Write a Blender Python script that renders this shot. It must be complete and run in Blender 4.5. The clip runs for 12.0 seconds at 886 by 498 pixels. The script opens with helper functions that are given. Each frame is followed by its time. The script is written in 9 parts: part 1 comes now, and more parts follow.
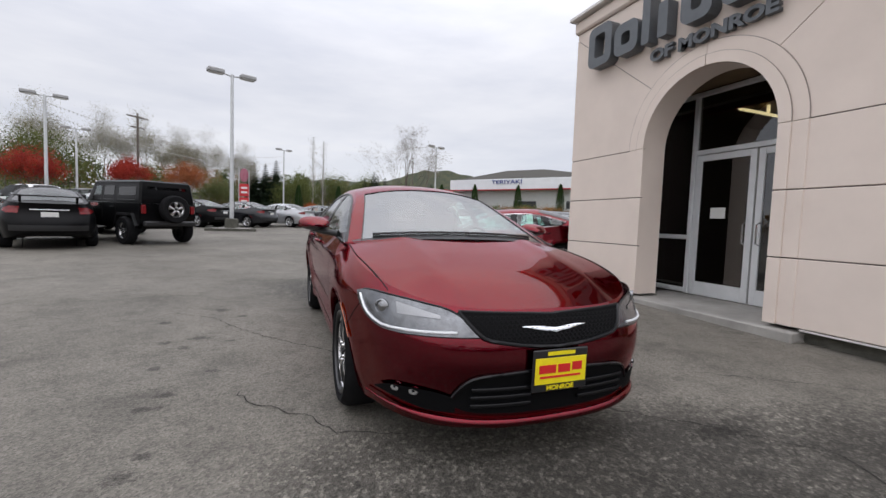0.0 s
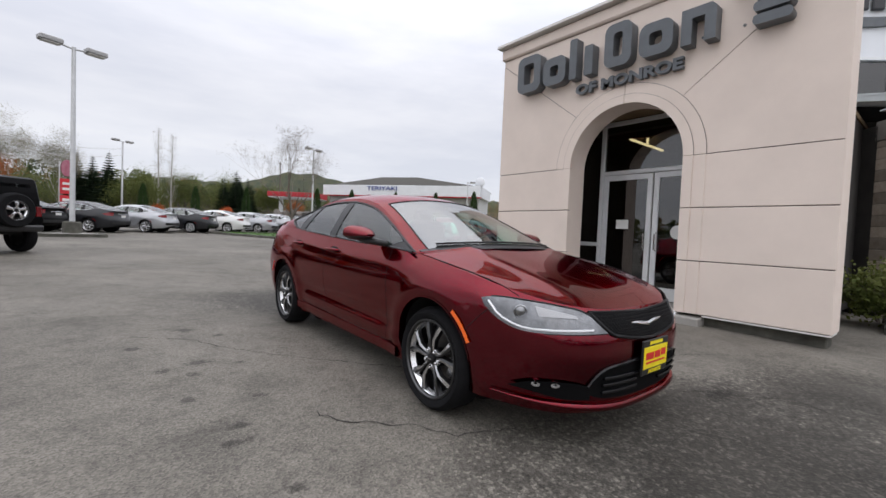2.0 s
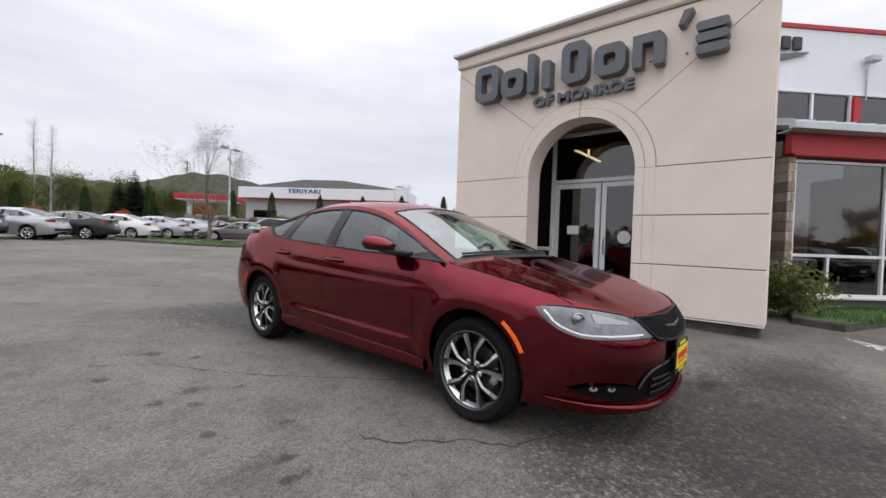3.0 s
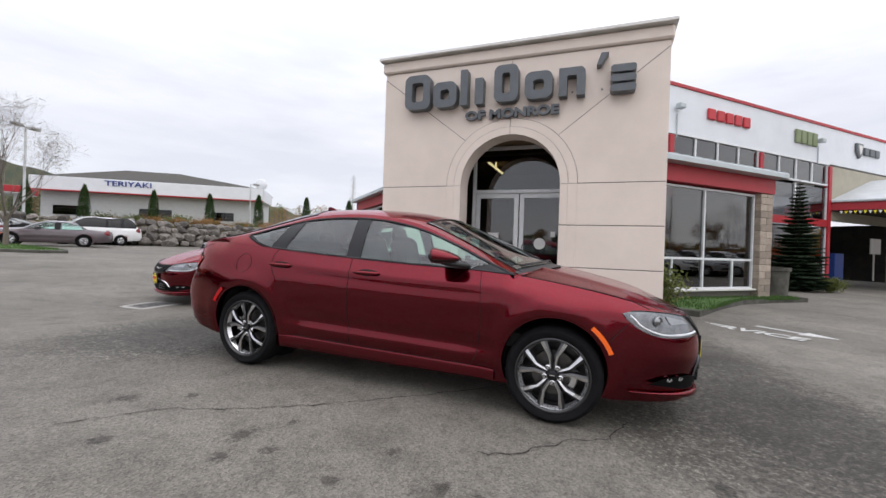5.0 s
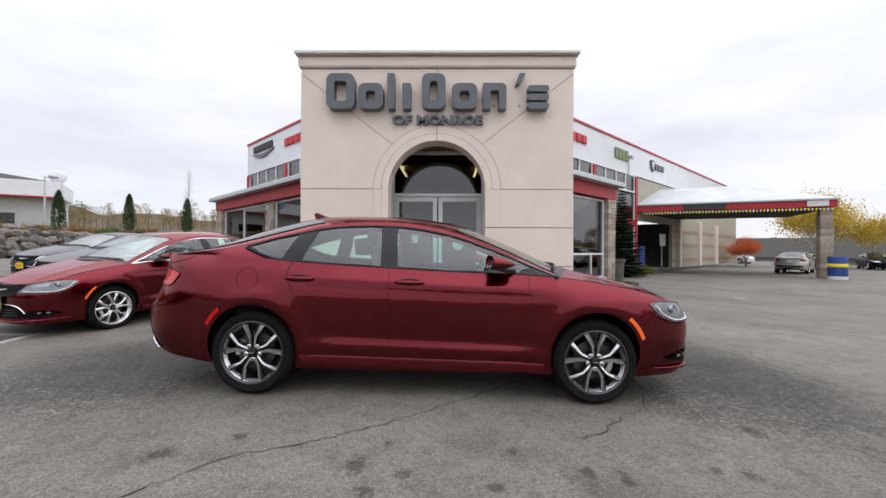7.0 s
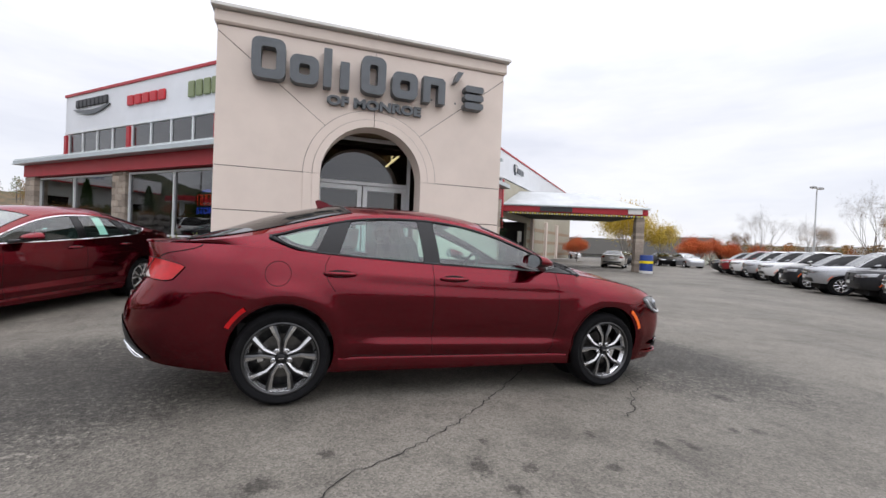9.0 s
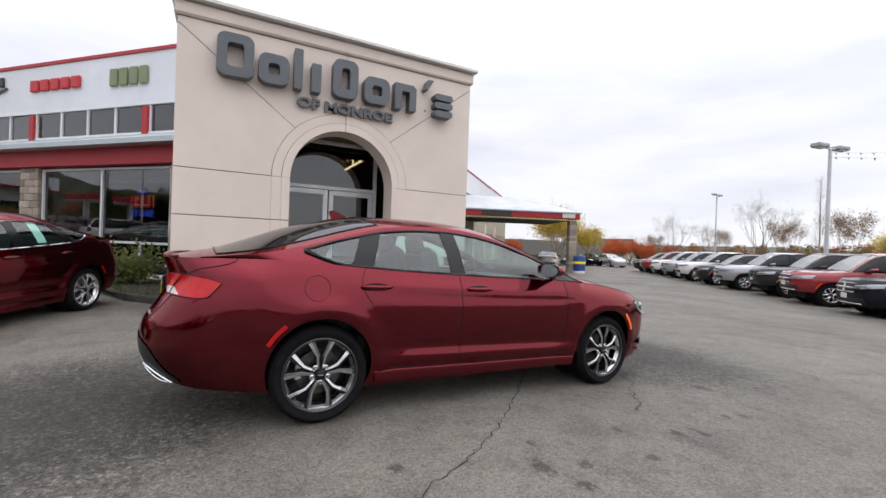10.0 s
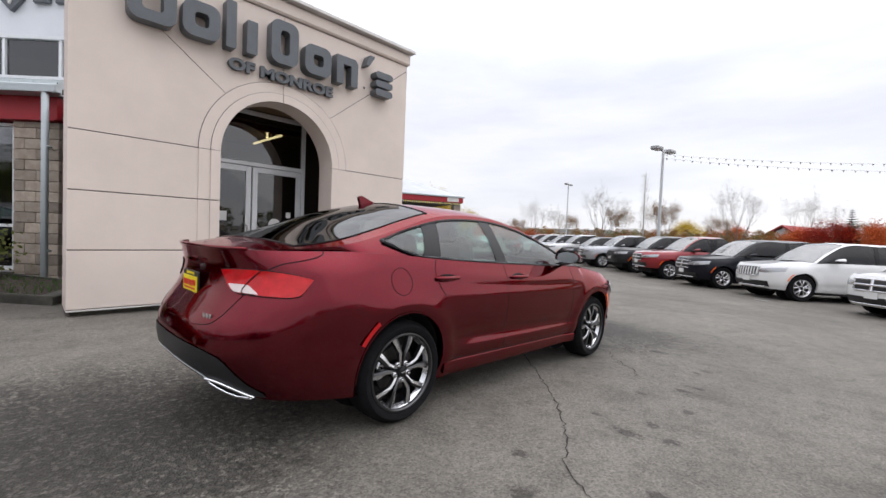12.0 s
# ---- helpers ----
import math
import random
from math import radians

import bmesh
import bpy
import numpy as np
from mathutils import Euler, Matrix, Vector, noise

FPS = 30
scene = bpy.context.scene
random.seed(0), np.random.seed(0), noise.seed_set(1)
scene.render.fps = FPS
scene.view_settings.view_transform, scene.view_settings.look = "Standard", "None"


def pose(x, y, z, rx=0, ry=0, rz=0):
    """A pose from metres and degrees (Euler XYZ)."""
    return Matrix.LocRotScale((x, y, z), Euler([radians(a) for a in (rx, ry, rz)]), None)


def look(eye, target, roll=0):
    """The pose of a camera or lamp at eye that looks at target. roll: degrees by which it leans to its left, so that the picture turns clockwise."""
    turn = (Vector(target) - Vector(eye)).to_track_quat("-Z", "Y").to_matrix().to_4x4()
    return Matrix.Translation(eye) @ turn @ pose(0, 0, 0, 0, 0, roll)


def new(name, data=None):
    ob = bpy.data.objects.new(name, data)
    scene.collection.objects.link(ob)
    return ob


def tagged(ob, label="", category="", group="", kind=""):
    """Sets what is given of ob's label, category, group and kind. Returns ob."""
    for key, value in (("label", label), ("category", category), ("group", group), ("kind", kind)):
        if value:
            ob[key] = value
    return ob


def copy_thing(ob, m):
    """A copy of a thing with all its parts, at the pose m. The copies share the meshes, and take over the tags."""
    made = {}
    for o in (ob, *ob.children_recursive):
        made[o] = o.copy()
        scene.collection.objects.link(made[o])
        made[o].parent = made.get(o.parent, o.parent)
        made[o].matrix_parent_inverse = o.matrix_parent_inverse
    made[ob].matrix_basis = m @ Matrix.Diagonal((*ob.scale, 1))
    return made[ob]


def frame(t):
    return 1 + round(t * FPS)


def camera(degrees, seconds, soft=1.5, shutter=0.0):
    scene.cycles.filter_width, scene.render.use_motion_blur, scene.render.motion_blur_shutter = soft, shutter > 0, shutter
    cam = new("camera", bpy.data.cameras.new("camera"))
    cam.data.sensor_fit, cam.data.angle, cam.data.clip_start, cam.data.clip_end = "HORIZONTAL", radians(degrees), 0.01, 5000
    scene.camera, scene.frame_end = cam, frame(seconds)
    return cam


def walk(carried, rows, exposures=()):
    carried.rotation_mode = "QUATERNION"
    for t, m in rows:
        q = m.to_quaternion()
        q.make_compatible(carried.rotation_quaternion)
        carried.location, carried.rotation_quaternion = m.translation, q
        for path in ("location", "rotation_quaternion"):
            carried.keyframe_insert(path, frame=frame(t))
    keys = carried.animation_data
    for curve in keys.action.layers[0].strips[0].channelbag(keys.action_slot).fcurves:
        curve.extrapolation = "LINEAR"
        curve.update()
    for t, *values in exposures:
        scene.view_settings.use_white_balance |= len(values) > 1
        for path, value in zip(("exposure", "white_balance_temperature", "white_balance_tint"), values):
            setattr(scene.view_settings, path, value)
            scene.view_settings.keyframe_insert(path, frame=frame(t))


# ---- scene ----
cam = camera(92.8, 12.0)
PATH = [
    (0, (0.22, 0.232, 1.181), (0.948, 2.091, 1.056), 2.0),
    (0.5, (-0.122, 0.302, 1.179), (0.777, 2.087, 1.099), 1.5),
    (1, (-0.421, 0.397, 1.163), (0.639, 2.089, 1.058), 1.8),
    (1.5, (-0.733, 0.585, 1.16), (0.453, 2.192, 1.055), 1.5),
    (2, (-1.068, 0.77, 1.161), (0.195, 2.319, 1.088), 2.4),
    (2.5, (-1.338, 0.989, 1.154), (0.065, 2.413, 1.103), 1.6),
    (3, (-1.582, 1.32, 1.173), (-0.058, 2.614, 1.133), 2.0),
    (3.2, (-1.676, 1.426, 1.166), (-0.108, 2.667, 1.124), 2.3),
    (4.8, (-2.304, 2.461, 1.222), (-0.461, 3.236, 1.19), 2.1),
    (5, (-2.379, 2.602, 1.199), (-0.509, 3.313, 1.193), 1.9),
    (5.5, (-2.561, 2.935, 1.211), (-0.635, 3.472, 1.182), 0.6),
    (6, (-2.647, 3.342, 1.221), (-0.681, 3.706, 1.195), 0.4),
    (6.5, (-2.708, 3.707, 1.213), (-0.72, 3.93, 1.238), 0.5),
    (7, (-2.762, 4.072, 1.232), (-0.762, 4.099, 1.238), 0.3),
    (7.2, (-2.773, 4.239, 1.217), (-0.774, 4.212, 1.221), 0.3),
    (8.8, (-2.582, 5.363, 1.262), (-0.659, 4.812, 1.244), 0.7),
    (9, (-2.531, 5.55, 1.257), (-0.637, 4.907, 1.229), 2.4),
    (9.5, (-2.432, 5.896, 1.288), (-0.585, 5.129, 1.287), 2.7),
    (10, (-2.331, 6.274, 1.31), (-0.56, 5.343, 1.301), 2.1),
    (10.5, (-2.135, 6.586, 1.29), (-0.441, 5.523, 1.244), 4.1),
    (11, (-1.915, 6.856, 1.305), (-0.29, 5.691, 1.25), 4.4),
    (11.5, (-1.719, 7.183, 1.334), (-0.204, 5.877, 1.3), 2.3),
    (12, (-1.473, 7.429, 1.317), (-0.073, 6.003, 1.244), 2.35),
]
walk(cam, [(t, look(eye, target, roll)) for t, eye, target, roll in PATH], [(0, -0.16), (2.5, -0.10), (3.2, -0.08), (4.8, 0.04), (6.0, 0.08), (9.0, 0.09), (12, 0.06)])

# ---- light ----
world = bpy.data.worlds.new("overcast_sky")
scene.world = world
world.use_nodes = True
wt = world.node_tree
wt.nodes.clear()


w_out = wt.nodes.new("ShaderNodeOutputWorld")
w_bg = wt.nodes.new("ShaderNodeBackground")
w_sky = wt.nodes.new("ShaderNodeTexSky")
w_sky.sky_type, w_sky.sun_disc = "NISHITA", False
w_sky.sun_elevation, w_sky.sun_rotation = radians(38), radians(200)
w_co = wt.nodes.new("ShaderNodeTexCoord")
w_sep = wt.nodes.new("ShaderNodeSeparateXYZ")
w_map = wt.nodes.new("ShaderNodeMapping")
w_map.inputs["Scale"].default_value = (1.6, 1.6, 7.0)
w_noise = wt.nodes.new("ShaderNodeTexNoise")
w_noise.inputs["Scale"].default_value = 1.5
w_noise.inputs["Detail"].default_value = 5.0
w_noise.inputs["Roughness"].default_value = 0.55
w_ramp = wt.nodes.new("ShaderNodeValToRGB")
w_ramp.color_ramp.elements[0].position, w_ramp.color_ramp.elements[0].color = 0.34, (0.76, 0.775, 0.86, 1)
w_ramp.color_ramp.elements[1].position, w_ramp.color_ramp.elements[1].color = 0.64, (0.93, 0.93, 0.985, 1)
# the cloud deck is about twice as bright overhead as at the horizon
w_grad = wt.nodes.new("ShaderNodeMapRange")
w_grad.interpolation_type = "SMOOTHSTEP"
w_grad.inputs["From Min"].default_value, w_grad.inputs["From Max"].default_value = 0.2, 1.0
w_grad.inputs["To Min"].default_value, w_grad.inputs["To Max"].default_value = 0.95, 2.35
w_mul = wt.nodes.new("ShaderNodeVectorMath")
w_mul.operation = "SCALE"
w_skys = wt.nodes.new("ShaderNodeVectorMath")
w_skys.operation = "SCALE"
w_skys.inputs["Scale"].default_value = 0.012
w_add = wt.nodes.new("ShaderNodeVectorMath")
w_add.operation = "ADD"
wl = wt.links.new
wl(w_co.outputs["Generated"], w_sep.inputs[0])
wl(w_co.outputs["Generated"], w_map.inputs["Vector"])
wl(w_map.outputs[0], w_noise.inputs["Vector"])
wl(w_noise.outputs["Fac"], w_ramp.inputs["Fac"])
wl(w_sep.outputs["Z"], w_grad.inputs["Value"])
wl(w_ramp.outputs["Color"], w_mul.inputs[0])
wl(w_grad.outputs["Result"], w_mul.inputs["Scale"])
wl(w_sky.outputs["Color"], w_skys.inputs[0])
wl(w_mul.outputs[0], w_add.inputs[0])
wl(w_skys.outputs[0], w_add.inputs[1])
wl(w_add.outputs[0], w_bg.inputs["Color"])
w_bg.inputs["Strength"].default_value = 1.0
wl(w_bg.outputs[0], w_out.inputs[0])

sun = new("sun", bpy.data.lights.new("sun", "SUN"))
sun.data.energy, sun.data.angle, sun.data.color = 0.55, radians(110), (1.0, 0.96, 0.9)
sun.matrix_world = look((-8, -16, 18), (0, 0, 0))

# ---- materials ----


def mat(name, color, rough=0.6, metal=0.0, var=0.0, scale=8.0, color2=None, bump=0.0, bscale=60.0, coat=0.0, spec=0.5, emit=None, estr=0.0, island=0.0, stain=0.0, sscale=0.7):
    """A surface: base colour, broad and fine variation, fine relief."""
    m = bpy.data.materials.new(name)
    m.use_nodes = True
    nt = m.node_tree
    b = nt.nodes["Principled BSDF"]
    b.inputs["Base Color"].default_value = (*color, 1)
    b.inputs["Roughness"].default_value = rough
    b.inputs["Metallic"].default_value = metal
    b.inputs["Specular IOR Level"].default_value = spec
    if coat:
        b.inputs["Coat Weight"].default_value = coat
        b.inputs["Coat Roughness"].default_value = 0.03
    if emit:
        b.inputs["Emission Color"].default_value = (*emit, 1)
        b.inputs["Emission Strength"].default_value = estr
    lk = nt.links.new
    co = nt.nodes.new("ShaderNodeTexCoord")
    if var > 0 or color2:
        n = nt.nodes.new("ShaderNodeTexNoise")
        n.inputs["Scale"].default_value, n.inputs["Detail"].default_value, n.inputs["Roughness"].default_value = scale, 6.0, 0.62
        lk(co.outputs["Object"], n.inputs["Vector"])
        r = nt.nodes.new("ShaderNodeValToRGB")
        c2 = color2 or tuple(min(1.0, c * (1 + var)) for c in color)
        c1 = color if color2 else tuple(c * (1 - var) for c in color)
        r.color_ramp.elements[0].position, r.color_ramp.elements[0].color = 0.32, (*c1, 1)
        r.color_ramp.elements[1].position, r.color_ramp.elements[1].color = 0.68, (*c2, 1)
        lk(n.outputs["Fac"], r.inputs["Fac"])
        out = r.outputs["Color"]
        if stain > 0:
            n2 = nt.nodes.new("ShaderNodeTexNoise")
            n2.inputs["Scale"].default_value, n2.inputs["Detail"].default_value = sscale, 4.0
            lk(co.outputs["Object"], n2.inputs["Vector"])
            r2 = nt.nodes.new("ShaderNodeValToRGB")
            r2.color_ramp.elements[0].position, r2.color_ramp.elements[0].color = 0.35, (1 - stain, 1 - stain, 1 - stain, 1)
            r2.color_ramp.elements[1].position, r2.color_ramp.elements[1].color = 0.62, (1, 1, 1, 1)
            lk(n2.outputs["Fac"], r2.inputs["Fac"])
            mx = nt.nodes.new("ShaderNodeMix")
            mx.data_type, mx.blend_type = "RGBA", "MULTIPLY"
            mx.inputs["Factor"].default_value = 1.0
            lk(out, mx.inputs["A"])
            lk(r2.outputs["Color"], mx.inputs["B"])
            out = mx.outputs["Result"]
        if island > 0:
            g = nt.nodes.new("ShaderNodeNewGeometry")
            oi = nt.nodes.new("ShaderNodeObjectInfo")
            ad = nt.nodes.new("ShaderNodeMath")
            ad.operation = "ADD"
            lk(g.outputs["Random Per Island"], ad.inputs[0])
            lk(oi.outputs["Random"], ad.inputs[1])
            fr = nt.nodes.new("ShaderNodeMath")
            fr.operation = "FRACT"
            lk(ad.outputs[0], fr.inputs[0])
            mr = nt.nodes.new("ShaderNodeMapRange")
            mr.inputs["To Min"].default_value, mr.inputs["To Max"].default_value = 1 - island, 1 + island
            lk(fr.outputs[0], mr.inputs["Value"])
            hv = nt.nodes.new("ShaderNodeHueSaturation")
            lk(mr.outputs[0], hv.inputs["Value"])
            lk(out, hv.inputs["Color"])
            out = hv.outputs["Color"]
        lk(out, b.inputs["Base Color"])
    if bump > 0:
        n3 = nt.nodes.new("ShaderNodeTexNoise")
        n3.inputs["Scale"].default_value, n3.inputs["Detail"].default_value = bscale, 4.0
        lk(co.outputs["Object"], n3.inputs["Vector"])
        bp = nt.nodes.new("ShaderNodeBump")
        bp.inputs["Strength"].default_value, bp.inputs["Distance"].default_value = bump, 0.01
        lk(n3.outputs["Fac"], bp.inputs["Height"])
        lk(bp.outputs[0], b.inputs["Normal"])
    return m


def glass_mat(name, tint, rough=0.02, mirror0=0.05):
    """A thin tinted pane: what lies behind it, with the sky's mirror image on top."""
    m = bpy.data.materials.new(name)
    m.use_nodes = True
    nt = m.node_tree
    nt.nodes.clear()
    o = nt.nodes.new("ShaderNodeOutputMaterial")
    mix = nt.nodes.new("ShaderNodeMixShader")
    tr = nt.nodes.new("ShaderNodeBsdfTransparent")
    tr.inputs["Color"].default_value = (*tint, 1)
    gl = nt.nodes.new("ShaderNodeBsdfGlossy")
    gl.inputs["Roughness"].default_value = rough
    lw = nt.nodes.new("ShaderNodeLayerWeight")
    lw.inputs["Blend"].default_value = 0.5
    pw = nt.nodes.new("ShaderNodeMath")
    pw.operation = "POWER"
    pw.inputs[1].default_value = 4.0
    ma = nt.nodes.new("ShaderNodeMath")
    ma.operation = "MULTIPLY_ADD"
    ma.inputs[1].default_value, ma.inputs[2].default_value = 1 - mirror0, mirror0
    nt.links.new(lw.outputs["Facing"], pw.inputs[0])
    nt.links.new(pw.outputs[0], ma.inputs[0])
    nt.links.new(ma.outputs[0], mix.inputs[0])
    nt.links.new(tr.outputs[0], mix.inputs[1])
    nt.links.new(gl.outputs[0], mix.inputs[2])
    nt.links.new(mix.outputs[0], o.inputs[0])
    return m


def car_paint(name, color, rough=0.32, flake=0.25, metal=0.35, coat=1.0, spec=0.5, edge=(1.0, 1.0, 1.0)):
    """Clear-coated paint with fine metallic flake."""
    m = bpy.data.materials.new(name)
    m.use_nodes = True
    nt = m.node_tree
    b = nt.nodes["Principled BSDF"]
    co = nt.nodes.new("ShaderNodeTexCoord")
    n = nt.nodes.new("ShaderNodeTexNoise")
    n.inputs["Scale"].default_value, n.inputs["Detail"].default_value = 900.0, 1.0
    nt.links.new(co.outputs["Object"], n.inputs["Vector"])
    r = nt.nodes.new("ShaderNodeValToRGB")
    r.color_ramp.elements[0].position, r.color_ramp.elements[0].color = 0.35, (*[c * (1 - flake) for c in color], 1)
    r.color_ramp.elements[1].position, r.color_ramp.elements[1].color = 0.7, (*[min(1, c * (1 + flake)) for c in color], 1)
    nt.links.new(n.outputs["Fac"], r.inputs["Fac"])
    nt.links.new(r.outputs["Color"], b.inputs["Base Color"])
    b.inputs["Metallic"].default_value = metal
    b.inputs["Roughness"].default_value = rough
    b.inputs["Specular IOR Level"].default_value = spec
    b.inputs["Coat Weight"].default_value = coat
    b.inputs["Specular Tint"].default_value = (*edge, 1)
    # beaded dust and dried rain on the clear coat
    n2 = nt.nodes.new("ShaderNodeTexNoise")
    n2.inputs["Scale"].default_value, n2.inputs["Detail"].default_value = 5.0, 6.0
    nt.links.new(co.outputs["Object"], n2.inputs["Vector"])
    mr = nt.nodes.new("ShaderNodeMapRange")
    mr.inputs["To Min"].default_value, mr.inputs["To Max"].default_value = 0.008, 0.035
    nt.links.new(n2.outputs["Fac"], mr.inputs["Value"])
    nt.links.new(mr.outputs[0], b.inputs["Coat Roughness"])
    return m


PAINT_RED = car_paint("deep_red_paint", (0.142, 0.0007, 0.0085), 0.21, 0.3, 1.0, 0.66, 0.5, (0.85, 0.30, 0.38))
PAINT_BLACK = car_paint("black_paint", (0.003, 0.003, 0.0035), 0.35, 0.2, 0.0, 0.14, 0.08)
PAINT_GREY = car_paint("dark_grey_paint", (0.018, 0.019, 0.022), 0.32, 0.25, 0.1, 0.5, 0.25)
PAINT_SILVER = car_paint("silver_paint", (0.42, 0.43, 0.45), 0.35, 0.15, 0.5)
PAINT_WHITE = car_paint("white_paint", (0.75, 0.75, 0.74), 0.4, 0.02, 0.0)
PAINT_RED2 = car_paint("bright_red_paint", (0.27, 0.008, 0.013), 0.34, 0.1, 0.2)
PAINT_BLUE = car_paint("dark_blue_paint", (0.005, 0.006, 0.011), 0.32, 0.25, 0.0, 0.40, 0.15)
PAINT_TAN = car_paint("pale_beige_paint", (0.40, 0.38, 0.34), 0.35, 0.1, 0.3)
PAINT_PURPLE = car_paint("faded_maroon_grey_paint", (0.11, 0.085, 0.095), 0.35, 0.1, 0.3)
CAR_GLASS = glass_mat("tinted_car_glass", (0.66, 0.90, 0.84), 0.015, 0.11)
CLEAR_GLASS = glass_mat("pale_car_glass", (0.78, 0.88, 0.85), 0.015, 0.14)
SCREEN_GLASS = glass_mat("sky_lit_windscreen", (0.70, 0.90, 0.84), 0.015, 0.30)
DARK_GLASS = glass_mat("privacy_glass", (0.10, 0.11, 0.11), 0.02, 0.055)
SHOP_GLASS = glass_mat("shop_window_glass", (0.34, 0.34, 0.35), 0.012, 0.12)
RUBBER = mat("tyre_rubber", (0.009, 0.009, 0.010), 0.85, var=0.25, scale=20, bump=0.15, bscale=120, spec=0.12)
BLACK_PLASTIC = mat("black_plastic", (0.014, 0.014, 0.015), 0.42, var=0.2, scale=30)
GRILLE_BLACK = mat("grille_black", (0.004, 0.004, 0.0045), 0.7, spec=0.08)
GRILLE_EDGE = mat("grille_web", (0.014, 0.014, 0.016), 0.35, spec=0.25)
GLOSS_BLACK = mat("gloss_black_trim", (0.006, 0.006, 0.007), 0.22, spec=0.3)
SEAM = mat("shut_line", (0.004, 0.002, 0.002), 0.9)
UNDER = mat("underbody_black", (0.008, 0.008, 0.008), 0.95)
CHROME = mat("chrome", (0.82, 0.83, 0.85), 0.08, 1.0)
# ALLOY, ALLOY_SIDE and ALLOY_MID are one alloy, toned as lit and shaded spoke strips
ALLOY = mat("lit_alloy_half", (0.62, 0.62, 0.625), 0.2, 0.95, var=0.08, scale=40)
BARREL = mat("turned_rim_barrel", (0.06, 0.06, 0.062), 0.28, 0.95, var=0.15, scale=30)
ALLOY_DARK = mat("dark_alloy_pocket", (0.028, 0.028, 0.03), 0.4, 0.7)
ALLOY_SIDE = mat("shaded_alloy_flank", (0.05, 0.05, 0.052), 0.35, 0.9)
ALLOY_MID = mat("shaded_alloy_half_and_lip", (0.085, 0.085, 0.087), 0.28, 0.9)
CHROME_SOFT = mat("bright_silver_alloy", (0.72, 0.72, 0.73), 0.22, 0.9)
DISC = mat("brake_disc_steel", (0.12, 0.115, 0.11), 0.4, 0.9, var=0.2, scale=30)
TAIL_RED = mat("red_tail_lens", (0.50, 0.005, 0.008), 0.14, coat=0.35, var=0.22, scale=14, spec=0.35)
TAIL_DIM = mat("unlit_tail_lens", (0.17, 0.012, 0.014), 0.16, coat=0.4, var=0.3, scale=12, spec=0.4)
TAIL_CLEAR = mat("clear_tail_lens", (0.72, 0.60, 0.58), 0.1, coat=1.0)
AMBER = mat("amber_marker_lens", (0.9, 0.13, 0.012), 0.15, coat=1.0, emit=(1.0, 0.2, 0.02), estr=0.12)
LAMP_BOWL = mat("headlamp_reflector", (0.19, 0.195, 0.205), 0.2, 0.85, var=0.25, scale=18)
LAMP_INNER = mat("lamp_inner_bezel", (0.30, 0.305, 0.315), 0.22, 0.9)
LAMP_FOG = mat("fog_lamp_lens", (0.45, 0.455, 0.46), 0.2, 0.8)
LAMP_WHITE = mat("daytime_light_tube", (0.86, 0.87, 0.9), 0.25)
PLATE_YELLOW = mat("yellow_dealer_plate", (0.86, 0.70, 0.012), 0.4, var=0.05, scale=20)
PLATE_RED = mat("red_plate_lettering", (0.62, 0.02, 0.02), 0.4)
PLATE_WHITE = mat("white_plate", (0.7, 0.7, 0.68), 0.5)
SEAT = mat("dark_seat_cloth", (0.05, 0.05, 0.05), 0.85, var=0.3, scale=30)
STICKER = mat("window_sticker_paper", (0.62, 0.72, 0.66), 0.7, var=0.1, scale=12)
BEIGE = mat("beige_stucco", (0.755, 0.652, 0.578), 0.85, var=0.035, scale=1.6, bump=0.25, bscale=170, stain=0.05, sscale=0.9)
MOULD_JOINT = mat("moulding_joint_shadow", (0.26, 0.215, 0.19), 0.9)
CANOPY_ROOF = mat("weathered_white_roof", (0.52, 0.54, 0.55), 0.5, 0.1, var=0.08, scale=1.5, stain=0.15, sscale=0.5)
JOINT = mat("stucco_joint_shadow", (0.13, 0.10, 0.09), 0.9)
CAP = mat("pale_metal_coping", (0.68, 0.66, 0.63), 0.45, 0.1, var=0.06, scale=3)
STONE = mat("split_face_block", (0.30, 0.24, 0.19), 0.85, color2=(0.40, 0.34, 0.28), scale=9, bump=0.6, bscale=40, island=0.35)
STONE_BASE = mat("block_mortar", (0.2, 0.18, 0.16), 0.95, var=0.1, scale=20)
WHITE_METAL = mat("white_cladding", (0.74, 0.76, 0.79), 0.5, var=0.03, scale=1.2, stain=0.05, sscale=0.4)
GREY_METAL = mat("grey_gutter_metal", (0.46, 0.50, 0.51), 0.4, 0.25, var=0.06, scale=4)
ALUMINIUM = mat("pale_aluminium_frame", (0.74, 0.755, 0.765), 0.4, 0.15, var=0.04, scale=6)
RED_TRIM = mat("red_painted_trim", (0.40, 0.016, 0.026), 0.5, var=0.06, scale=3)
SIGN_GREY = mat("dark_grey_sign_face", (0.105, 0.115, 0.125), 0.42, 0.1, var=0.1, scale=5)
SIGN_EDGE = mat("sign_return_edge", (0.15, 0.155, 0.16), 0.5, 0.2)
SIGN_BLACK = mat("black_sign_letters", (0.03, 0.03, 0.034), 0.5)
SIGN_RED = mat("red_sign_letters", (0.5, 0.02, 0.03), 0.5)
SIGN_GREEN = mat("olive_sign_letters", (0.20, 0.24, 0.12), 0.55)
SIGN_BLUE = mat("blue_sign_letters", (0.03, 0.05, 0.22), 0.5)
CONCRETE = mat("weathered_concrete", (0.36, 0.345, 0.32), 0.88, var=0.14, scale=3.5, bump=0.3, bscale=50, stain=0.25, sscale=1.3)
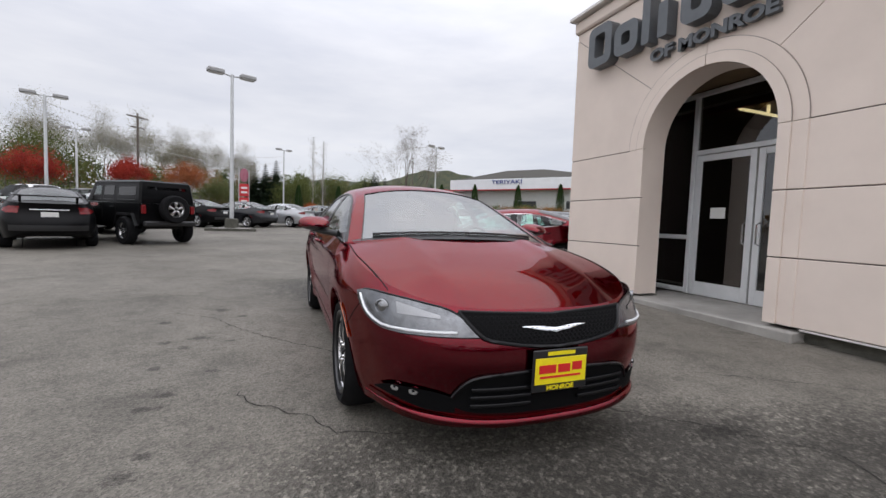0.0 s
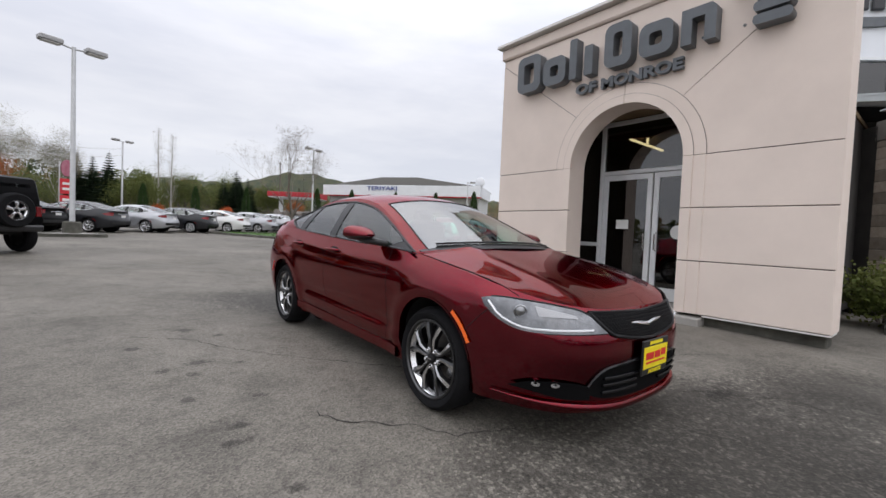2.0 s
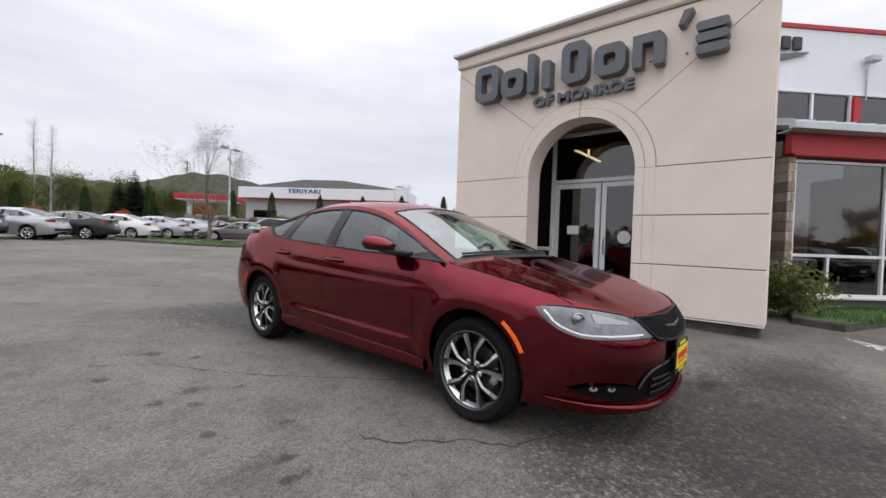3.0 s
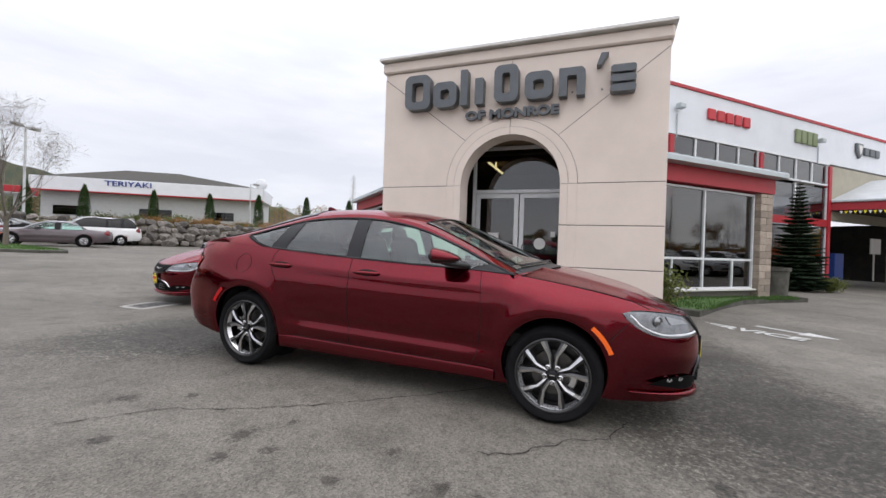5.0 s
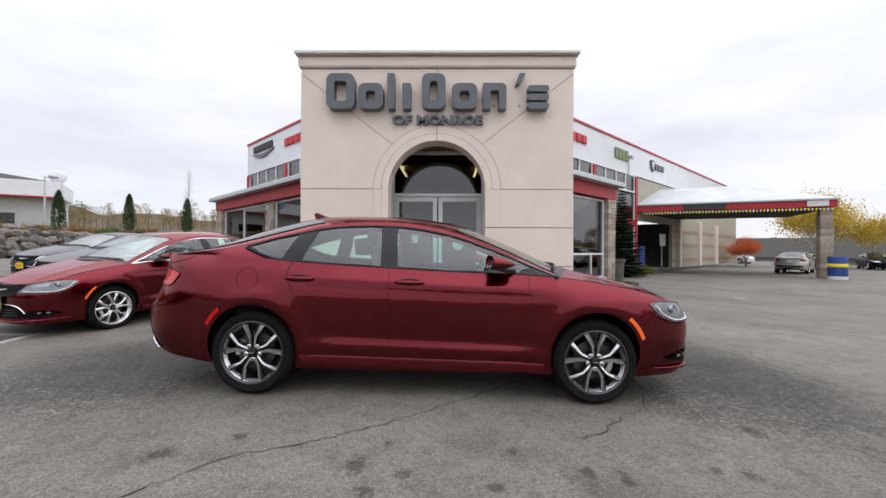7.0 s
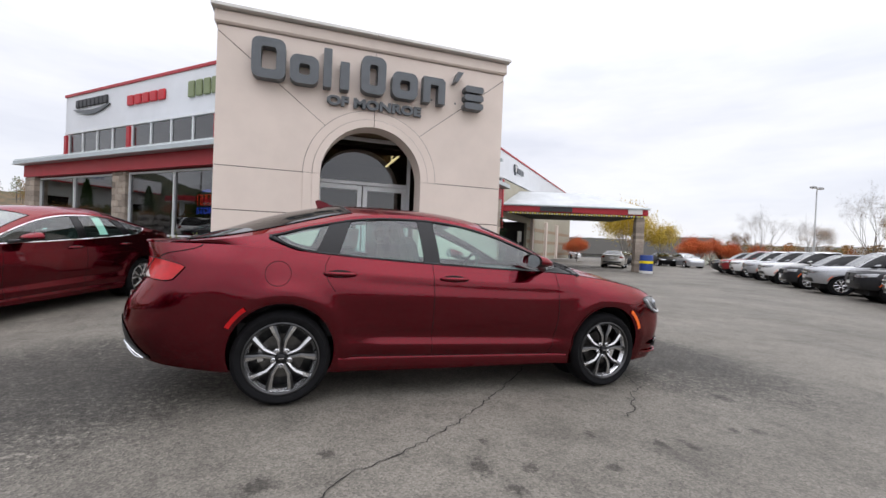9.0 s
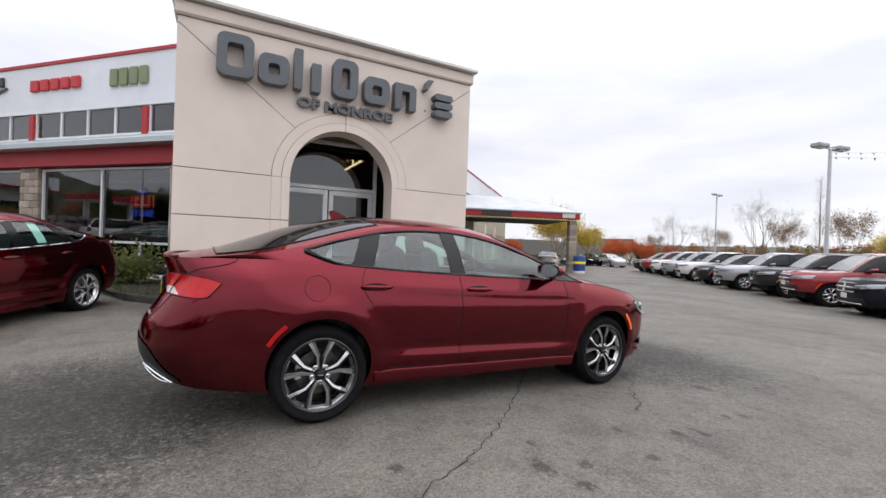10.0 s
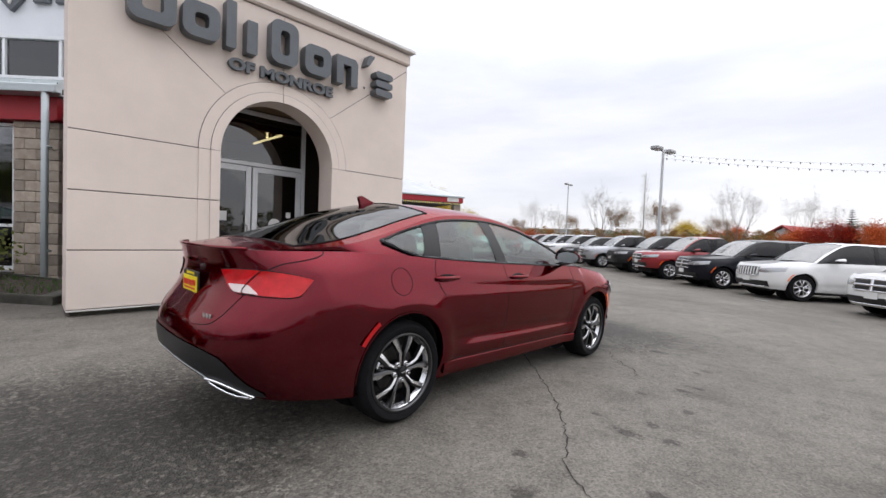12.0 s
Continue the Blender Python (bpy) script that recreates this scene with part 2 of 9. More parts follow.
KERB = mat("mossy_kerb_concrete", (0.095, 0.092, 0.076), 0.92, var=0.3, scale=5, bump=0.5, bscale=30, stain=0.3, sscale=2.0)
# near-black base colour carries the shade of unlit rooms and soffits
DARKROOM = mat("near_black_room_shade", (0.032, 0.028, 0.025), 0.9, var=0.3, scale=2)
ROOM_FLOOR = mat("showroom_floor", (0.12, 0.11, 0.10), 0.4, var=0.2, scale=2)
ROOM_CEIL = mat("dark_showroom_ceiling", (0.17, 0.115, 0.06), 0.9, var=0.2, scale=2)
TUBE_LIGHT = mat("warm_tube_light", (0.9, 0.8, 0.5), 0.5, emit=(1.0, 0.84, 0.42), estr=7.0)
NEON_RED = mat("red_neon", (0.9, 0.1, 0.06), 0.5, emit=(1.0, 0.08, 0.04), estr=1.6)
NEON_BLUE = mat("blue_neon", (0.1, 0.16, 0.9), 0.5, emit=(0.06, 0.14, 1.0), estr=1.8)
POLE = mat("galvanised_pole", (0.56, 0.57, 0.58), 0.45, 0.4, var=0.08, scale=5)
LAMP_HEAD = mat("bronze_grey_lamp_head", (0.34, 0.34, 0.34), 0.5, 0.2)
GRASS = mat("wet_grass", (0.045, 0.10, 0.02), 0.9, color2=(0.085, 0.16, 0.034), scale=30, bump=0.6, bscale=90)
BARK = mat("grey_brown_bark", (0.13, 0.11, 0.095), 0.9, var=0.3, scale=12, bump=0.5, bscale=30)
TWIG = mat("brown_grey_twigs", (0.15, 0.125, 0.105), 0.9, var=0.2, scale=10)
PALE_BARK = mat("pale_twigs", (0.33, 0.31, 0.28), 0.9, var=0.2, scale=10)
SOIL = mat("bark_mulch", (0.05, 0.035, 0.026), 0.95, var=0.4, scale=18, bump=0.8, bscale=40)
ROCK = mat("grey_boulder", (0.075, 0.068, 0.060), 0.9, color2=(0.23, 0.205, 0.18), scale=5, bump=0.8, bscale=20, island=0.5)
ROOF_BROWN = mat("brown_shingle_roof", (0.062, 0.058, 0.050), 0.9, var=0.2, scale=6)
WHITE_WALL = mat("white_lap_siding", (0.52, 0.53, 0.525), 0.7, var=0.05, scale=2)
BLUE_DRUM = mat("blue_drum_wrap", (0.02, 0.055, 0.24), 0.5, var=0.15, scale=6)
ROADPAINT = mat("worn_white_road_paint", (0.52, 0.52, 0.50), 0.8, var=0.3, scale=20)
CRACK = mat("open_crack_dirt", (0.022, 0.02, 0.018), 0.95, var=0.4, scale=40)


def leaf_mat(name, a, b):
    m = mat(name, a, 0.75, color2=b, scale=0.9, island=0.35, spec=0.25)
    nt = m.node_tree
    base = nt.nodes["Principled BSDF"]
    tr = nt.nodes.new("ShaderNodeBsdfTranslucent")
    nt.links.new(base.inputs["Base Color"].links[0].from_socket, tr.inputs["Color"])
    mx = nt.nodes.new("ShaderNodeMixShader")
    mx.inputs[0].default_value = 0.32
    nt.links.new(base.outputs[0], mx.inputs[1])
    nt.links.new(tr.outputs[0], mx.inputs[2])
    nt.links.new(mx.outputs[0], nt.nodes["Material Output"].inputs[0])
    return m


LEAF_RED = leaf_mat("red_maple_leaves", (0.26, 0.018, 0.014), (0.40, 0.05, 0.024))
LEAF_ORANGE = leaf_mat("orange_leaves", (0.46, 0.085, 0.03), (0.55, 0.16, 0.05))
LEAF_YELLOW = leaf_mat("yellow_leaves", (0.46, 0.32, 0.03), (0.55, 0.42, 0.08))
LEAF_GREEN = leaf_mat("dull_green_leaves", (0.06, 0.085, 0.022), (0.14, 0.15, 0.045))
LEAF_OLIVE = leaf_mat("pale_olive_leaves", (0.17, 0.165, 0.085), (0.27, 0.25, 0.14))
LEAF_BROWN = leaf_mat("brown_autumn_leaves", (0.19, 0.10, 0.035), (0.28, 0.16, 0.06))
LEAF_RUST = leaf_mat("rusty_oak_leaves", (0.26, 0.07, 0.025), (0.34, 0.13, 0.045))
LEAF_DARK = leaf_mat("dark_conifer_needles", (0.014, 0.028, 0.014), (0.03, 0.05, 0.024))
LEAF_CYP = leaf_mat("cypress_foliage", (0.018, 0.042, 0.012), (0.045, 0.085, 0.022))
LEAF_SHRUB = leaf_mat("shrub_leaves", (0.07, 0.10, 0.02), (0.19, 0.19, 0.06))


STAINS = ((-0.14, 5.37, 0.12, 0.10), (-0.39, 5.70, 0.16, 0.16), (-0.44, 4.56, 0.20, 0.12), (-0.52, 4.30, 0.10, 0.10), (-0.22, 3.68, 0.07, 0.06), (-0.44, 3.30, 0.12, 0.09), (-0.62, 3.83, 0.10, 0.10), (-0.17, 4.44, 0.08, 0.06), (-0.38, 2.57, 0.10, 0.08), (0.18, 1.98, 0.20, 0.14), (-0.68, 4.48, 0.12, 0.10), (-0.43, 2.40, 0.16, 0.08), (-0.49, 3.12, 0.16, 0.08), (2.7, 1.9, 0.4, 0.16), (-0.85, 5.2, 0.15, 0.12))


def asphalt():
    """Old, coarse, patchy asphalt, a little damp in places."""
    m = bpy.data.materials.new("worn_asphalt")
    m.use_nodes = True
    nt = m.node_tree
    b = nt.nodes["Principled BSDF"]
    lk = nt.links.new
    co = nt.nodes.new("ShaderNodeTexCoord")

    def noise(scale, detail=4.0, rough=0.6):
        n = nt.nodes.new("ShaderNodeTexNoise")
        n.inputs["Scale"].default_value, n.inputs["Detail"].default_value, n.inputs["Roughness"].default_value = scale, detail, rough
        lk(co.outputs["Object"], n.inputs["Vector"])
        return n.outputs["Fac"]

    def ramp(fac, stops):
        r = nt.nodes.new("ShaderNodeValToRGB")
        e = r.color_ramp.elements
        e[0].position, e[0].color = stops[0][0], (*[stops[0][1]] * 3, 1)
        e[1].position, e[1].color = stops[1][0], (*[stops[1][1]] * 3, 1)
        lk(fac, r.inputs["Fac"])
        return r.outputs["Color"]

    def mul(a, c):
        mx = nt.nodes.new("ShaderNodeMix")
        mx.data_type, mx.blend_type = "RGBA", "MULTIPLY"
        mx.inputs["Factor"].default_value = 1.0
        lk(a, mx.inputs["A"])
        lk(c, mx.inputs["B"])
        return mx.outputs["Result"]

    b.inputs["Specular IOR Level"].default_value = 0.22
    vor = nt.nodes.new("ShaderNodeTexVoronoi")
    vor.inputs["Scale"].default_value = 95.0
    lk(co.outputs["Object"], vor.inputs["Vector"])
    base = nt.nodes.new("ShaderNodeValToRGB")
    e = base.color_ramp.elements
    e[0].position, e[0].color = 0.0, (0.102, 0.093, 0.079, 1)
    e[1].position, e[1].color = 1.0, (0.250, 0.231, 0.198, 1)
    lk(vor.outputs["Color"], base.inputs["Fac"])
    col = mul(base.outputs["Color"], ramp(noise(0.35, 5.0), ((0.34, 0.72), (0.66, 1.12))))
    col = mul(col, ramp(noise(2.2, 6.0, 0.7), ((0.36, 0.76), (0.52, 1.0))))
    col = mul(col, ramp(noise(7.0, 6.0, 0.75), ((0.34, 0.80), (0.50, 1.03))))
    col = mul(col, ramp(noise(34.0, 4.0, 0.8), ((0.36, 0.88), (0.56, 1.04))))

    def blob(spots, wob, wscale):
        """1 inside rough round spots (x, y, radius along x, along y), 0 outside, with torn edges."""
        best = None
        for x, y, rx, ry in spots:
            sub = nt.nodes.new("ShaderNodeVectorMath")
            sub.operation = "SUBTRACT"
            sub.inputs[1].default_value = (x, y, 0)
            lk(co.outputs["Object"], sub.inputs[0])
            sc = nt.nodes.new("ShaderNodeVectorMath")
            sc.operation = "MULTIPLY"
            sc.inputs[1].default_value = (1 / rx, 1 / ry, 0)
            lk(sub.outputs[0], sc.inputs[0])
            ln = nt.nodes.new("ShaderNodeVectorMath")
            ln.operation = "LENGTH"
            lk(sc.outputs[0], ln.inputs[0])
            if best is None:
                best = ln.outputs["Value"]
            else:
                mn = nt.nodes.new("ShaderNodeMath")
                mn.operation = "MINIMUM"
                lk(best, mn.inputs[0])
                lk(ln.outputs["Value"], mn.inputs[1])
                best = mn.outputs[0]
        ad = nt.nodes.new("ShaderNodeMath")
        ad.operation = "MULTIPLY_ADD"
        ad.inputs[1].default_value = wob
        lk(noise(wscale, 10.0, 0.82), ad.inputs[0])
        lk(best, ad.inputs[2])
        return ad.outputs[0]

    def half(v, k=0.47):
        hf = nt.nodes.new("ShaderNodeMath")
        hf.operation = "MULTIPLY"
        hf.inputs[1].default_value = k
        lk(v, hf.inputs[0])
        return hf.outputs[0]

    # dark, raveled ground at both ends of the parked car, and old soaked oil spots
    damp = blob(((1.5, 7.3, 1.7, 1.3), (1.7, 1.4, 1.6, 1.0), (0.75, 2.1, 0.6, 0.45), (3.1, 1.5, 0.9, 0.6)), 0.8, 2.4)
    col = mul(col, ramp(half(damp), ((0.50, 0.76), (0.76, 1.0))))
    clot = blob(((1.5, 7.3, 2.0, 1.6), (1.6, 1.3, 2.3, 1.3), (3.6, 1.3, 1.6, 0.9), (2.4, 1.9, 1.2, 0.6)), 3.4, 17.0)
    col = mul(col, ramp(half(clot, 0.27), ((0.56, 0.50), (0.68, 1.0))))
    grit = nt.nodes.new("ShaderNodeTexVoronoi")
    grit.inputs["Scale"].default_value = 52.0
    lk(co.outputs["Object"], grit.inputs["Vector"])
    stone = nt.nodes.new("ShaderNodeMix")
    stone.data_type, stone.blend_type = "RGBA", "MULTIPLY"
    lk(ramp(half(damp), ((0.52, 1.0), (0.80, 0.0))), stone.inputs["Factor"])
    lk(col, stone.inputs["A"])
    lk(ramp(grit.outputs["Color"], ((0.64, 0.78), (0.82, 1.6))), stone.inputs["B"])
    col = stone.outputs["Result"]
    oil = blob(STAINS, 2.9, 24.0)
    col = mul(col, ramp(half(oil), ((0.80, 0.42), (0.95, 1.0))))
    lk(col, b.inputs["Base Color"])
    rr = nt.nodes.new("ShaderNodeMapRange")
    rr.inputs["To Min"].default_value, rr.inputs["To Max"].default_value = 0.5, 0.85
    lk(noise(0.6, 4.0), rr.inputs["Value"])
    lk(rr.outputs[0], b.inputs["Roughness"])
    bp = nt.nodes.new("ShaderNodeBump")
    bp.inputs["Strength"].default_value, bp.inputs["Distance"].default_value = 0.6, 0.006
    lk(vor.outputs["Distance"], bp.inputs["Height"])
    bp2 = nt.nodes.new("ShaderNodeBump")
    bp2.inputs["Strength"].default_value, bp2.inputs["Distance"].default_value = 0.35, 0.02
    lk(noise(14.0, 5.0), bp2.inputs["Height"])
    lk(bp.outputs[0], bp2.inputs["Normal"])
    lk(bp2.outputs[0], b.inputs["Normal"])
    return m


ASPHALT = asphalt()

# ---- mesh building ----


class Mesh:
    """Gathers vertices and faces, then links them as one object."""

    def __init__(self):
        self.v, self.f, self.m = [], [], []

    def add(self, verts, faces, mi=0):
        n = len(self.v)
        self.v.extend(tuple(p) for p in verts)
        self.f.extend(tuple(i + n for i in f) for f in faces)
        self.m.extend([mi] * len(faces))
        return self

    def box(self, c, s, bev=0.0, mi=0, m=None):
        """An upright box about c with sizes s; bev chamfers every edge."""
        hx, hy, hz = s[0] / 2, s[1] / 2, s[2] / 2
        b = min(bev, hx * 0.9, hy * 0.9, hz * 0.9)
        if b <= 0:
            vs = [(x, y, z) for x in (-hx, hx) for y in (-hy, hy) for z in (-hz, hz)]
            fs = [(0, 1, 3, 2), (4, 6, 7, 5), (0, 4, 5, 1), (2, 3, 7, 6), (0, 2, 6, 4), (1, 5, 7, 3)]
        else:
            bm = bmesh.new()
            bmesh.ops.create_cube(bm, size=1.0, matrix=Matrix.Diagonal((2 * hx, 2 * hy, 2 * hz, 1)))
            bmesh.ops.bevel(bm, geom=bm.edges[:], offset=b, segments=1, affect="EDGES")
            bm.verts.index_update()
            vs, fs = [v.co[:] for v in bm.verts], [[v.index for v in f.verts] for f in bm.faces]
            bm.free()
        mm = Matrix.Translation(c) @ (m or Matrix())
        return self.add([mm @ Vector(p) for p in vs], fs, mi)

    def tube(self, pts, r, n=8, mi=0, closed=False):
        """A round bar along points; r is one radius or one for each point."""
        pts = [Vector(p) for p in pts]
        k = len(pts)
        rs = r if isinstance(r, (list, tuple)) else [r] * k
        base = len(self.v)
        up = Vector((0, 0, 1))
        for i, p in enumerate(pts):
            a, b = (pts[i - 1] if i or closed else p), (pts[(i + 1) % k] if i < k - 1 or closed else p)
            t = (b - a).normalized()
            ref = up if abs(t.z) < 0.95 else Vector((1, 0, 0))
            s1 = t.cross(ref).normalized()
            s2 = s1.cross(t).normalized()
            for j in range(n):
                g = 2 * math.pi * j / n
                self.v.append(tuple(p + (s1 * math.cos(g) + s2 * math.sin(g)) * rs[i]))
        for i in range(k if closed else k - 1):
            for j in range(n):
                a, b = base + i * n, base + ((i + 1) % k) * n
                self.f.append((a + j, a + (j + 1) % n, b + (j + 1) % n, b + j))
                self.m.append(mi)
        if not closed:
            self.f.append(tuple(base + j for j in range(n)))
            self.f.append(tuple(base + (k - 1) * n + j for j in reversed(range(n))))
            self.m += [mi, mi]
        return self

    def lathe(self, prof, axis="z", n=32, c=(0, 0, 0), mi=0, closed=False):
        """Turns a profile of (radius, height) round an axis."""
        base = len(self.v)
        k = len(prof)
        for r, h in prof:
            for j in range(n):
                g = 2 * math.pi * j / n
                a, b = r * math.cos(g), r * math.sin(g)
                p = (a, b, h) if axis == "z" else (a, h, b) if axis == "y" else (h, a, b)
                self.v.append((p[0] + c[0], p[1] + c[1], p[2] + c[2]))
        for i in range(k if closed else k - 1):
            for j in range(n):
                q, w = base + i * n, base + ((i + 1) % k) * n
                self.f.append((q + j, q + (j + 1) % n, w + (j + 1) % n, w + j))
                self.m.append(mi)
        return self

    def grid(self, rows, mi=0, keep=None):
        """A sheet of quads through rows of points."""
        base, nv = len(self.v), len(rows[0])
        for r in rows:
            self.v.extend(tuple(p) for p in r)
        for i in range(len(rows) - 1):
            for j in range(nv - 1):
                if keep is None or keep(i, j):
                    a = base + i * nv + j
                    self.f.append((a, a + nv, a + nv + 1, a + 1))
                    self.m.append(mi)
        return self

    def prism(self, poly, d0, d1, plane="yz", mi=0):
        """A plate: a polygon in a plane, thickened from d0 to d1 along the plane's normal."""
        def put(a, b, d):
            return (d, a, b) if plane == "yz" else (a, d, b) if plane == "xz" else (a, b, d)
        n = len(poly)
        vs = [put(a, b, d0) for a, b in poly] + [put(a, b, d1) for a, b in poly]
        fs = [tuple(range(n)), tuple(range(2 * n - 1, n - 1, -1))] + [(i, (i + 1) % n, n + (i + 1) % n, n + i) for i in range(n)]
        return self.add(vs, fs, mi)

    def obj(self, name, mats, parent=None, label="", smooth=0.0, fix=True):
        """Links the mesh. smooth: the angle in degrees up to which edges are rounded over."""
        me = bpy.data.meshes.new(name)
        me.from_pydata(self.v, [], self.f)
        for mt in mats if isinstance(mats, (list, tuple)) else [mats]:
            me.materials.append(mt)
        me.polygons.foreach_set("material_index", self.m)
        if fix:
            bm = bmesh.new()
            bm.from_mesh(me)
            bmesh.ops.recalc_face_normals(bm, faces=bm.faces[:])
            bm.to_mesh(me)
            bm.free()
        if smooth:
            me.polygons.foreach_set("use_smooth", [True] * len(me.polygons))
            me.set_sharp_from_angle(angle=radians(smooth))
        me.update()
        ob = new(name, me)
        if parent is not None:
            ob.parent = parent
        if label:
            ob["label"] = label
        return ob


def thing(name, label, category, m=None, group="", kind=""):
    """An Empty at a thing's base, to hold its parts."""
    ob = new(name)
    ob.matrix_world = m or Matrix()
    return tagged(ob, label, category, group, kind)


def interp(knots, x):
    """A smooth curve through (x, value) knots in rising or falling order of x."""
    ks = sorted(knots)
    if x <= ks[0][0]:
        return ks[0][1]
    if x >= ks[-1][0]:
        return ks[-1][1]
    i = max(j for j in range(len(ks)) if ks[j][0] <= x)
    i = min(i, len(ks) - 2)
    (x0, y0), (x1, y1) = ks[i], ks[i + 1]
    h = x1 - x0
    d = (y1 - y0) / h
    def slope(j):
        if j <= 0 or j >= len(ks) - 1:
            return (ks[min(j + 1, len(ks) - 1)][1] - ks[max(j - 1, 0)][1]) / (ks[min(j + 1, len(ks) - 1)][0] - ks[max(j - 1, 0)][0])
        a = (ks[j][1] - ks[j - 1][1]) / (ks[j][0] - ks[j - 1][0])
        b = (ks[j + 1][1] - ks[j][1]) / (ks[j + 1][0] - ks[j][0])
        return 0.0 if a * b < 0 and False else (a + b) / 2
    m0, m1 = slope(i) * h, slope(i + 1) * h
    t = (x - x0) / h
    return y0 * (2 * t ** 3 - 3 * t ** 2 + 1) + m0 * (t ** 3 - 2 * t ** 2 + t) + y1 * (-2 * t ** 3 + 3 * t ** 2) + m1 * (t ** 3 - t ** 2)


def text_curve(name, body, size, depth, material, m, parent=None, width=1.0, align="CENTER", bold=0.0):
    """Raised lettering in Blender's own font, as a mesh."""
    cu = bpy.data.curves.new(name, "FONT")
    cu.body, cu.size, cu.extrude, cu.align_x, cu.align_y = body, size, depth, align, "CENTER"
    cu.offset = bold
    tmp = bpy.data.objects.new(name + "_curve", cu)
    scene.collection.objects.link(tmp)
    dg = bpy.context.evaluated_depsgraph_get()
    me = bpy.data.meshes.new_from_object(tmp.evaluated_get(dg))
    bpy.data.objects.remove(tmp)
    me.name = name
    me.materials.clear()
    me.materials.append(material)
    for v in me.vertices:
        v.co.x *= width
    ob = new(name, me)
    if parent is not None:
        ob.parent = parent
        ob.matrix_basis = m
    else:
        ob.matrix_world = m
    return ob


# ---- ground ----


def ground_z(y):
    """The lot climbs gently towards +y and levels out at both ends."""
    if y < -10.0:
        return -0.244
    return 0.012 + 0.02 * (min(y, 60.0) - 2.8)


def dip(x, y):
    """How far the asphalt sinks towards the storm drain."""
    return 0.195 * math.exp(-((x - 3.0) / 2.6) ** 2 - ((y - 10.2) / 2.4) ** 2)


def on_ground(x, y, yaw=0.0, dz=0.0):
    """A pose on the lot, standing with its slope."""
    tilt = math.atan(0.02) if -10.0 < y < 60.0 else 0.0
    return Matrix.Translation((x, y, ground_z(y) - dip(x, y) + dz)) @ Matrix.Rotation(tilt, 4, "X") @ Matrix.Rotation(radians(yaw), 4, "Z")


def build_ground():
    ys = [-900, -300, -120, -60, -30, -20, -12, -10, -8, -6, -4, -2, 0, 2] + [4 + 0.5 * i for i in range(28)] + [18 + 2 * i for i in range(22)] + [70, 90, 140, 300, 900]
    xs = [-900, -300, -100, -40, -20, -16, -12, -8] + [-4 + 0.5 * i for i in range(28)] + [12 + 4 * i for i in range(13)] + [100, 200, 400, 900]
    g = Mesh()
    g.grid([[(x, y, ground_z(y) - dip(x, y)) for y in ys] for x in xs])
    ob = g.obj("ground", ASPHALT, smooth=30)
    tagged(ob, "old patchy grey asphalt of the car lot", "asphalt", kind="structure")


build_ground()

# ---- entrance tower ----
TX, TY0, TY1, TC = 5.46, 1.66, 6.98, 4.32
COURSES = (0.168, 0.923, 1.676, 2.425)
TOWER_TOP, ARCH_R, ARCH_X = 4.77, 0.94, 0.36
AC = 4.31


def arc(r, a0, a1, n, zc=2.425, yc=AC):
    return [(yc + r * math.cos(radians(a0 + (a1 - a0) * i / n)), zc + r * math.sin(radians(a0 + (a1 - a0) * i / n))) for i in range(n + 1)]


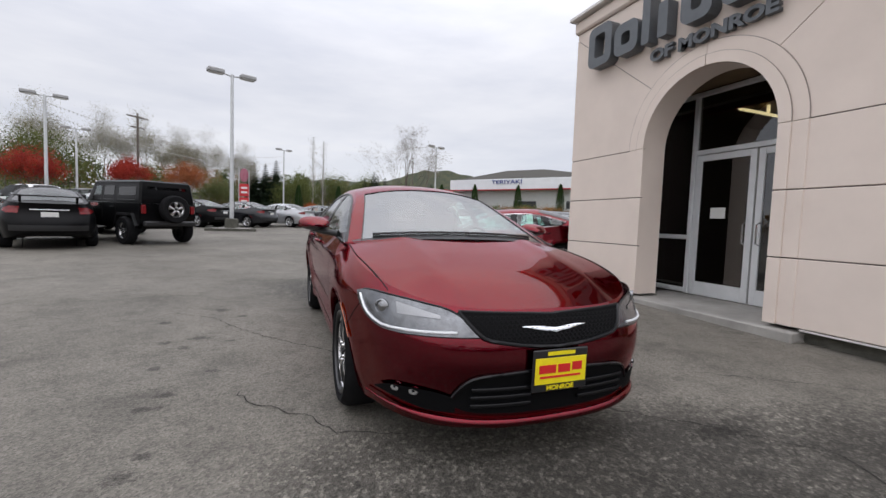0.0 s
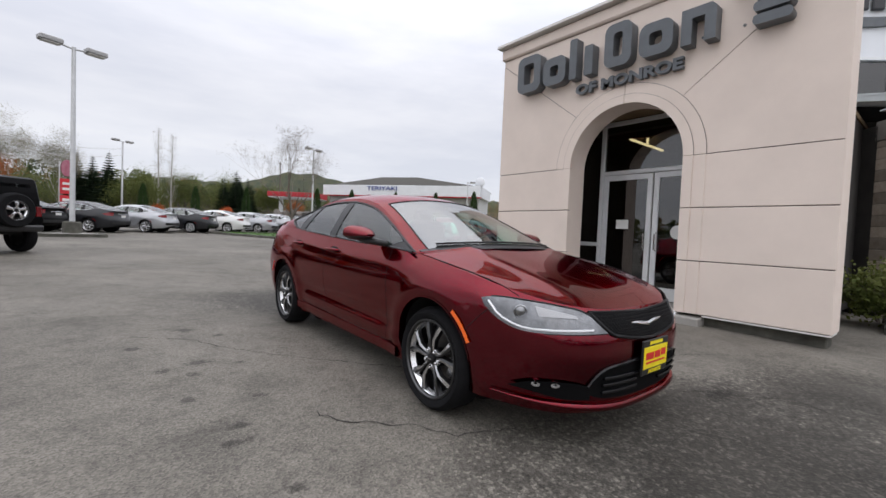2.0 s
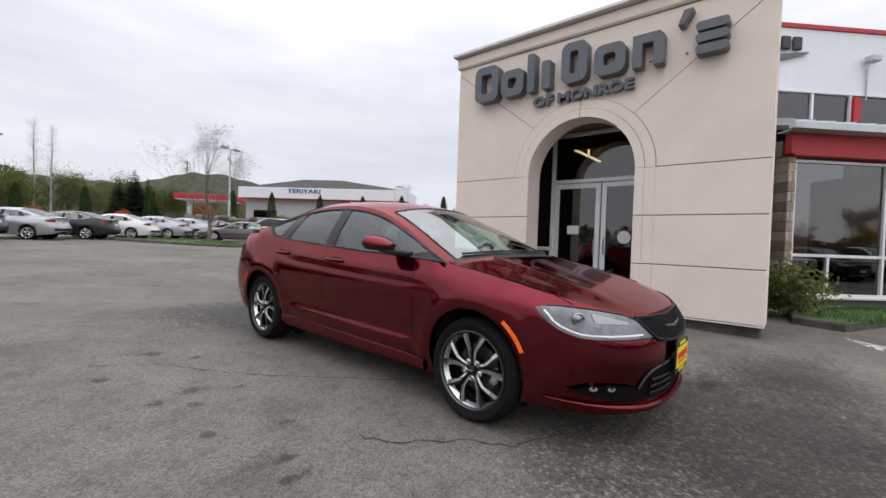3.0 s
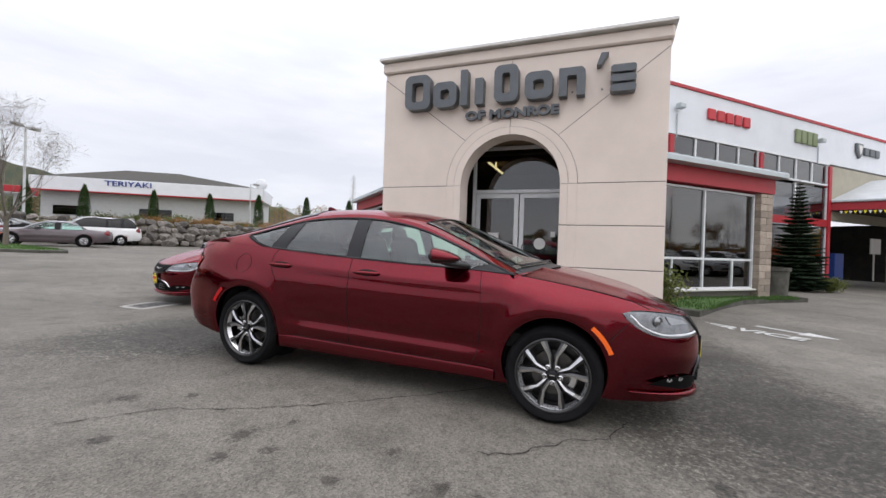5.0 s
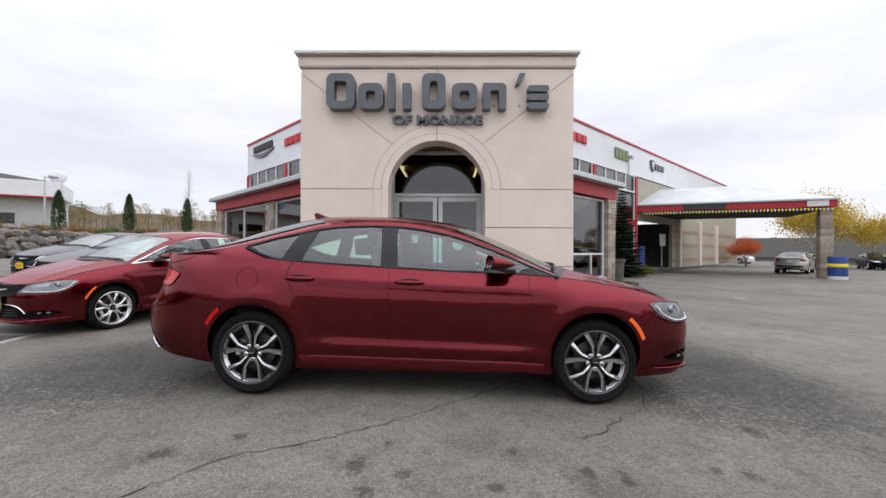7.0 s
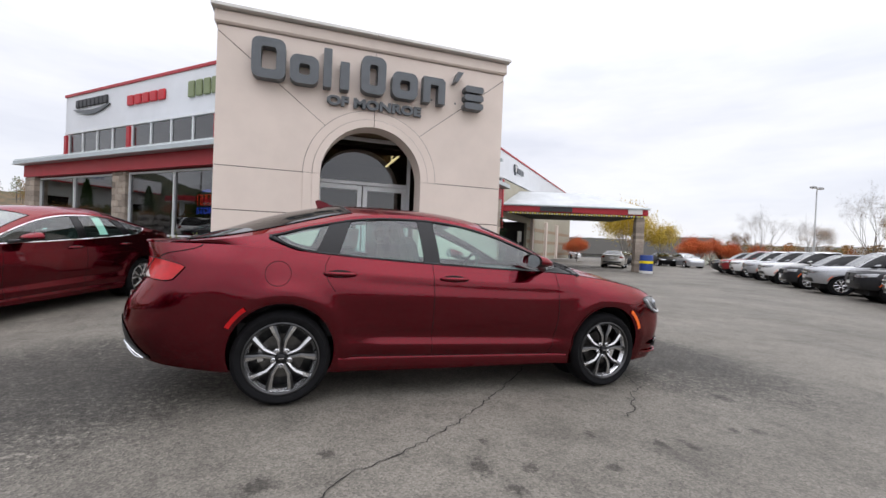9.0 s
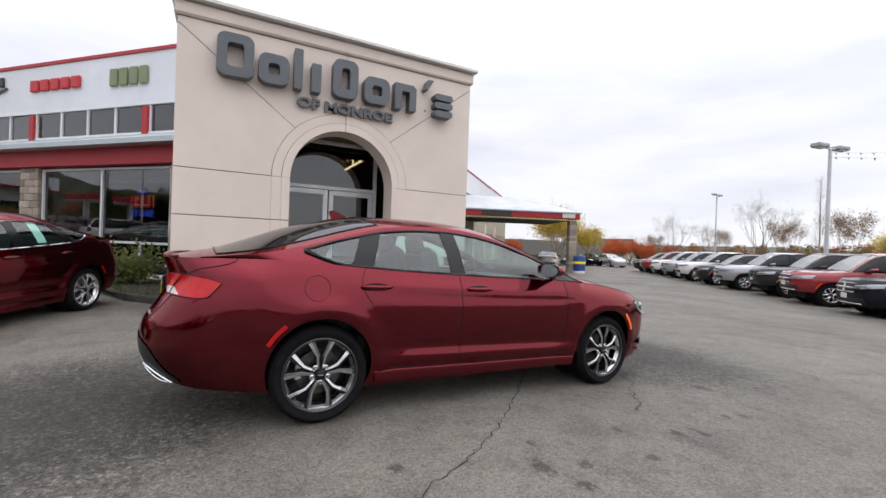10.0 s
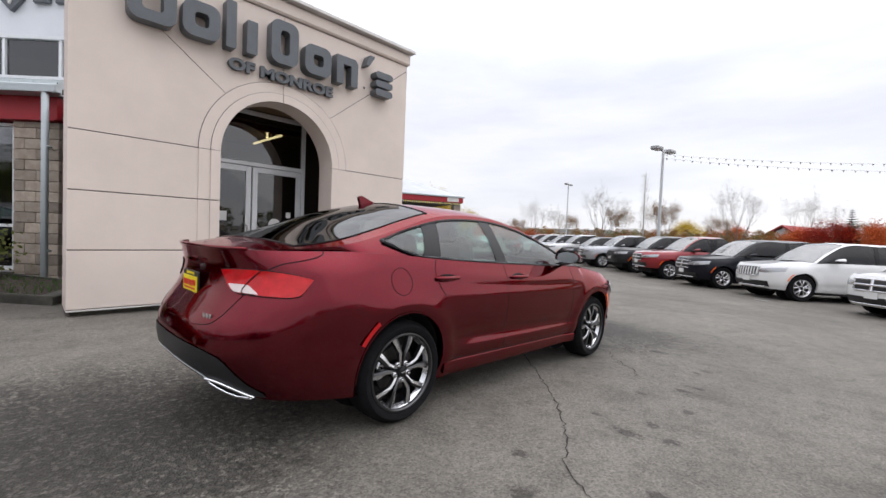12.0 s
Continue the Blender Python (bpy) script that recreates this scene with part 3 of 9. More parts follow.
def build_tower():
    t = thing("entrance_tower", "tall beige stucco entrance tower with round arch", "building", Matrix.Translation((TX, TC, 0)), kind="structure")
    inv = Matrix.Translation((-TX, -TC, 0))

    def fin(mb, name, mt, label="", smooth=0.0):
        mb.v = [tuple(inv @ Vector(p)) for p in mb.v]
        return mb.obj(name, mt, t, label, smooth)

    # core behind the panels, with the arch cut through it
    core = Mesh()
    prof = [(TY0 + 0.01, 0.19), (TY0 + 0.01, TOWER_TOP), (TY1 - 0.01, TOWER_TOP), (TY1 - 0.01, 0.19), (AC + ARCH_R, 0.19)] + arc(ARCH_R, 0, 180, 28) + [(AC - ARCH_R, 0.19)]
    core.prism(prof, TX + 0.014, TX + ARCH_X, "yz")
    fin(core, "wall_core", JOINT, "recessed joints between stucco panels")
    rev = Mesh()
    path = [(AC + ARCH_R, 0.17)] + arc(ARCH_R, 0, 180, 28) + [(AC - ARCH_R, 0.17)]
    rev.grid([[(x, AC + (y - AC) * (1 - 0.004 / ARCH_R), z - (0.004 if z > 2.43 else 0)) for y, z in path] for x in (TX + 0.004, TX + 0.2, TX + ARCH_X + 0.05)])
    fin(rev, "arch_reveal", BEIGE, smooth=40)
    sides = Mesh()
    for y0, y1 in ((TY0 - 0.004, TY0 + 0.02), (TY1 - 0.02, TY1 + 0.004)):
        sides.box((TX + 0.25, (y0 + y1) / 2, (0.17 + TOWER_TOP) / 2), (0.46, y1 - y0, TOWER_TOP - 0.17), 0.004)
    sides.box((TX + ARCH_X + 0.02, TC, (3.42 + TOWER_TOP) / 2), (0.03, TY1 - TY0 - 0.02, TOWER_TOP - 3.42))
    fin(sides, "side_wall", BEIGE)
    # stucco panels: three courses each side, two flanks and a crown above
    g = 0.007
    for y0, y1 in ((TY0, AC - ARCH_R), (AC + ARCH_R, TY1)):
        for z0, z1 in zip(COURSES, COURSES[1:]):
            p = Mesh()
            p.box((TX + 0.009, (y0 + y1) / 2, (z0 + z1) / 2), (0.018, y1 - y0, z1 - z0 - 2 * g), 0.005)
            fin(p, "panel", BEIGE)
    zt = TOWER_TOP - 0.0
    for s in (1, -1):
        e = TY1 if s > 0 else TY0
        a = 47.0
        arcp = [(AC + s * (y - AC), z) for y, z in arc(ARCH_R, 0, a, 10)]
        kx, kz = arcp[-1]
        poly = [(AC + s * ARCH_R, 2.425 + g), (e, 2.425 + g), (e, zt - 0.10)] + [(kx, kz)] + arcp[::-1][1:]
        p = Mesh()
        p.prism(poly, TX, TX + 0.018, "yz")
        fin(p, "panel", BEIGE)
        arcq = [(AC + s * (y - AC), z) for y, z in arc(ARCH_R, a + 0.55, 89.6, 10)]
        poly = [arcq[0], (e - s * 0.009, zt - 0.10 + 0.010), (e - s * 0.009, zt), (AC + s * 0.004, zt)] + arcq[::-1]
        p = Mesh()
        p.prism(poly[:-1] if poly[-1] == poly[0] else poly, TX, TX + 0.018, "yz")
        fin(p, "panel", BEIGE)
    # two stepped mouldings round the arch and down its jambs
    for r0, r1, d in ((ARCH_R, ARCH_R + 0.135, 0.034), (ARCH_R + 0.135, ARCH_R + 0.295, 0.016)):
        for s in (1, -1):
            mo = Mesh()
            ins = arc(r0, 0, 89.7, 22)
            outs = arc(r1, 0, 89.7, 22)
            poly = [(AC + s * (y - AC), z) for y, z in ins + outs[::-1]]
            mo.prism(poly, TX - d, TX + 0.006, "yz")
            fin(mo, "arch_moulding", BEIGE)
            for z0, z1 in zip(COURSES, COURSES[1:]):
                mo = Mesh()
                mo.box((TX - d / 2 + 0.003, AC + s * (r0 + r1) / 2, (z0 + z1) / 2), (d + 0.006, r1 - r0, z1 - z0 - 2 * g), 0.004)
                fin(mo, "jamb_moulding", BEIGE)
    for r in (ARCH_R + 0.135, ARCH_R + 0.297):
        jl = Mesh()
        d = 0.026 if r < ARCH_R + 0.2 else 0.008
        jl.tube([(TX - d, y, z) for y, z in arc(r, 0, 180, 36)], 0.008, 6)
        fin(jl, "moulding_joint", MOULD_JOINT, smooth=60)
    # cornice and coping
    co = Mesh()
    co.box((TX + 0.20, TC, 4.895), (0.52, TY1 - TY0 + 0.10, 0.22), 0.03)
    fin(co, "cornice", BEIGE)
    cp = Mesh()
    half = (TY1 - TY0 + 0.18) / 4
    for s in (1, -1):
        cp.box((TX + 0.16, TC + s * (half + 0.002), 5.045), (0.64, 2 * half - 0.004, 0.06), 0.008)
    fin(cp, "coping", CAP, "pale folded metal coping")
    # base: steel angle, dark gap and the concrete strip below
    ba = Mesh()
    for y0, y1 in ((TY0, AC - ARCH_R - 0.36), (AC + ARCH_R + 0.36, TY1)):
        ba.box((TX + 0.2, (y0 + y1) / 2, 0.155), (0.40, y1 - y0, 0.02), 0.003)
    fin(ba, "base_flashing", CAP)
    pl = Mesh()
    for y0, y1 in ((TY0 + 0.05, AC - ARCH_R), (AC + ARCH_R, TY1 - 0.05)):
        pl.box((TX + 0.28, (y0 + y1) / 2, 0.02), (0.34, y1 - y0, 0.26), 0.01)
    fin(pl, "plinth", KERB, "mossy concrete plinth")
    return t


build_tower()


def build_entrance():
    """Slab, glazed screen and doors behind the arch, and the dim hall beyond."""
    s = Mesh()
    s.box((TX + 0.85, TC, 0.02), (1.95, 2 * ARCH_R + 0.74, 0.22), 0.015)
    tagged(s.obj("entrance_slab", CONCRETE), "pale concrete entrance slab under the arch", "slab", kind="structure")
    hall = thing("vestibule", "dim vestibule behind the entrance arch", "room", kind="structure")
    # the hall's dimness is coloured into its near-black walls
    w = Mesh()
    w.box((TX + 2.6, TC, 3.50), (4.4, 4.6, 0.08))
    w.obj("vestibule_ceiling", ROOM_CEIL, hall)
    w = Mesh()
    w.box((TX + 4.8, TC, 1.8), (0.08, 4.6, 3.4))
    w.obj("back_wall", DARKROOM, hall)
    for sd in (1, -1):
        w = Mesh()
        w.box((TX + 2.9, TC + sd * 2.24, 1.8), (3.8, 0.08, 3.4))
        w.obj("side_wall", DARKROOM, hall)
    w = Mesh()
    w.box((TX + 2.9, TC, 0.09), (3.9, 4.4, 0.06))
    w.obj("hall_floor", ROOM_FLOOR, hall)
    beam = Mesh()
    beam.box((TX + 2.1, TC, 3.38), (0.10, 4.4, 0.14), 0.01)
    beam.obj("red_beam", RED_TRIM, hall, "dark red painted beam")
    # glazed screen in the plane of the doors
    X = 6.66
    scr = thing("entrance_screen", "aluminium glazed entrance screen with double doors", "door", Matrix.Translation((X, TC, 0.13)), kind="structure")
    fr = Mesh()
    for y in (-2.2, -1.0, 1.0, 2.2):
        fr.box((0, y, 1.66), (0.11, 0.07, 3.3), 0.006)
    for y0, y1, z in ((-2.2, 2.2, 3.27), (-1.0, 1.0, 2.33), (-2.2, -1.0, 0.95), (1.0, 2.2, 0.95), (-2.2, -1.0, 0.06), (1.0, 2.2, 0.06)):
        fr.box((0, (y0 + y1) / 2, z), (0.10, y1 - y0 - 0.07, 0.075), 0.006)
    fr.obj("screen_frame", ALUMINIUM, scr)
    for y0, y1, z0, z1 in ((-1.0, 1.0, 2.37, 3.24), (-2.2, -1.0, 0.99, 3.24), (1.0, 2.2, 0.99, 3.24), (-2.2, -1.0, 0.1, 0.91), (1.0, 2.2, 0.1, 0.91)):
        p = Mesh()
        p.box((0.0, (y0 + y1) / 2, (z0 + z1) / 2), (0.012, y1 - y0 - 0.06, z1 - z0))
        p.obj("pane", SHOP_GLASS, scr)
    for sd in (1, -1):
        d = Mesh()
        yc = sd * 0.485
        for y in (yc - 0.425, yc + 0.425):
            d.box((0, y, 1.145), (0.05, 0.095, 2.27), 0.006)
        d.box((0, yc, 2.235), (0.05, 0.76, 0.10), 0.006)
        d.box((0, yc, 0.12), (0.05, 0.76, 0.22), 0.006)
        leaf = d.obj("door_leaf", ALUMINIUM, scr, "pale aluminium door leaf")
        p = Mesh()
        p.box((0, yc, 1.21), (0.012, 0.75, 1.95))
        p.obj("door_pane", SHOP_GLASS, leaf)
        h = Mesh()
        yh = sd * 0.10
        h.tube([(-0.03, yh, 0.88), (-0.10, yh, 0.90), (-0.10, yh, 1.18), (-0.03, yh, 1.20)], 0.012, 8)
        h.obj("pull_handle", CHROME, leaf, "chrome pull handle", 50)
    st = Mesh()
    st.box((-0.014, 0.55, 1.35), (0.004, 0.24, 0.17))
    st.obj("notice", PLATE_WHITE, scr, "white paper notice on the glass")
    st = Mesh()
    st.lathe([(0.0, -0.012), (0.12, -0.012), (0.12, -0.008)], "x", 24, (0, -0.45, 1.22))
    st.obj("round_sticker", PLATE_WHITE, scr, "round white sticker on the glass")
    st = Mesh()
    st.box((-0.014, -0.72, 1.42), (0.004, 0.09, 0.11))
    st.obj("small_sticker", PLATE_WHITE, scr)
    for sd in (1, -1):
        lt = Mesh()
        lt.box((8.3, TC + sd * 0.95, 3.30), (1.5, 0.06, 0.04), 0.01)
        lt.box((8.3, TC + sd * 0.95, 3.40), (0.06, 0.03, 0.14))
        o = lt.obj("tube_light", TUBE_LIGHT)
        tagged(o, "warm lit fluorescent tube light on the dim ceiling", "ceiling light", "hall lights")


build_entrance()

# ---- showroom wings, at 45 degrees behind the tower ----
APEX_Y = 4.19
LOW_X = 7.0
UP = {1: 12.75, -1: 11.83}


def wing_pose(side, x0):
    """side 1: the wing towards -y, its local x running away from the tower; side -1: the other one, local x towards the tower."""
    if side > 0:
        return Matrix.Translation((x0, APEX_Y, 0)) @ Matrix.Rotation(radians(-45), 4, "Z")
    return Matrix.Translation((x0, APEX_Y, 0)) @ Matrix.Rotation(radians(225), 4, "Z")


def block_pier(parent, side, s0, s1, z0, z1, d0=-0.12, d1=0.25, name="pier"):
    """A pier of split-face blocks: each block a piece of its own."""
    core = Mesh()
    core.box((side * (s0 + s1) / 2, (d0 + d1) / 2 + 0.01, (z0 + z1) / 2), (s1 - s0 - 0.03, d1 - d0 - 0.02, z1 - z0))
    pier = core.obj(name, STONE_BASE, parent, "pier of brown and grey split-face block")
    h, z, row = 0.2, z0, 0
    while z < z1 - 0.05:
        hh = min(h, z1 - z)
        n = max(1, round((s1 - s0) / 0.42))
        cuts = [s0 + (s1 - s0) * (i + (0.5 if row % 2 else 0)) / n for i in range(n + 1)]
        cuts = [s0] + [c for c in cuts if s0 + 0.05 < c < s1 - 0.05] + [s1]
        for a, b in zip(cuts, cuts[1:]):
            k = Mesh()
            jit = random.uniform(0, 0.012)
            k.box((side * (a + b) / 2, (d0 + d1) / 2 - jit, z + hh / 2), (b - a - 0.008, d1 - d0 + 0.02, hh - 0.008), 0.01)
            k.obj("block", STONE, pier)
        z += h
        row += 1
    return pier


def build_wing(side):
    name = "showroom_wing"
    lo = thing(name, "low showroom front with big windows and red fascia" if side > 0 else "low showroom front with neon sign in its window", "building", wing_pose(side, LOW_X), "showroom wings", "structure")
    up = thing("showroom_upper_storey", "tall white showroom upper storey with red coping", "building", wing_pose(side, UP[side]), "showroom storeys", "structure")
    end = 8.72 if side > 0 else 16.1
    s_in = 3.55 if side > 0 else 3.6
    depth = (UP[side] - LOW_X) * 0.7071

    def sx(s):
        return side * s

    # bays: (start, end, mullions)
    bays = [(3.75, 8.1, [5.85])] if side > 0 else [(4.5, 9.3, [6.95]), (10.15, 15.3, [12.75])]
    wall = Mesh()
    wall.box((sx((s_in + end) / 2), 0.14, 0.14), (end - s_in, 0.24, 0.28), 0.01)
    wall.box((sx((s_in + end) / 2), 0.14, 3.30), (end - s_in, 0.2, 0.34), 0.0)
    wall.obj("wall", STONE_BASE, lo)
    # end walls share the near-black colour that stands in for indoor shade
    wall = Mesh()
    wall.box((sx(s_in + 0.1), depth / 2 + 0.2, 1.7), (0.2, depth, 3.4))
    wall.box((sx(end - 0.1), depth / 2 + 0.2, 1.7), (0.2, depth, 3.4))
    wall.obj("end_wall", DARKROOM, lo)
    fa = Mesh()
    fa.box((sx((s_in + end) / 2), -0.16, 3.36), (end - s_in + 0.1, 0.16, 0.42), 0.008)
    fa.obj("fascia", RED_TRIM, lo, "red painted fascia board")
    so = Mesh()
    so.box((sx((s_in + end) / 2), -0.1, 3.15), (end - s_in, 0.3, 0.04))
    so.obj("soffit", RED_TRIM, lo)
    gu = Mesh()
    gu.box((sx((s_in + end) / 2), -0.42, 3.66), (end - s_in + 0.5, 0.16, 0.16), 0.02)
    gu.box((sx((s_in + end) / 2), -0.30, 3.585), (end - s_in + 0.4, 0.5, 0.02))
    gu.obj("gutter", GREY_METAL, lo, "grey metal box gutter")
    ro = Mesh()
    z0, z1 = 3.74, 5.02
    a0, a1 = s_in - 0.25, end + 0.25
    ro.add([(sx(a), y, z) for a in (a0, a1) for y, z in ((-0.46, z0), (depth, z1), (depth, z1 - 0.10), (-0.46, z0 - 0.10))],
           [(0, 4, 5, 1), (1, 5, 6, 2), (2, 6, 7, 3), (3, 7, 4, 0), (0, 1, 2, 3), (7, 6, 5, 4)])
    n = int((a1 - a0) / 0.42)
    ang = math.atan2(z1 - z0, depth + 0.46)
    for i in range(n + 1):
        ro.box((sx(a0 + (a1 - a0) * i / n), (depth - 0.46) / 2, (z0 + z1) / 2 + 0.018), (0.025, math.hypot(depth + 0.46, z1 - z0), 0.035), 0, 0, Matrix.Rotation(ang, 4, "X"))
    ro.obj("shed_roof", GREY_METAL, lo, "grey standing-seam shed roof")
    # downspout at the corner by the tower
    if side < 0:
        dn = Mesh()
        dn.box((sx(3.53), -0.50, 1.80), (0.10, 0.08, 3.56), 0.012)
        dn.box((sx(3.53), -0.56, 0.06), (0.10, 0.20, 0.08), 0.012)
        for z in (0.7, 2.6):
            dn.box((sx(3.53), -0.47, z), (0.13, 0.10, 0.04), 0.004)
        dn.obj("downspout", GREY_METAL, lo, "grey metal downspout", 50)
    last = s_in
    for a, b, mul in bays:
        block_pier(lo, side, last, a - 0.03, 0.0, 3.12)
        last = b + 0.03
        win = Mesh()
        for s in [a + 0.03] + mul + [b - 0.03]:
            win.box((sx(s), 0.0, 1.66), (0.06, 0.12, 2.76), 0.006)
        for z in (0.31, 1.13, 3.06):
            win.box((sx((a + b) / 2), 0.0, z), (b - a, 0.11, 0.06), 0.006)
        edges = [a + 0.03] + mul + [b - 0.03]
        for i, (p, q) in enumerate(zip(edges, edges[1:])):
            win.box((sx((p + q) / 2 - (0.2 if i == 0 else -0.2)), 0.0, 0.72), (0.05, 0.10, 0.76), 0.004)
        wo = win.obj("window_frame", ALUMINIUM, lo, "pale aluminium shop window frame")
        for p, q in zip(edges, edges[1:]):
            for zz0, zz1 in ((0.34, 1.10), (1.16, 3.03)):
                pn = Mesh()
                pn.box((sx((p + q) / 2), 0.0, (zz0 + zz1) / 2), (q - p - 0.06, 0.012, zz1 - zz0))
                pn.obj("pane", SHOP_GLASS, wo)
        sl = Mesh()
        sl.box((sx((a + b) / 2), -0.06, 0.265), (b - a + 0.05, 0.20, 0.05), 0.008)
        sl.obj("sill", CAP, lo)
    block_pier(lo, side, last, end, 0.0, 3.12, -0.2)
    # room behind the glass, its dimness put into the near-black wall colour
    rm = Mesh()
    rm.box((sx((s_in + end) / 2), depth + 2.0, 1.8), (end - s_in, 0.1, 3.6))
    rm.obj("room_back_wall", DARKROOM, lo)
    rm = Mesh()
    rm.box((sx((s_in + end) / 2), depth / 2 + 1.2, 0.2), (end - s_in, depth + 2.0, 0.06))
    rm.obj("room_floor", ROOM_FLOOR, lo)
    # upper storey: windows in a long band, white cladding above, red posts every bay
    up_end = 46.0 if side > 0 else 18.75
    up_in = 0.2
    posts = (5.6, 11.6, 17.5) if side > 0 else (6.55, 12.75, 18.55)
    glass_end = 17.5 if side > 0 else 18.75
    zb, zt = 5.12, 6.12
    cl = Mesh()
    cl.box((sx((up_in + up_end) / 2), 0.2, (6.20 + 8.06) / 2), (up_end - up_in, 0.4, 8.06 - 6.20), 0.01)
    cl.obj("white_cladding", WHITE_METAL, up)
    cp = Mesh()
    cp.box((sx((up_in + up_end) / 2), 0.19, 8.12), (up_end - up_in + 0.1, 0.48, 0.14), 0.01)
    cp.obj("coping", RED_TRIM, up, "red metal coping")
    hd = Mesh()
    hd.box((sx((up_in + glass_end) / 2), 0.05, 6.16), (glass_end - up_in, 0.16, 0.09), 0.006)
    hd.box((sx((up_in + glass_end) / 2), 0.05, 5.08), (glass_end - up_in, 0.16, 0.09), 0.006)
    hd.obj("window_rail", ALUMINIUM, up)
    for p in posts:
        po = Mesh()
        po.box((sx(p), 0.02, 5.5 if side < 0 else 3.05), (0.26, 0.24, 1.1 if side < 0 else 6.0), 0.01)
        po.obj("post", RED_TRIM, up, "red painted steel post")
    spots = [up_in] + list(posts)
    for a, b in zip(spots, spots[1:]):
        n = 4
        for i in range(n):
            p, q = a + 0.13 + (b - a - 0.26) * i / n, a + 0.13 + (b - a - 0.26) * (i + 1) / n
            pn = Mesh()
            pn.box((sx((p + q) / 2), 0.06, (zb + zt) / 2), (q - p - 0.09, 0.012, zt - zb - 0.06))
            po = pn.obj("upper_pane", SHOP_GLASS, up)
            mu = Mesh()
            mu.box((sx(q - 0.02), 0.05, (zb + zt) / 2), (0.08, 0.12, zt - zb), 0.005)
            mu.obj("mullion", ALUMINIUM, up)
    # backing behind the upper panes, shade put into its near-black colour
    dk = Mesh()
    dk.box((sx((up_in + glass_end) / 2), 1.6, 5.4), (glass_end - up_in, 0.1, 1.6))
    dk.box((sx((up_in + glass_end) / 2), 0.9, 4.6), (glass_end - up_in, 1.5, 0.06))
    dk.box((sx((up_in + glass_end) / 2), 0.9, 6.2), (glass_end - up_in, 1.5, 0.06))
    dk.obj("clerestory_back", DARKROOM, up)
    rf = Mesh()
    r_in = up_in if side > 0 else up_in + 0.95
    rf.box((sx((r_in + up_end) / 2), 6.0, 7.7), (up_end - r_in, 11.6, 0.15))
    rf.obj("flat_roof", GREY_METAL, up)
    if side > 0:
        # full-height glass beside the spruce, then the plain service wall
        for a, b in ((9.1, 11.47), (11.73, 14.5), (14.5, 17.37)):
            pn = Mesh()
            for zz0, zz1 in ((0.15, 2.9), (3.3, 4.9)):
                pn.box((sx((a + b) / 2), 0.06, (zz0 + zz1) / 2), (b - a - 0.08, 0.012, zz1 - zz0))
            pn.obj("tall_pane", SHOP_GLASS, up)
            mu = Mesh()
            mu.box((sx(b), 0.05, 2.5), (0.08, 0.14, 4.9), 0.005)
            mu.box((sx((a + b) / 2), 0.03, 3.1), (b - a, 0.2, 0.36), 0.01, 1)
            mu.obj("tall_frame", [ALUMINIUM, RED_TRIM], up)
        bw = Mesh()
        bw.box((sx((24.6 + up_end) / 2), 0.15, 3.05), (up_end - 24.6, 0.3, 6.1))
        bw.box((sx((17.6 + 24.6) / 2), 0.15, 4.7), (7.0, 0.3, 2.8))
        so = bw.obj("service_wall", mat("beige_service_wall", (0.40, 0.37, 0.29), 0.8, var=0.05, scale=2, stain=0.08), up, "cream service wall with tan bands")
        for z in (0.55, 1.75, 2.85):
            bd = Mesh()
            bd.box((sx((24.7 + up_end) / 2), -0.01, z), (up_end - 24.9, 0.03, 0.30), 0.004)
            bd.obj("tan_band", mat("tan_wall_band", (0.34, 0.25, 0.17), 0.8, var=0.06, scale=3), so)
        # the open service bay with glazed doors at its back
        by = Mesh()
        by.box((sx(21.1), 4.2, 1.7), (7.0, 0.1, 3.4))
        by.box((sx(24.5), 2.2, 1.7), (0.1, 4.0, 3.4))
        by.obj("bay_wall", DARKROOM, up)
        for k in range(3):
            dr = Mesh()
            c0 = 18.9 + 1.25 * k
            for dx in (-0.52, 0.52):
                dr.box((sx(c0 + dx), 3.9, 1.4), (0.10, 0.08, 2.8), 0.006)
            for z in (0.15, 1.35, 2.75):
                dr.box((sx(c0), 3.9, z), (0.94, 0.08, 0.10), 0.006)
            do = dr.obj("bay_door", ALUMINIUM, up, "glazed bay door")
            pn = Mesh()
            pn.box((sx(c0), 3.9, 2.05), (0.94, 0.02, 1.3))
            pn.obj("pale_pane", PLATE_WHITE, do, "frosted white pane")
        vm = Mesh()
        vm.box((sx(19.7), 0.7, 0.85), (0.9, 0.7, 1.5), 0.03)
        vm.obj("newspaper_box", BLUE_DRUM, up, "blue box by the service bay")
        nb = Mesh()
        nb.box((sx(23.6), 0.35, 2.1), (1.2, 0.06, 0.9), 0.01)
        nb.box((sx(23.6), 0.40, 0.9), (0.1, 0.06, 1.6), 0.01)
        nb.obj("notice_board", CAP, up, "pale notice board on a post")
        for s in (26.0, 31.5, 37.0):
            pi = Mesh()
            pi.box((sx(s), -0.1, 1.9), (0.5, 0.3, 3.8), 0.02)
            pi.obj("pilaster", BEIGE, up)
        bk = Mesh()
        bk.box((sx(13.3), 3.0, 2.4), (8.4, 0.1, 4.8))
        bk.obj("room_back_wall", DARKROOM, up)
    else:
        ew = Mesh()
        ew.box((sx(up_end - 0.1), 6.0, 4.0), (0.2, 12.0, 7.9))
        ew.obj("end_wall", WHITE_METAL, up)
    # security lights
    for s in ((5.9, 16.3) if side > 0 else ()):
        li = Mesh()
        li.box((sx(s), -0.2, 7.2), (0.34, 0.26, 0.2), 0.03)
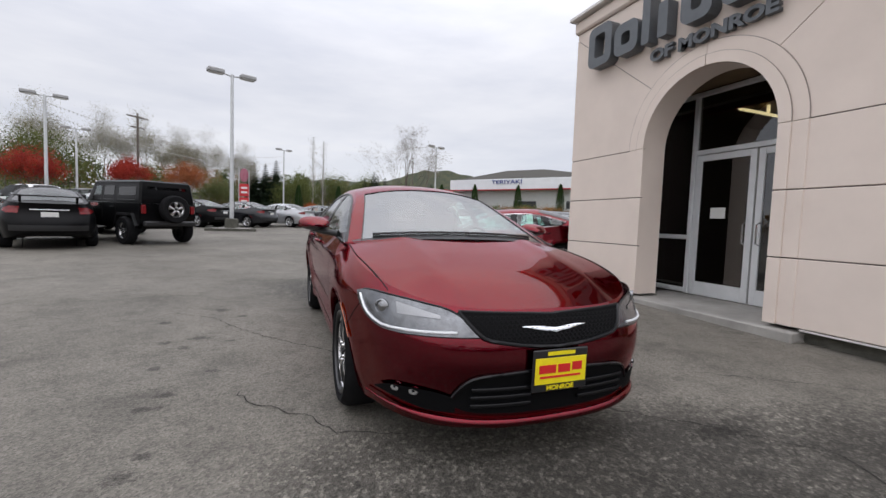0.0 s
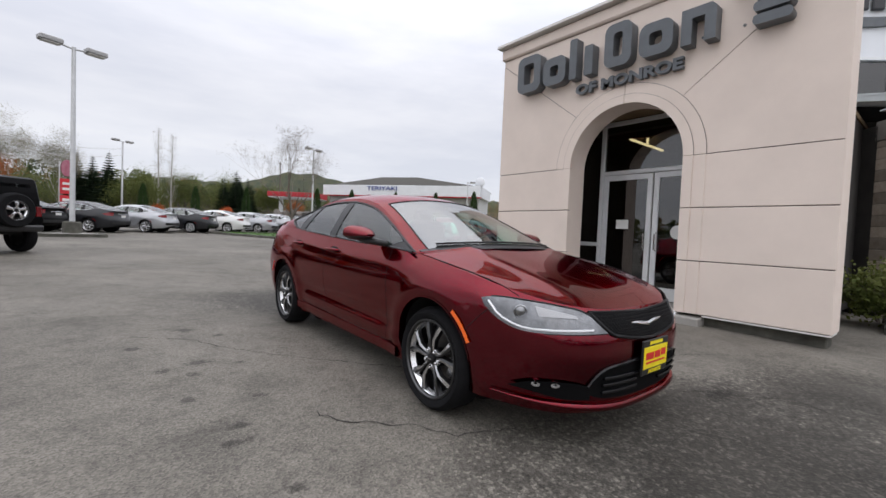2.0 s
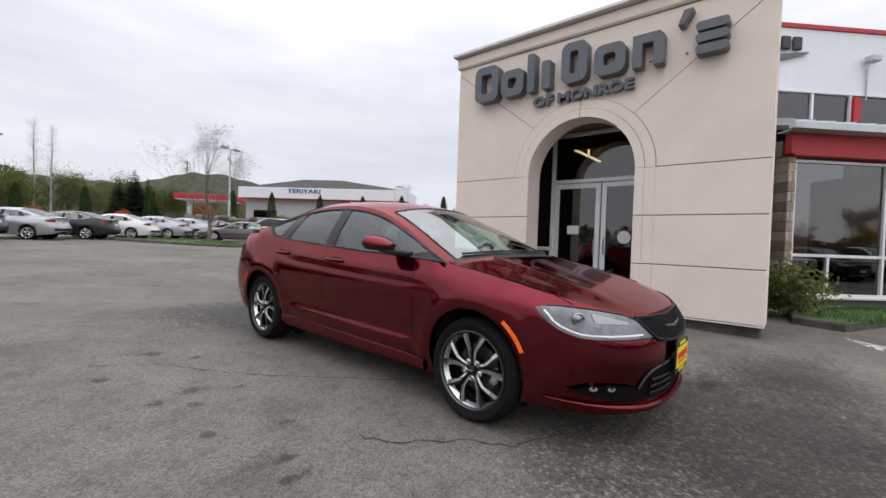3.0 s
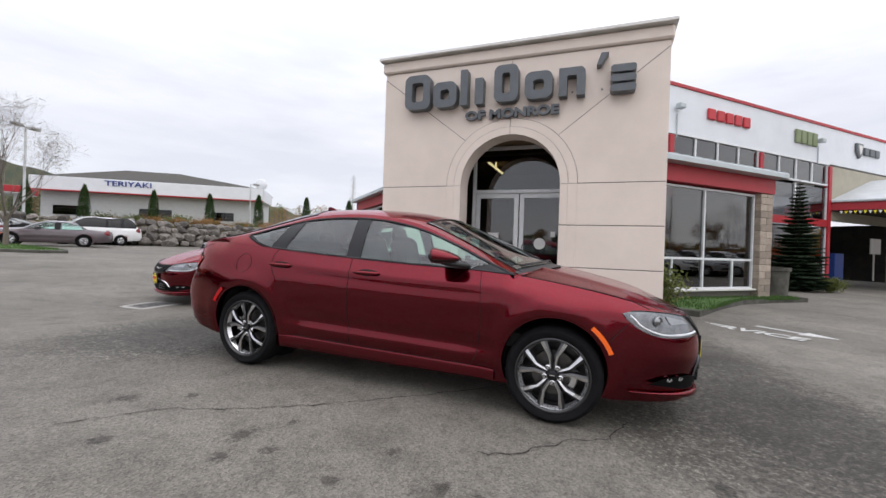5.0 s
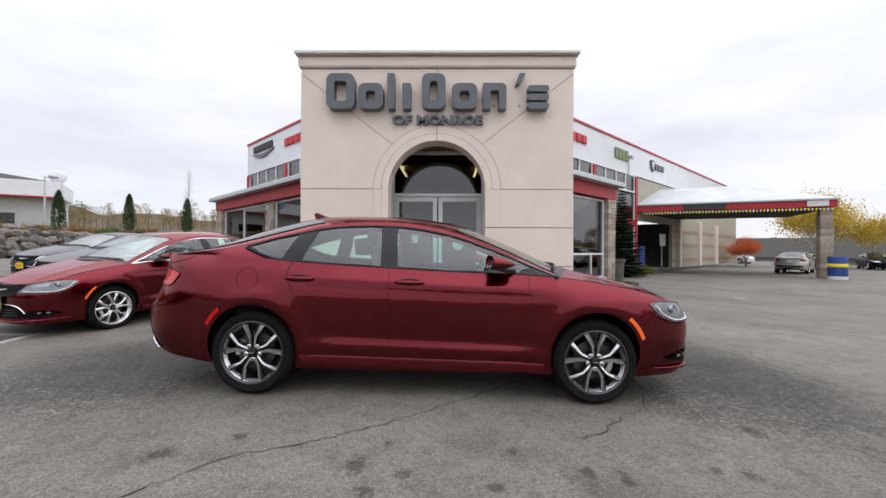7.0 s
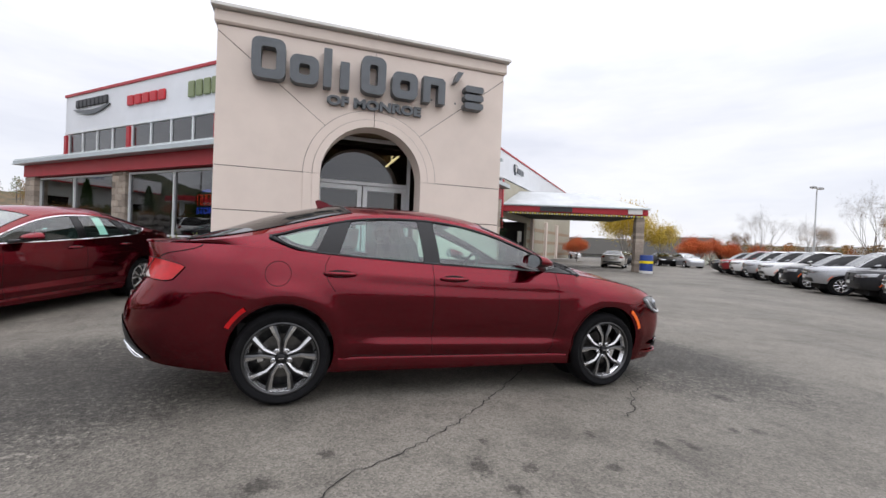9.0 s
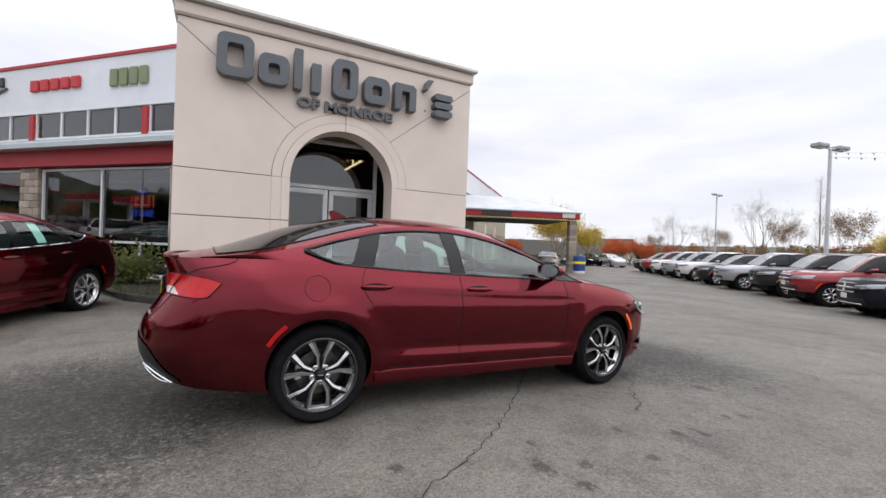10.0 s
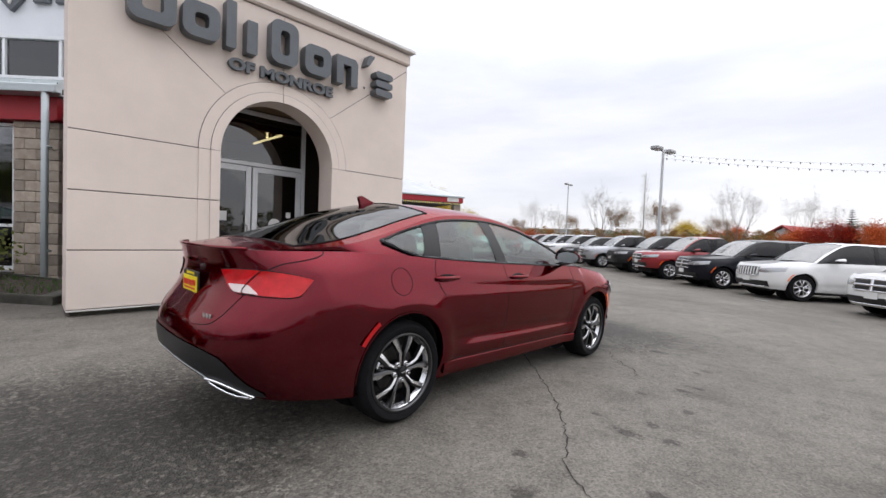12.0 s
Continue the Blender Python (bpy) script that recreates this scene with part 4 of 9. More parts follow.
        li.tube([(sx(s), -0.05, 6.95), (sx(s), -0.05, 6.0)], 0.03, 6)
        li.obj("security_light", GREY_METAL, up, "grey security light on a conduit")
    return lo, up


WINGS = [build_wing(1), build_wing(-1)]

# ---- signs ----


def lin(a, b, n):
    return [a + (b - a) * i / n for i in range(n + 1)]


def round_rect(y0, y1, z0, z1, r, n=5):
    pts = []
    for cy, cz, a in ((y1 - r, z1 - r, 0), (y0 + r, z1 - r, 90), (y0 + r, z0 + r, 180), (y1 - r, z0 + r, 270)):
        for i in range(n + 1):
            g = radians(a + 90 * i / n)
            pts.append((cy + r * math.cos(g), cz + r * math.sin(g)))
    return pts


def build_tower_sign():
    """The trader's name as nine plain thick blocks, the town's name below in letters."""
    z0, zx, zc = 3.93, 4.42, 4.61
    x0, x1 = TX - 0.20, TX - 0.01
    blocks = [("hole", 6.43, 5.89, zc), ("hole", 5.82, 5.34, zx), ("bar", 5.26, 5.12, zc), ("bar", 4.97, 4.70, zx), ("hole", 4.60, 4.15, zc), ("hole", 4.03, 3.54, zx), ("arch", 3.43, 2.99, zx), ("tick", 2.81, 2.62, zc), ("slit", 2.58, 2.18, zx)]
    sg = thing("tower_sign", "row of thick dark grey sign blocks on the tower", "sign", Matrix.Translation((TX, TC, 0)))
    for kind, ya, yb, zt in blocks:
        lo, hi = min(ya, yb), max(ya, yb)
        b = Mesh()
        if kind == "hole":
            outer, inner = round_rect(lo, hi, z0, zt, 0.13), round_rect(lo + 0.15, hi - 0.15, z0 + 0.15, zt - 0.15, 0.05)
            n = len(outer)
            for x in (x0, x1):
                b.add([(x, *p) for p in outer + inner], [(i, (i + 1) % n, n + (i + 1) % n, n + i) for i in range(n)])
            for ring in (outer, inner):
                b.add([(x, *p) for x in (x0, x1) for p in ring], [(i, (i + 1) % n, n + (i + 1) % n, n + i) for i in range(n)])
        elif kind == "bar":
            b.prism(round_rect(lo if hi - lo < 0.2 else hi - 0.16, hi, z0, zt, 0.02), x0, x1, "yz")
        elif kind == "arch":
            b.prism([(lo, z0), (lo, zt - 0.06), (lo + 0.06, zt), (hi, zt), (hi, z0), (hi - 0.14, z0), (hi - 0.14, zt - 0.14), (lo + 0.14, zt - 0.14), (lo + 0.14, z0)], x0, x1, "yz")
        elif kind == "tick":
            b.prism([(hi, zt - 0.20), (hi - 0.07, zt - 0.20), (lo, zt), (lo + 0.12, zt)], x0, x1, "yz")
        else:
            for k in range(3):
                zz = z0 + k * (zt - z0) / 3
                b.prism(round_rect(lo, hi, zz, zz + (zt - z0) / 3 - 0.04, 0.05), x0, x1, "yz")
        b.v = [(x - TX, y - TC, z) for x, y, z in b.v]
        b.obj("sign_block", SIGN_GREY, sg)
        pn = Mesh()
        pn.box((-0.005, (lo + hi) / 2 - TC, z0 + 0.12), (0.02, 0.03, 0.03))
        pn.obj("fixing_stud", SIGN_EDGE, sg)
    m = Matrix.Translation((TX - 0.05, (5.18 + 3.43) / 2, 3.748)) @ Matrix.Rotation(radians(-90), 4, "Z") @ Matrix.Rotation(radians(90), 4, "X")
    o = text_curve("town_lettering", "OF MONROE", 0.225, 0.035, SIGN_GREY, m, None, 1.22, "CENTER", 0.010)
    w = max(v.co.x for v in o.data.vertices) - min(v.co.x for v in o.data.vertices)
    for v in o.data.vertices:
        v.co.x *= 1.76 / w
    tagged(o, "dark grey raised letters reading OF MONROE", "sign")


build_tower_sign()


def bars_sign(name, side, s_mid, z, wide, high, n, material, label, badge=None):
    """A trader's badge on the white cladding, drawn as plain blocks."""
    sg = thing(name, label, "sign", wing_pose(side, UP[side]))
    step = wide / n
    for i in range(n):
        b = Mesh()
        b.box((side * s_mid + (i - (n - 1) / 2) * step, -0.06, z), (step * 0.78, 0.10, high), 0.03)
        b.obj("sign_block", material, sg)
    if badge == "swoosh":
        b = Mesh()
        up = [((t - 0.5) * wide * 1.12, z - high * 0.95 - 0.14 * math.sin(math.pi * t) + 0.14) for t in lin(0, 1, 11)]
        dn = [((t - 0.5) * wide * 1.12, z - high * 0.95 - 0.34 * math.sin(math.pi * t) + 0.10) for t in lin(0, 1, 11)]
        b.grid([[(side * s_mid + p[0], y, p[1]) for p in row] for row, y in ((dn, -0.01), (dn, -0.09), (up, -0.09), (up, -0.01))])
        b.obj("winged_badge", SIGN_GREY, sg)
    elif badge == "shield":
        b = Mesh()
        c = side * s_mid - wide / 2 - 0.5
        b.prism([(c - 0.34, z + 0.34), (c + 0.34, z + 0.34), (c + 0.32, z - 0.12), (c, z - 0.46), (c - 0.32, z - 0.12)], -0.12, -0.01, "xz")
        b.obj("shield", SIGN_GREY, sg)
        b = Mesh()
        b.prism([(c - 0.22, z + 0.24), (c + 0.22, z + 0.24), (c + 0.12, z - 0.10), (c, z - 0.30), (c - 0.12, z - 0.10)], -0.15, -0.115, "xz")
        b.obj("shield_face", CAP, sg)


for side_, rows_ in ((1, (("black", 2.2), ("red", 9.2), ("green", 15.2), ("ram", 21.7))), (-1, (("black", 16.1), ("red", 11.46), ("green", 7.45), ("ram", 3.19)))):
    for kind_, s_ in rows_:
        if kind_ == "black":
            bars_sign("marque_sign", side_, s_, 7.56, 3.0, 0.40, 8, SIGN_BLACK, "black block sign above a grey winged badge on white cladding", "swoosh")
        elif kind_ == "red":
            bars_sign("marque_sign", side_, s_, 7.24, 3.0, 0.46, 5, SIGN_RED, "red block sign on white cladding")
        elif kind_ == "green":
            bars_sign("marque_sign", side_, s_, 7.22, 2.0, 0.66, 4, SIGN_GREEN, "olive green block sign on white cladding")
        else:
            bars_sign("marque_sign", side_, s_, 7.25, 1.8, 0.42, 3, SIGN_GREY, "grey shield sign on white cladding", "shield")


def neon():
    """The lit sign hanging inside the window of the wing."""
    m = wing_pose(-1, LOW_X)
    sg = thing("neon_sign", "red and blue neon sign hanging inside the shop window", "neon sign", m)
    for i in range(4):
        b = Mesh()
        c = -5.72 + (i - 1.5) * 0.21
        b.tube([(c - 0.07, 0.14, 2.06), (c - 0.07, 0.14, 2.36), (c + 0.07, 0.14, 2.36), (c + 0.07, 0.14, 2.06)], 0.016, 6, 0, i in (1, 2))
        b.obj("red_tube", NEON_RED, sg, "", 60)
    mt = Matrix.Translation((-5.72, 0.14, 1.89)) @ Matrix.Rotation(radians(90), 4, "X")
    o = text_curve("blue_letters", "STORE", 0.27, 0.008, NEON_BLUE, mt, sg, 1.05)
    b = Mesh()
    b.box((-5.72, 0.14, 2.47), (0.34, 0.02, 0.07), 0.01)
    b.obj("blue_bar", NEON_BLUE, sg)


neon()

# ---- vehicles ----
# A car's own frame: x forward from the front axle, y to its left, z up from the ground.
SEDAN = dict(
    wb=2.742, half=0.935, xf=0.985, xr=-3.80, cf=-0.10, cr=-2.90, nf=3.1, nr=3.0, tyre=0.335, rim=0.253, track=0.80,
    belt=[(0.985, 0.715), (0.85, 0.745), (0.55, 0.825), (0.2, 0.90), (-0.38, 0.972), (-1.2, 0.995), (-2.2, 1.035), (-2.75, 1.07), (-3.1, 1.085), (-3.5, 1.078), (-3.68, 1.074), (-3.80, 1.07)],
    floor=[(0.985, 0.165), (0.5, 0.18), (0.0, 0.185), (-2.74, 0.20), (-3.35, 0.245), (-3.58, 0.285), (-3.66, 0.33), (-3.72, 0.37), (-3.77, 0.41)],
    wide=[(0.15, 0.885), (0.28, 0.935), (0.42, 0.968), (0.58, 0.988), (0.72, 1.0), (0.79, 0.999), (0.87, 0.980), (0.96, 0.950), (1.06, 0.918), (1.2, 0.88)],
    nose=[(0.13, 0.90), (0.20, 0.955), (0.34, 0.965), (0.50, 0.985), (0.62, 0.965), (0.72, 0.90), (0.85, 0.80)],
    tail=[(0.2, -3.75), (0.34, -3.83), (0.50, -3.87), (0.64, -3.85), (0.74, -3.79), (0.84, -3.735), (0.95, -3.72), (1.04, -3.745), (1.10, -3.77)],
    rail_z=[(-0.30, 0.966), (-0.55, 1.075), (-0.80, 1.19), (-1.15, 1.318), (-1.5, 1.385), (-1.9, 1.395), (-2.25, 1.358), (-2.55, 1.278), (-2.80, 1.205), (-3.1, 1.135), (-3.4, 1.095), (-3.5, 1.086)],
    rail_y=[(-0.30, 0.835), (-0.55, 0.775), (-0.80, 0.715), (-1.15, 0.64), (-1.5, 0.605), (-1.9, 0.60), (-2.25, 0.622), (-2.55, 0.665), (-2.80, 0.715), (-3.1, 0.772), (-3.4, 0.81), (-3.5, 0.825)],
    top=[(-0.30, -0.13, 1.022), (-0.80, -0.63, 1.235), (-1.15, -1.05, 1.40), (-1.5, -1.44, 1.462), (-1.9, -1.9, 1.478), (-2.25, -2.38, 1.462), (-2.55, -2.72, 1.39), (-2.80, -2.98, 1.31), (-3.1, -3.22, 1.215), (-3.4, -3.44, 1.135), (-3.5, -3.52, 1.115)],
    hood=[(0.42, 0.975, 0.715), (0.22, 0.66, 0.845), (0.0, 0.3, 0.94), (-0.30, -0.08, 1.02)],
    deck=[(-3.5, -3.52, 1.115), (-3.53, -3.60, 1.098), (-3.56, -3.67, 1.088), (-3.585, -3.735, 1.088)],
    taper=(-2.35, -2.86, 0.80), glass=(0.30, 2.86), pillars=[(-1.66, -1.69, 0.068), (-2.47, -2.37, 0.082)], lift=(0.024, 0.003), rail=0.905, arch=0.365, glass_q=(0.90, 0.89), header=(2, 5, 9), seat=True, arch_y=0.70)


def spec(base, **kw):
    d = dict(base)
    d.update(kw)
    return d


def scaled(base, **kw):
    """A copy of a body with its heights and lengths stretched."""
    d = spec(base)
    sx, sz, sy, z0 = kw.pop("sx", 1.0), kw.pop("sz", 1.0), kw.pop("sy", 1.0), kw.pop("lift", 0.0)
    def z_(v):
        return v * sz + z0
    for k in ("belt", "floor", "rail_z"):
        d[k] = [(x * sx, z_(z)) for x, z in base[k]]
    d["wide"] = [(z_(z), w) for z, w in base["wide"]]
    d["nose"] = [(z_(z), x * sx) for z, x in base["nose"]]
    d["tail"] = [(z_(z), x * sx) for z, x in base["tail"]]
    d["rail_y"] = [(x * sx, y * sy) for x, y in base["rail_y"]]
    for k in ("top", "hood", "deck"):
        d[k] = [(a * sx, b * sx, z_(z)) for a, b, z in base[k]]
    for k in ("wb", "xf", "xr", "cf", "cr"):
        d[k] = base[k] * sx
    d["half"] = base["half"] * sy
    d["glass"] = tuple(g * sx for g in base["glass"])
    d["pillars"] = [(a * sx, b * sx, w) for a, b, w in base["pillars"]]
    d.update(kw)
    return d


class Body:
    """The outer skin of a car as functions of place."""

    def __init__(self, s):
        self.s = s

    def belt(self, x):
        return interp(self.s["belt"], x)

    def width(self, x, z):
        """Half width, wheel-arch flares and door creases included, before the ends are rounded."""
        s = self.s
        w = s["half"] * interp(s["wide"], z)
        zb = self.belt(x)
        w -= 0.055 * max(0.0, (z - (zb - 0.13)) / 0.13) ** 2 * (1.0 if x > -0.3 or x < -s["wb"] - 0.35 else 0.25)
        for xa in (0.0, -s["wb"]):
            d = math.hypot(x - xa, z - s["tyre"]) - s["arch"] - 0.05
            w += 0.022 * math.exp(-(d / 0.07) ** 2)
        if -s["wb"] + 0.3 < x < -0.25:
            f = min(1.0, (x + s["wb"] - 0.3) / 0.4) * min(1.0, (-0.25 - x) / 0.4)
            zc = 0.40 + 0.05 * (-x) / s["wb"]
            w += f * (0.014 * math.exp(-((z - zc + 0.055) / 0.035) ** 2) - 0.024 * math.exp(-((z - zc - 0.03) / 0.05) ** 2))
            zs = zb - 0.115
            w += 0.010 * f * math.exp(-((z - zs) / 0.028) ** 2) - 0.006 * f * math.exp(-((z - zs + 0.06) / 0.03) ** 2)
        return w

    def side(self, x, z):
        """The half width y at (x, z)."""
        s = self.s
        w = self.width(x, z)
        if x > s["cf"]:
            r = min(1.0, (x - s["cf"]) / (interp(s["nose"], z) - s["cf"]))
            return w * max(0.0, 1 - r ** s["nf"]) ** (1 / s["nf"])
        if x < s["cr"]:
            r = min(1.0, (x - s["cr"]) / (interp(s["tail"], z) - s["cr"]))
            return w * max(0.0, 1 - r ** s["nr"]) ** (1 / s["nr"])
        return w

    def end(self, y, z, front=True):
        """The x of the nose or tail at (y, z)."""
        s = self.s
        c, e, n = (s["cf"], interp(s["nose"], z), s["nf"]) if front else (s["cr"], interp(s["tail"], z), s["nr"])
        w = self.width(c + (e - c) * 0.5, z)
        return c + (e - c) * max(0.0, 1 - min(1.0, abs(y) / w) ** n) ** (1 / n)

    def rail(self, x):
        zb = self.belt(x)
        return min(interp(self.s["rail_y"], x), self.side(x, zb) - 0.004), interp(self.s["rail_z"], x)

    def glass(self, x, v):
        """A point of the side glass: v 0 at the belt, 1 at the roof rail."""
        zb = self.belt(x)
        yb = self.side(x, zb) - 0.012
        yr, zr = self.rail(x)
        zr = max(zr, zb + 0.001)
        bow = 0.022 * 4 * v * (1 - v) * min(1.0, (zr - zb) / 0.25)
        return Vector((x, yb + (yr - yb) * v + bow, zb + (zr - zb) * v))

    def cross(self, xe, xc, zc, q, edge):
        """A point of the hood, roof or deck: q 1 at the edge, 0 on the centre line."""
        ye, ze = edge
        return Vector((xc + (xe - xc) * q * q, ye * q, zc - (zc - ze) * abs(q) ** 2.4))


def stations(rows, n):
    """Smoothly fills in between rows of numbers, n steps to each gap."""
    out = []
    k = len(rows)
    for i in range(k - 1):
        p0, p1, p2, p3 = rows[max(i - 1, 0)], rows[i], rows[i + 1], rows[min(i + 2, k - 1)]
        for j in range(n):
            t = j / n
            out.append(tuple(0.5 * (2 * b + (c - a) * t + (2 * a - 5 * b + 4 * c - d) * t * t + (3 * b - a - 3 * c + d) * t ** 3) for a, b, c, d in zip(p0, p1, p2, p3)))
    out.append(tuple(rows[-1]))
    return out


def rim_curve(B, xe, q, front):
    """The point of the skin's top edge, wrapped round nose or tail, at a share q of the half width at xe."""
    y = B.side(xe, B.belt(xe)) * q
    a, b = xe, (B.s["xf"] if front else B.s["xr"])
    for _ in range(30):
        mid = (a + b) / 2
        if B.side(mid, B.belt(mid)) > y:
            a = mid
        else:
            b = mid
    return Vector((a, y, B.belt(a)))


def cap_rows(B, st, qs, front):
    """Rows of the hood or boot lid; the first row lies on the wrapped edge of the skin."""
    xe0, xc0, zc0 = st[0]
    ze0 = B.belt(xe0)
    edge = [rim_curve(B, xe0, q, front) for q in qs]
    rows = []
    for i, (xe, xc, zc) in enumerate(st):
        t = i / (len(st) - 1)
        ze = B.belt(xe)
        ye = B.side(xe, ze)
        row = []
        for q, p in zip(qs, edge):
            x = xc + (xe - xc) * q * q
            z = zc - (zc - ze) * q ** 3.0
            x0 = xc0 + (xe0 - xc0) * q * q
            z0 = zc0 - (zc0 - ze0) * q ** 3.0
            f = (1 - t) ** 2
            x += (p.x - x0) * (1 - t) ** 1.2
            z += (p.z - z0) * f
            if front:
                z += (0.012 * math.exp(-((q - 0.56) / 0.09) ** 2) - 0.006 * math.exp(-(q / 0.35) ** 2)) * min(1, t * 3)
            row.append((x, ye * q, z))
        rows.append(row)
    return rows


def mirror(mb):
    """Adds the other half of a body, welded along the centre line, without stray points."""
    old, used = mb.v, sorted({i for f in mb.f for i in f})
    first = {i: k for k, i in enumerate(used)}
    pts = [old[i] for i in used]
    other = {}
    for i in used:
        x, y, z = old[i]
        if abs(y) < 1e-6:
            other[i] = first[i]
        else:
            other[i] = len(pts)
            pts.append((x, -y, z))
    faces = [tuple(first[i] for i in f) for f in mb.f] + [tuple(other[i] for i in reversed(f)) for f in mb.f]
    mb.v, mb.f, mb.m = pts, faces, mb.m * 2
    return mb


def wheel_parts(parent, s, at, face, style, fine):
    """A tyre on a rim: face is +1 for a wheel whose outer side looks to +y."""
    R, r, w = s["tyre"], s["rim"], 0.235
    n = 40 if fine else 20
    hold = thing("wheel", "", "", Matrix())
    del_keys = [k for k in ("label", "category", "group", "kind") if k in hold]
    for k in del_keys:
        del hold[k]
    hold.parent = parent
    hold.matrix_basis = Matrix.Translation(at) @ (Matrix() if face > 0 else Matrix.Rotation(math.pi, 4, "Z"))
    h = w / 2
    ty = Mesh()
    ty.lathe([(r - 0.004, -h + 0.02), (r + 0.02, -h), (R - 0.035, -h - 0.004), (R - 0.01, -h + 0.022), (R, -h + 0.05), (R, 0), (R, h - 0.05), (R - 0.01, h - 0.022), (R - 0.035, h + 0.004), (r + 0.02, h), (r - 0.004, h - 0.02)], "y", n)
    ty.obj("tyre", RUBBER, hold, "", 35)
    bl = Mesh()
    bl.lathe([(r, -h + 0.02), (r - 0.018, -h + 0.05), (r - 0.036, h - 0.075), (r - 0.034, h - 0.058)], "y", n)
    bl.lathe([(r - 0.02, -h + 0.06), (0.001, -h + 0.06)], "y", n)
    bl.obj("rim_barrel", BARREL if fine else ALLOY_DARK, hold, "", 35)
    lip = Mesh()
    lip.lathe([(r + 0.001, h - 0.02), (r + 0.004, h - 0.006), (r - 0.006, h - 0.004), (r - 0.014, h - 0.014), (r - 0.014, h - 0.03)], "y", n)
    lip.lathe([(r - 0.014, h - 0.03), (r - 0.034, h - 0.058)], "y", n, (0, 0, 0), 1)
    lip.obj("rim_lip", [CHROME_SOFT if style == "bright" else ALLOY_MID, CHROME_SOFT], hold, "", 35)
    if fine:
        di = Mesh()
        di.lathe([(0.155, 0.0), (0.155, 0.012), (0.06, 0.012)], "y", 32)
        di.obj("brake_disc", DISC, hold, "", 35)
        ca = Mesh()
        end = 1 if at[0] > -1 else -1
        rings = []
        for k in range(8):
            g = radians((-36 if end > 0 else -14) + 48 * k / 7)
            cx, cz = face * end * math.cos(g), math.sin(g)
            rings.append([(cx * r_, y_, cz * r_) for r_, y_ in ((0.114, -0.008), (0.114, 0.032), (0.124, 0.041), (0.160, 0.041), (0.170, 0.032), (0.170, -0.008), (0.114, -0.008))])
        ca.grid(rings)
        ca.add(rings[0][:-1], [tuple(range(6))])
        ca.add(rings[-1][:-1], [tuple(range(6))])
        ca.obj("brake_caliper", CHROME_SOFT, hold, "grey brake caliper", 35)
    sp = Mesh()
    lit = []
    cnt = 5
    hub_r = 0.06
    for i in range(cnt):
        base = 2 * math.pi * i / cnt + math.pi / 2
        for sd in ((-1, 1) if style != "plain" else (0,)):
            rows = []
            for q, wid, off, depth in ((0.0, 0.015, 0.30, 0.0), (0.20, 0.013, 0.185, 0.010), (0.42, 0.0165, 0.165, 0.014), (0.70, 0.0225, 0.262, 0.010), (1.0, 0.029, 0.315, 0.000)):
                rad = hub_r * 0.75 + (r - 0.008 - hub_r * 0.75) * q
                if style == "plain":
                    wid, off = wid * 2.2, 0.0
                g = base + sd * off
                d = Vector((math.cos(g), 0, math.sin(g)))
                t = Vector((-math.sin(g), 0, math.cos(g)))
                yy = h - 0.030 + depth
                c = d * rad
                rows.append([c - t * wid + Vector((0, yy - 0.035, 0)), c - t * wid * 0.80 + Vector((0, yy - 0.006, 0)), c - t * wid * 0.12 * sd + Vector((0, yy, 0)), c + t * wid * 0.80 + Vector((0, yy - 0.006, 0)), c + t * wid + Vector((0, yy - 0.035, 0))])
            sp.grid([[p[j] for p in rows] for j in range(5)])
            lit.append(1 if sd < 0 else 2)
    # light on each spoke is painted: one bright half, one dark half, darker flanks
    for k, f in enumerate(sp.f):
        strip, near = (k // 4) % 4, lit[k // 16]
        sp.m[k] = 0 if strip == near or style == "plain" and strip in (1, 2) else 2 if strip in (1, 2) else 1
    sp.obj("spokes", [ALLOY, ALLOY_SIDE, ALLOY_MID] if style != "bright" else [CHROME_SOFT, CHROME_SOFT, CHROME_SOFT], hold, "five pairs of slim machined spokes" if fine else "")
    cap = Mesh()
    cap.lathe([(0.070, h - 0.06), (0.062, h - 0.042), (0.034, h - 0.036), (0.031, h - 0.018), (0.024, h - 0.014), (0.001, h - 0.014)], "y", 20)
    for i in range(5):
        g = 2 * math.pi * (i + 0.5) / 5 + math.pi / 2
        pc = (0.056 * math.cos(g), 0, 0.056 * math.sin(g))
        cap.lathe([(0.020, h - 0.045), (0.019, h - 0.030), (0.014, h - 0.027)], "y", 10, pc, 1)
        cap.lathe([(0.014, h - 0.029), (0.0105, h - 0.029)], "y", 10, pc)
        cap.lathe([(0.0105, h - 0.04), (0.0105, h - 0.018), (0.007, h - 0.013), (0.001, h - 0.013)], "y", 8, pc, 1)
    cap.box((0, h - 0.012, 0), (0.036, 0.004, 0.006), 0.0, 1)
    cap.obj("hub_cap", [ALLOY_DARK, CHROME_SOFT], hold, "", 40)
    return hold


def overlay(fn, us, vs, lift):
    """A sheet laid on the skin: fn(u, v) gives a point; it is lifted along the skin's normal."""
    rows = []
    for u in us:
        row = []
        for v in vs:
            p = Vector(fn(u, v))
            e = 1e-3
            du, dv = Vector(fn(u + e, v)) - p, Vector(fn(u, v + e)) - p
            nn = du.cross(dv)
            nn = nn.normalized() if nn.length > 1e-12 else Vector((0, 0, 0))
            if nn.dot(Vector((p.x + 1.45, p.y, 0.3))) < 0:
                nn = -nn
            row.append(p + nn * lift)
        rows.append(row)
    return rows


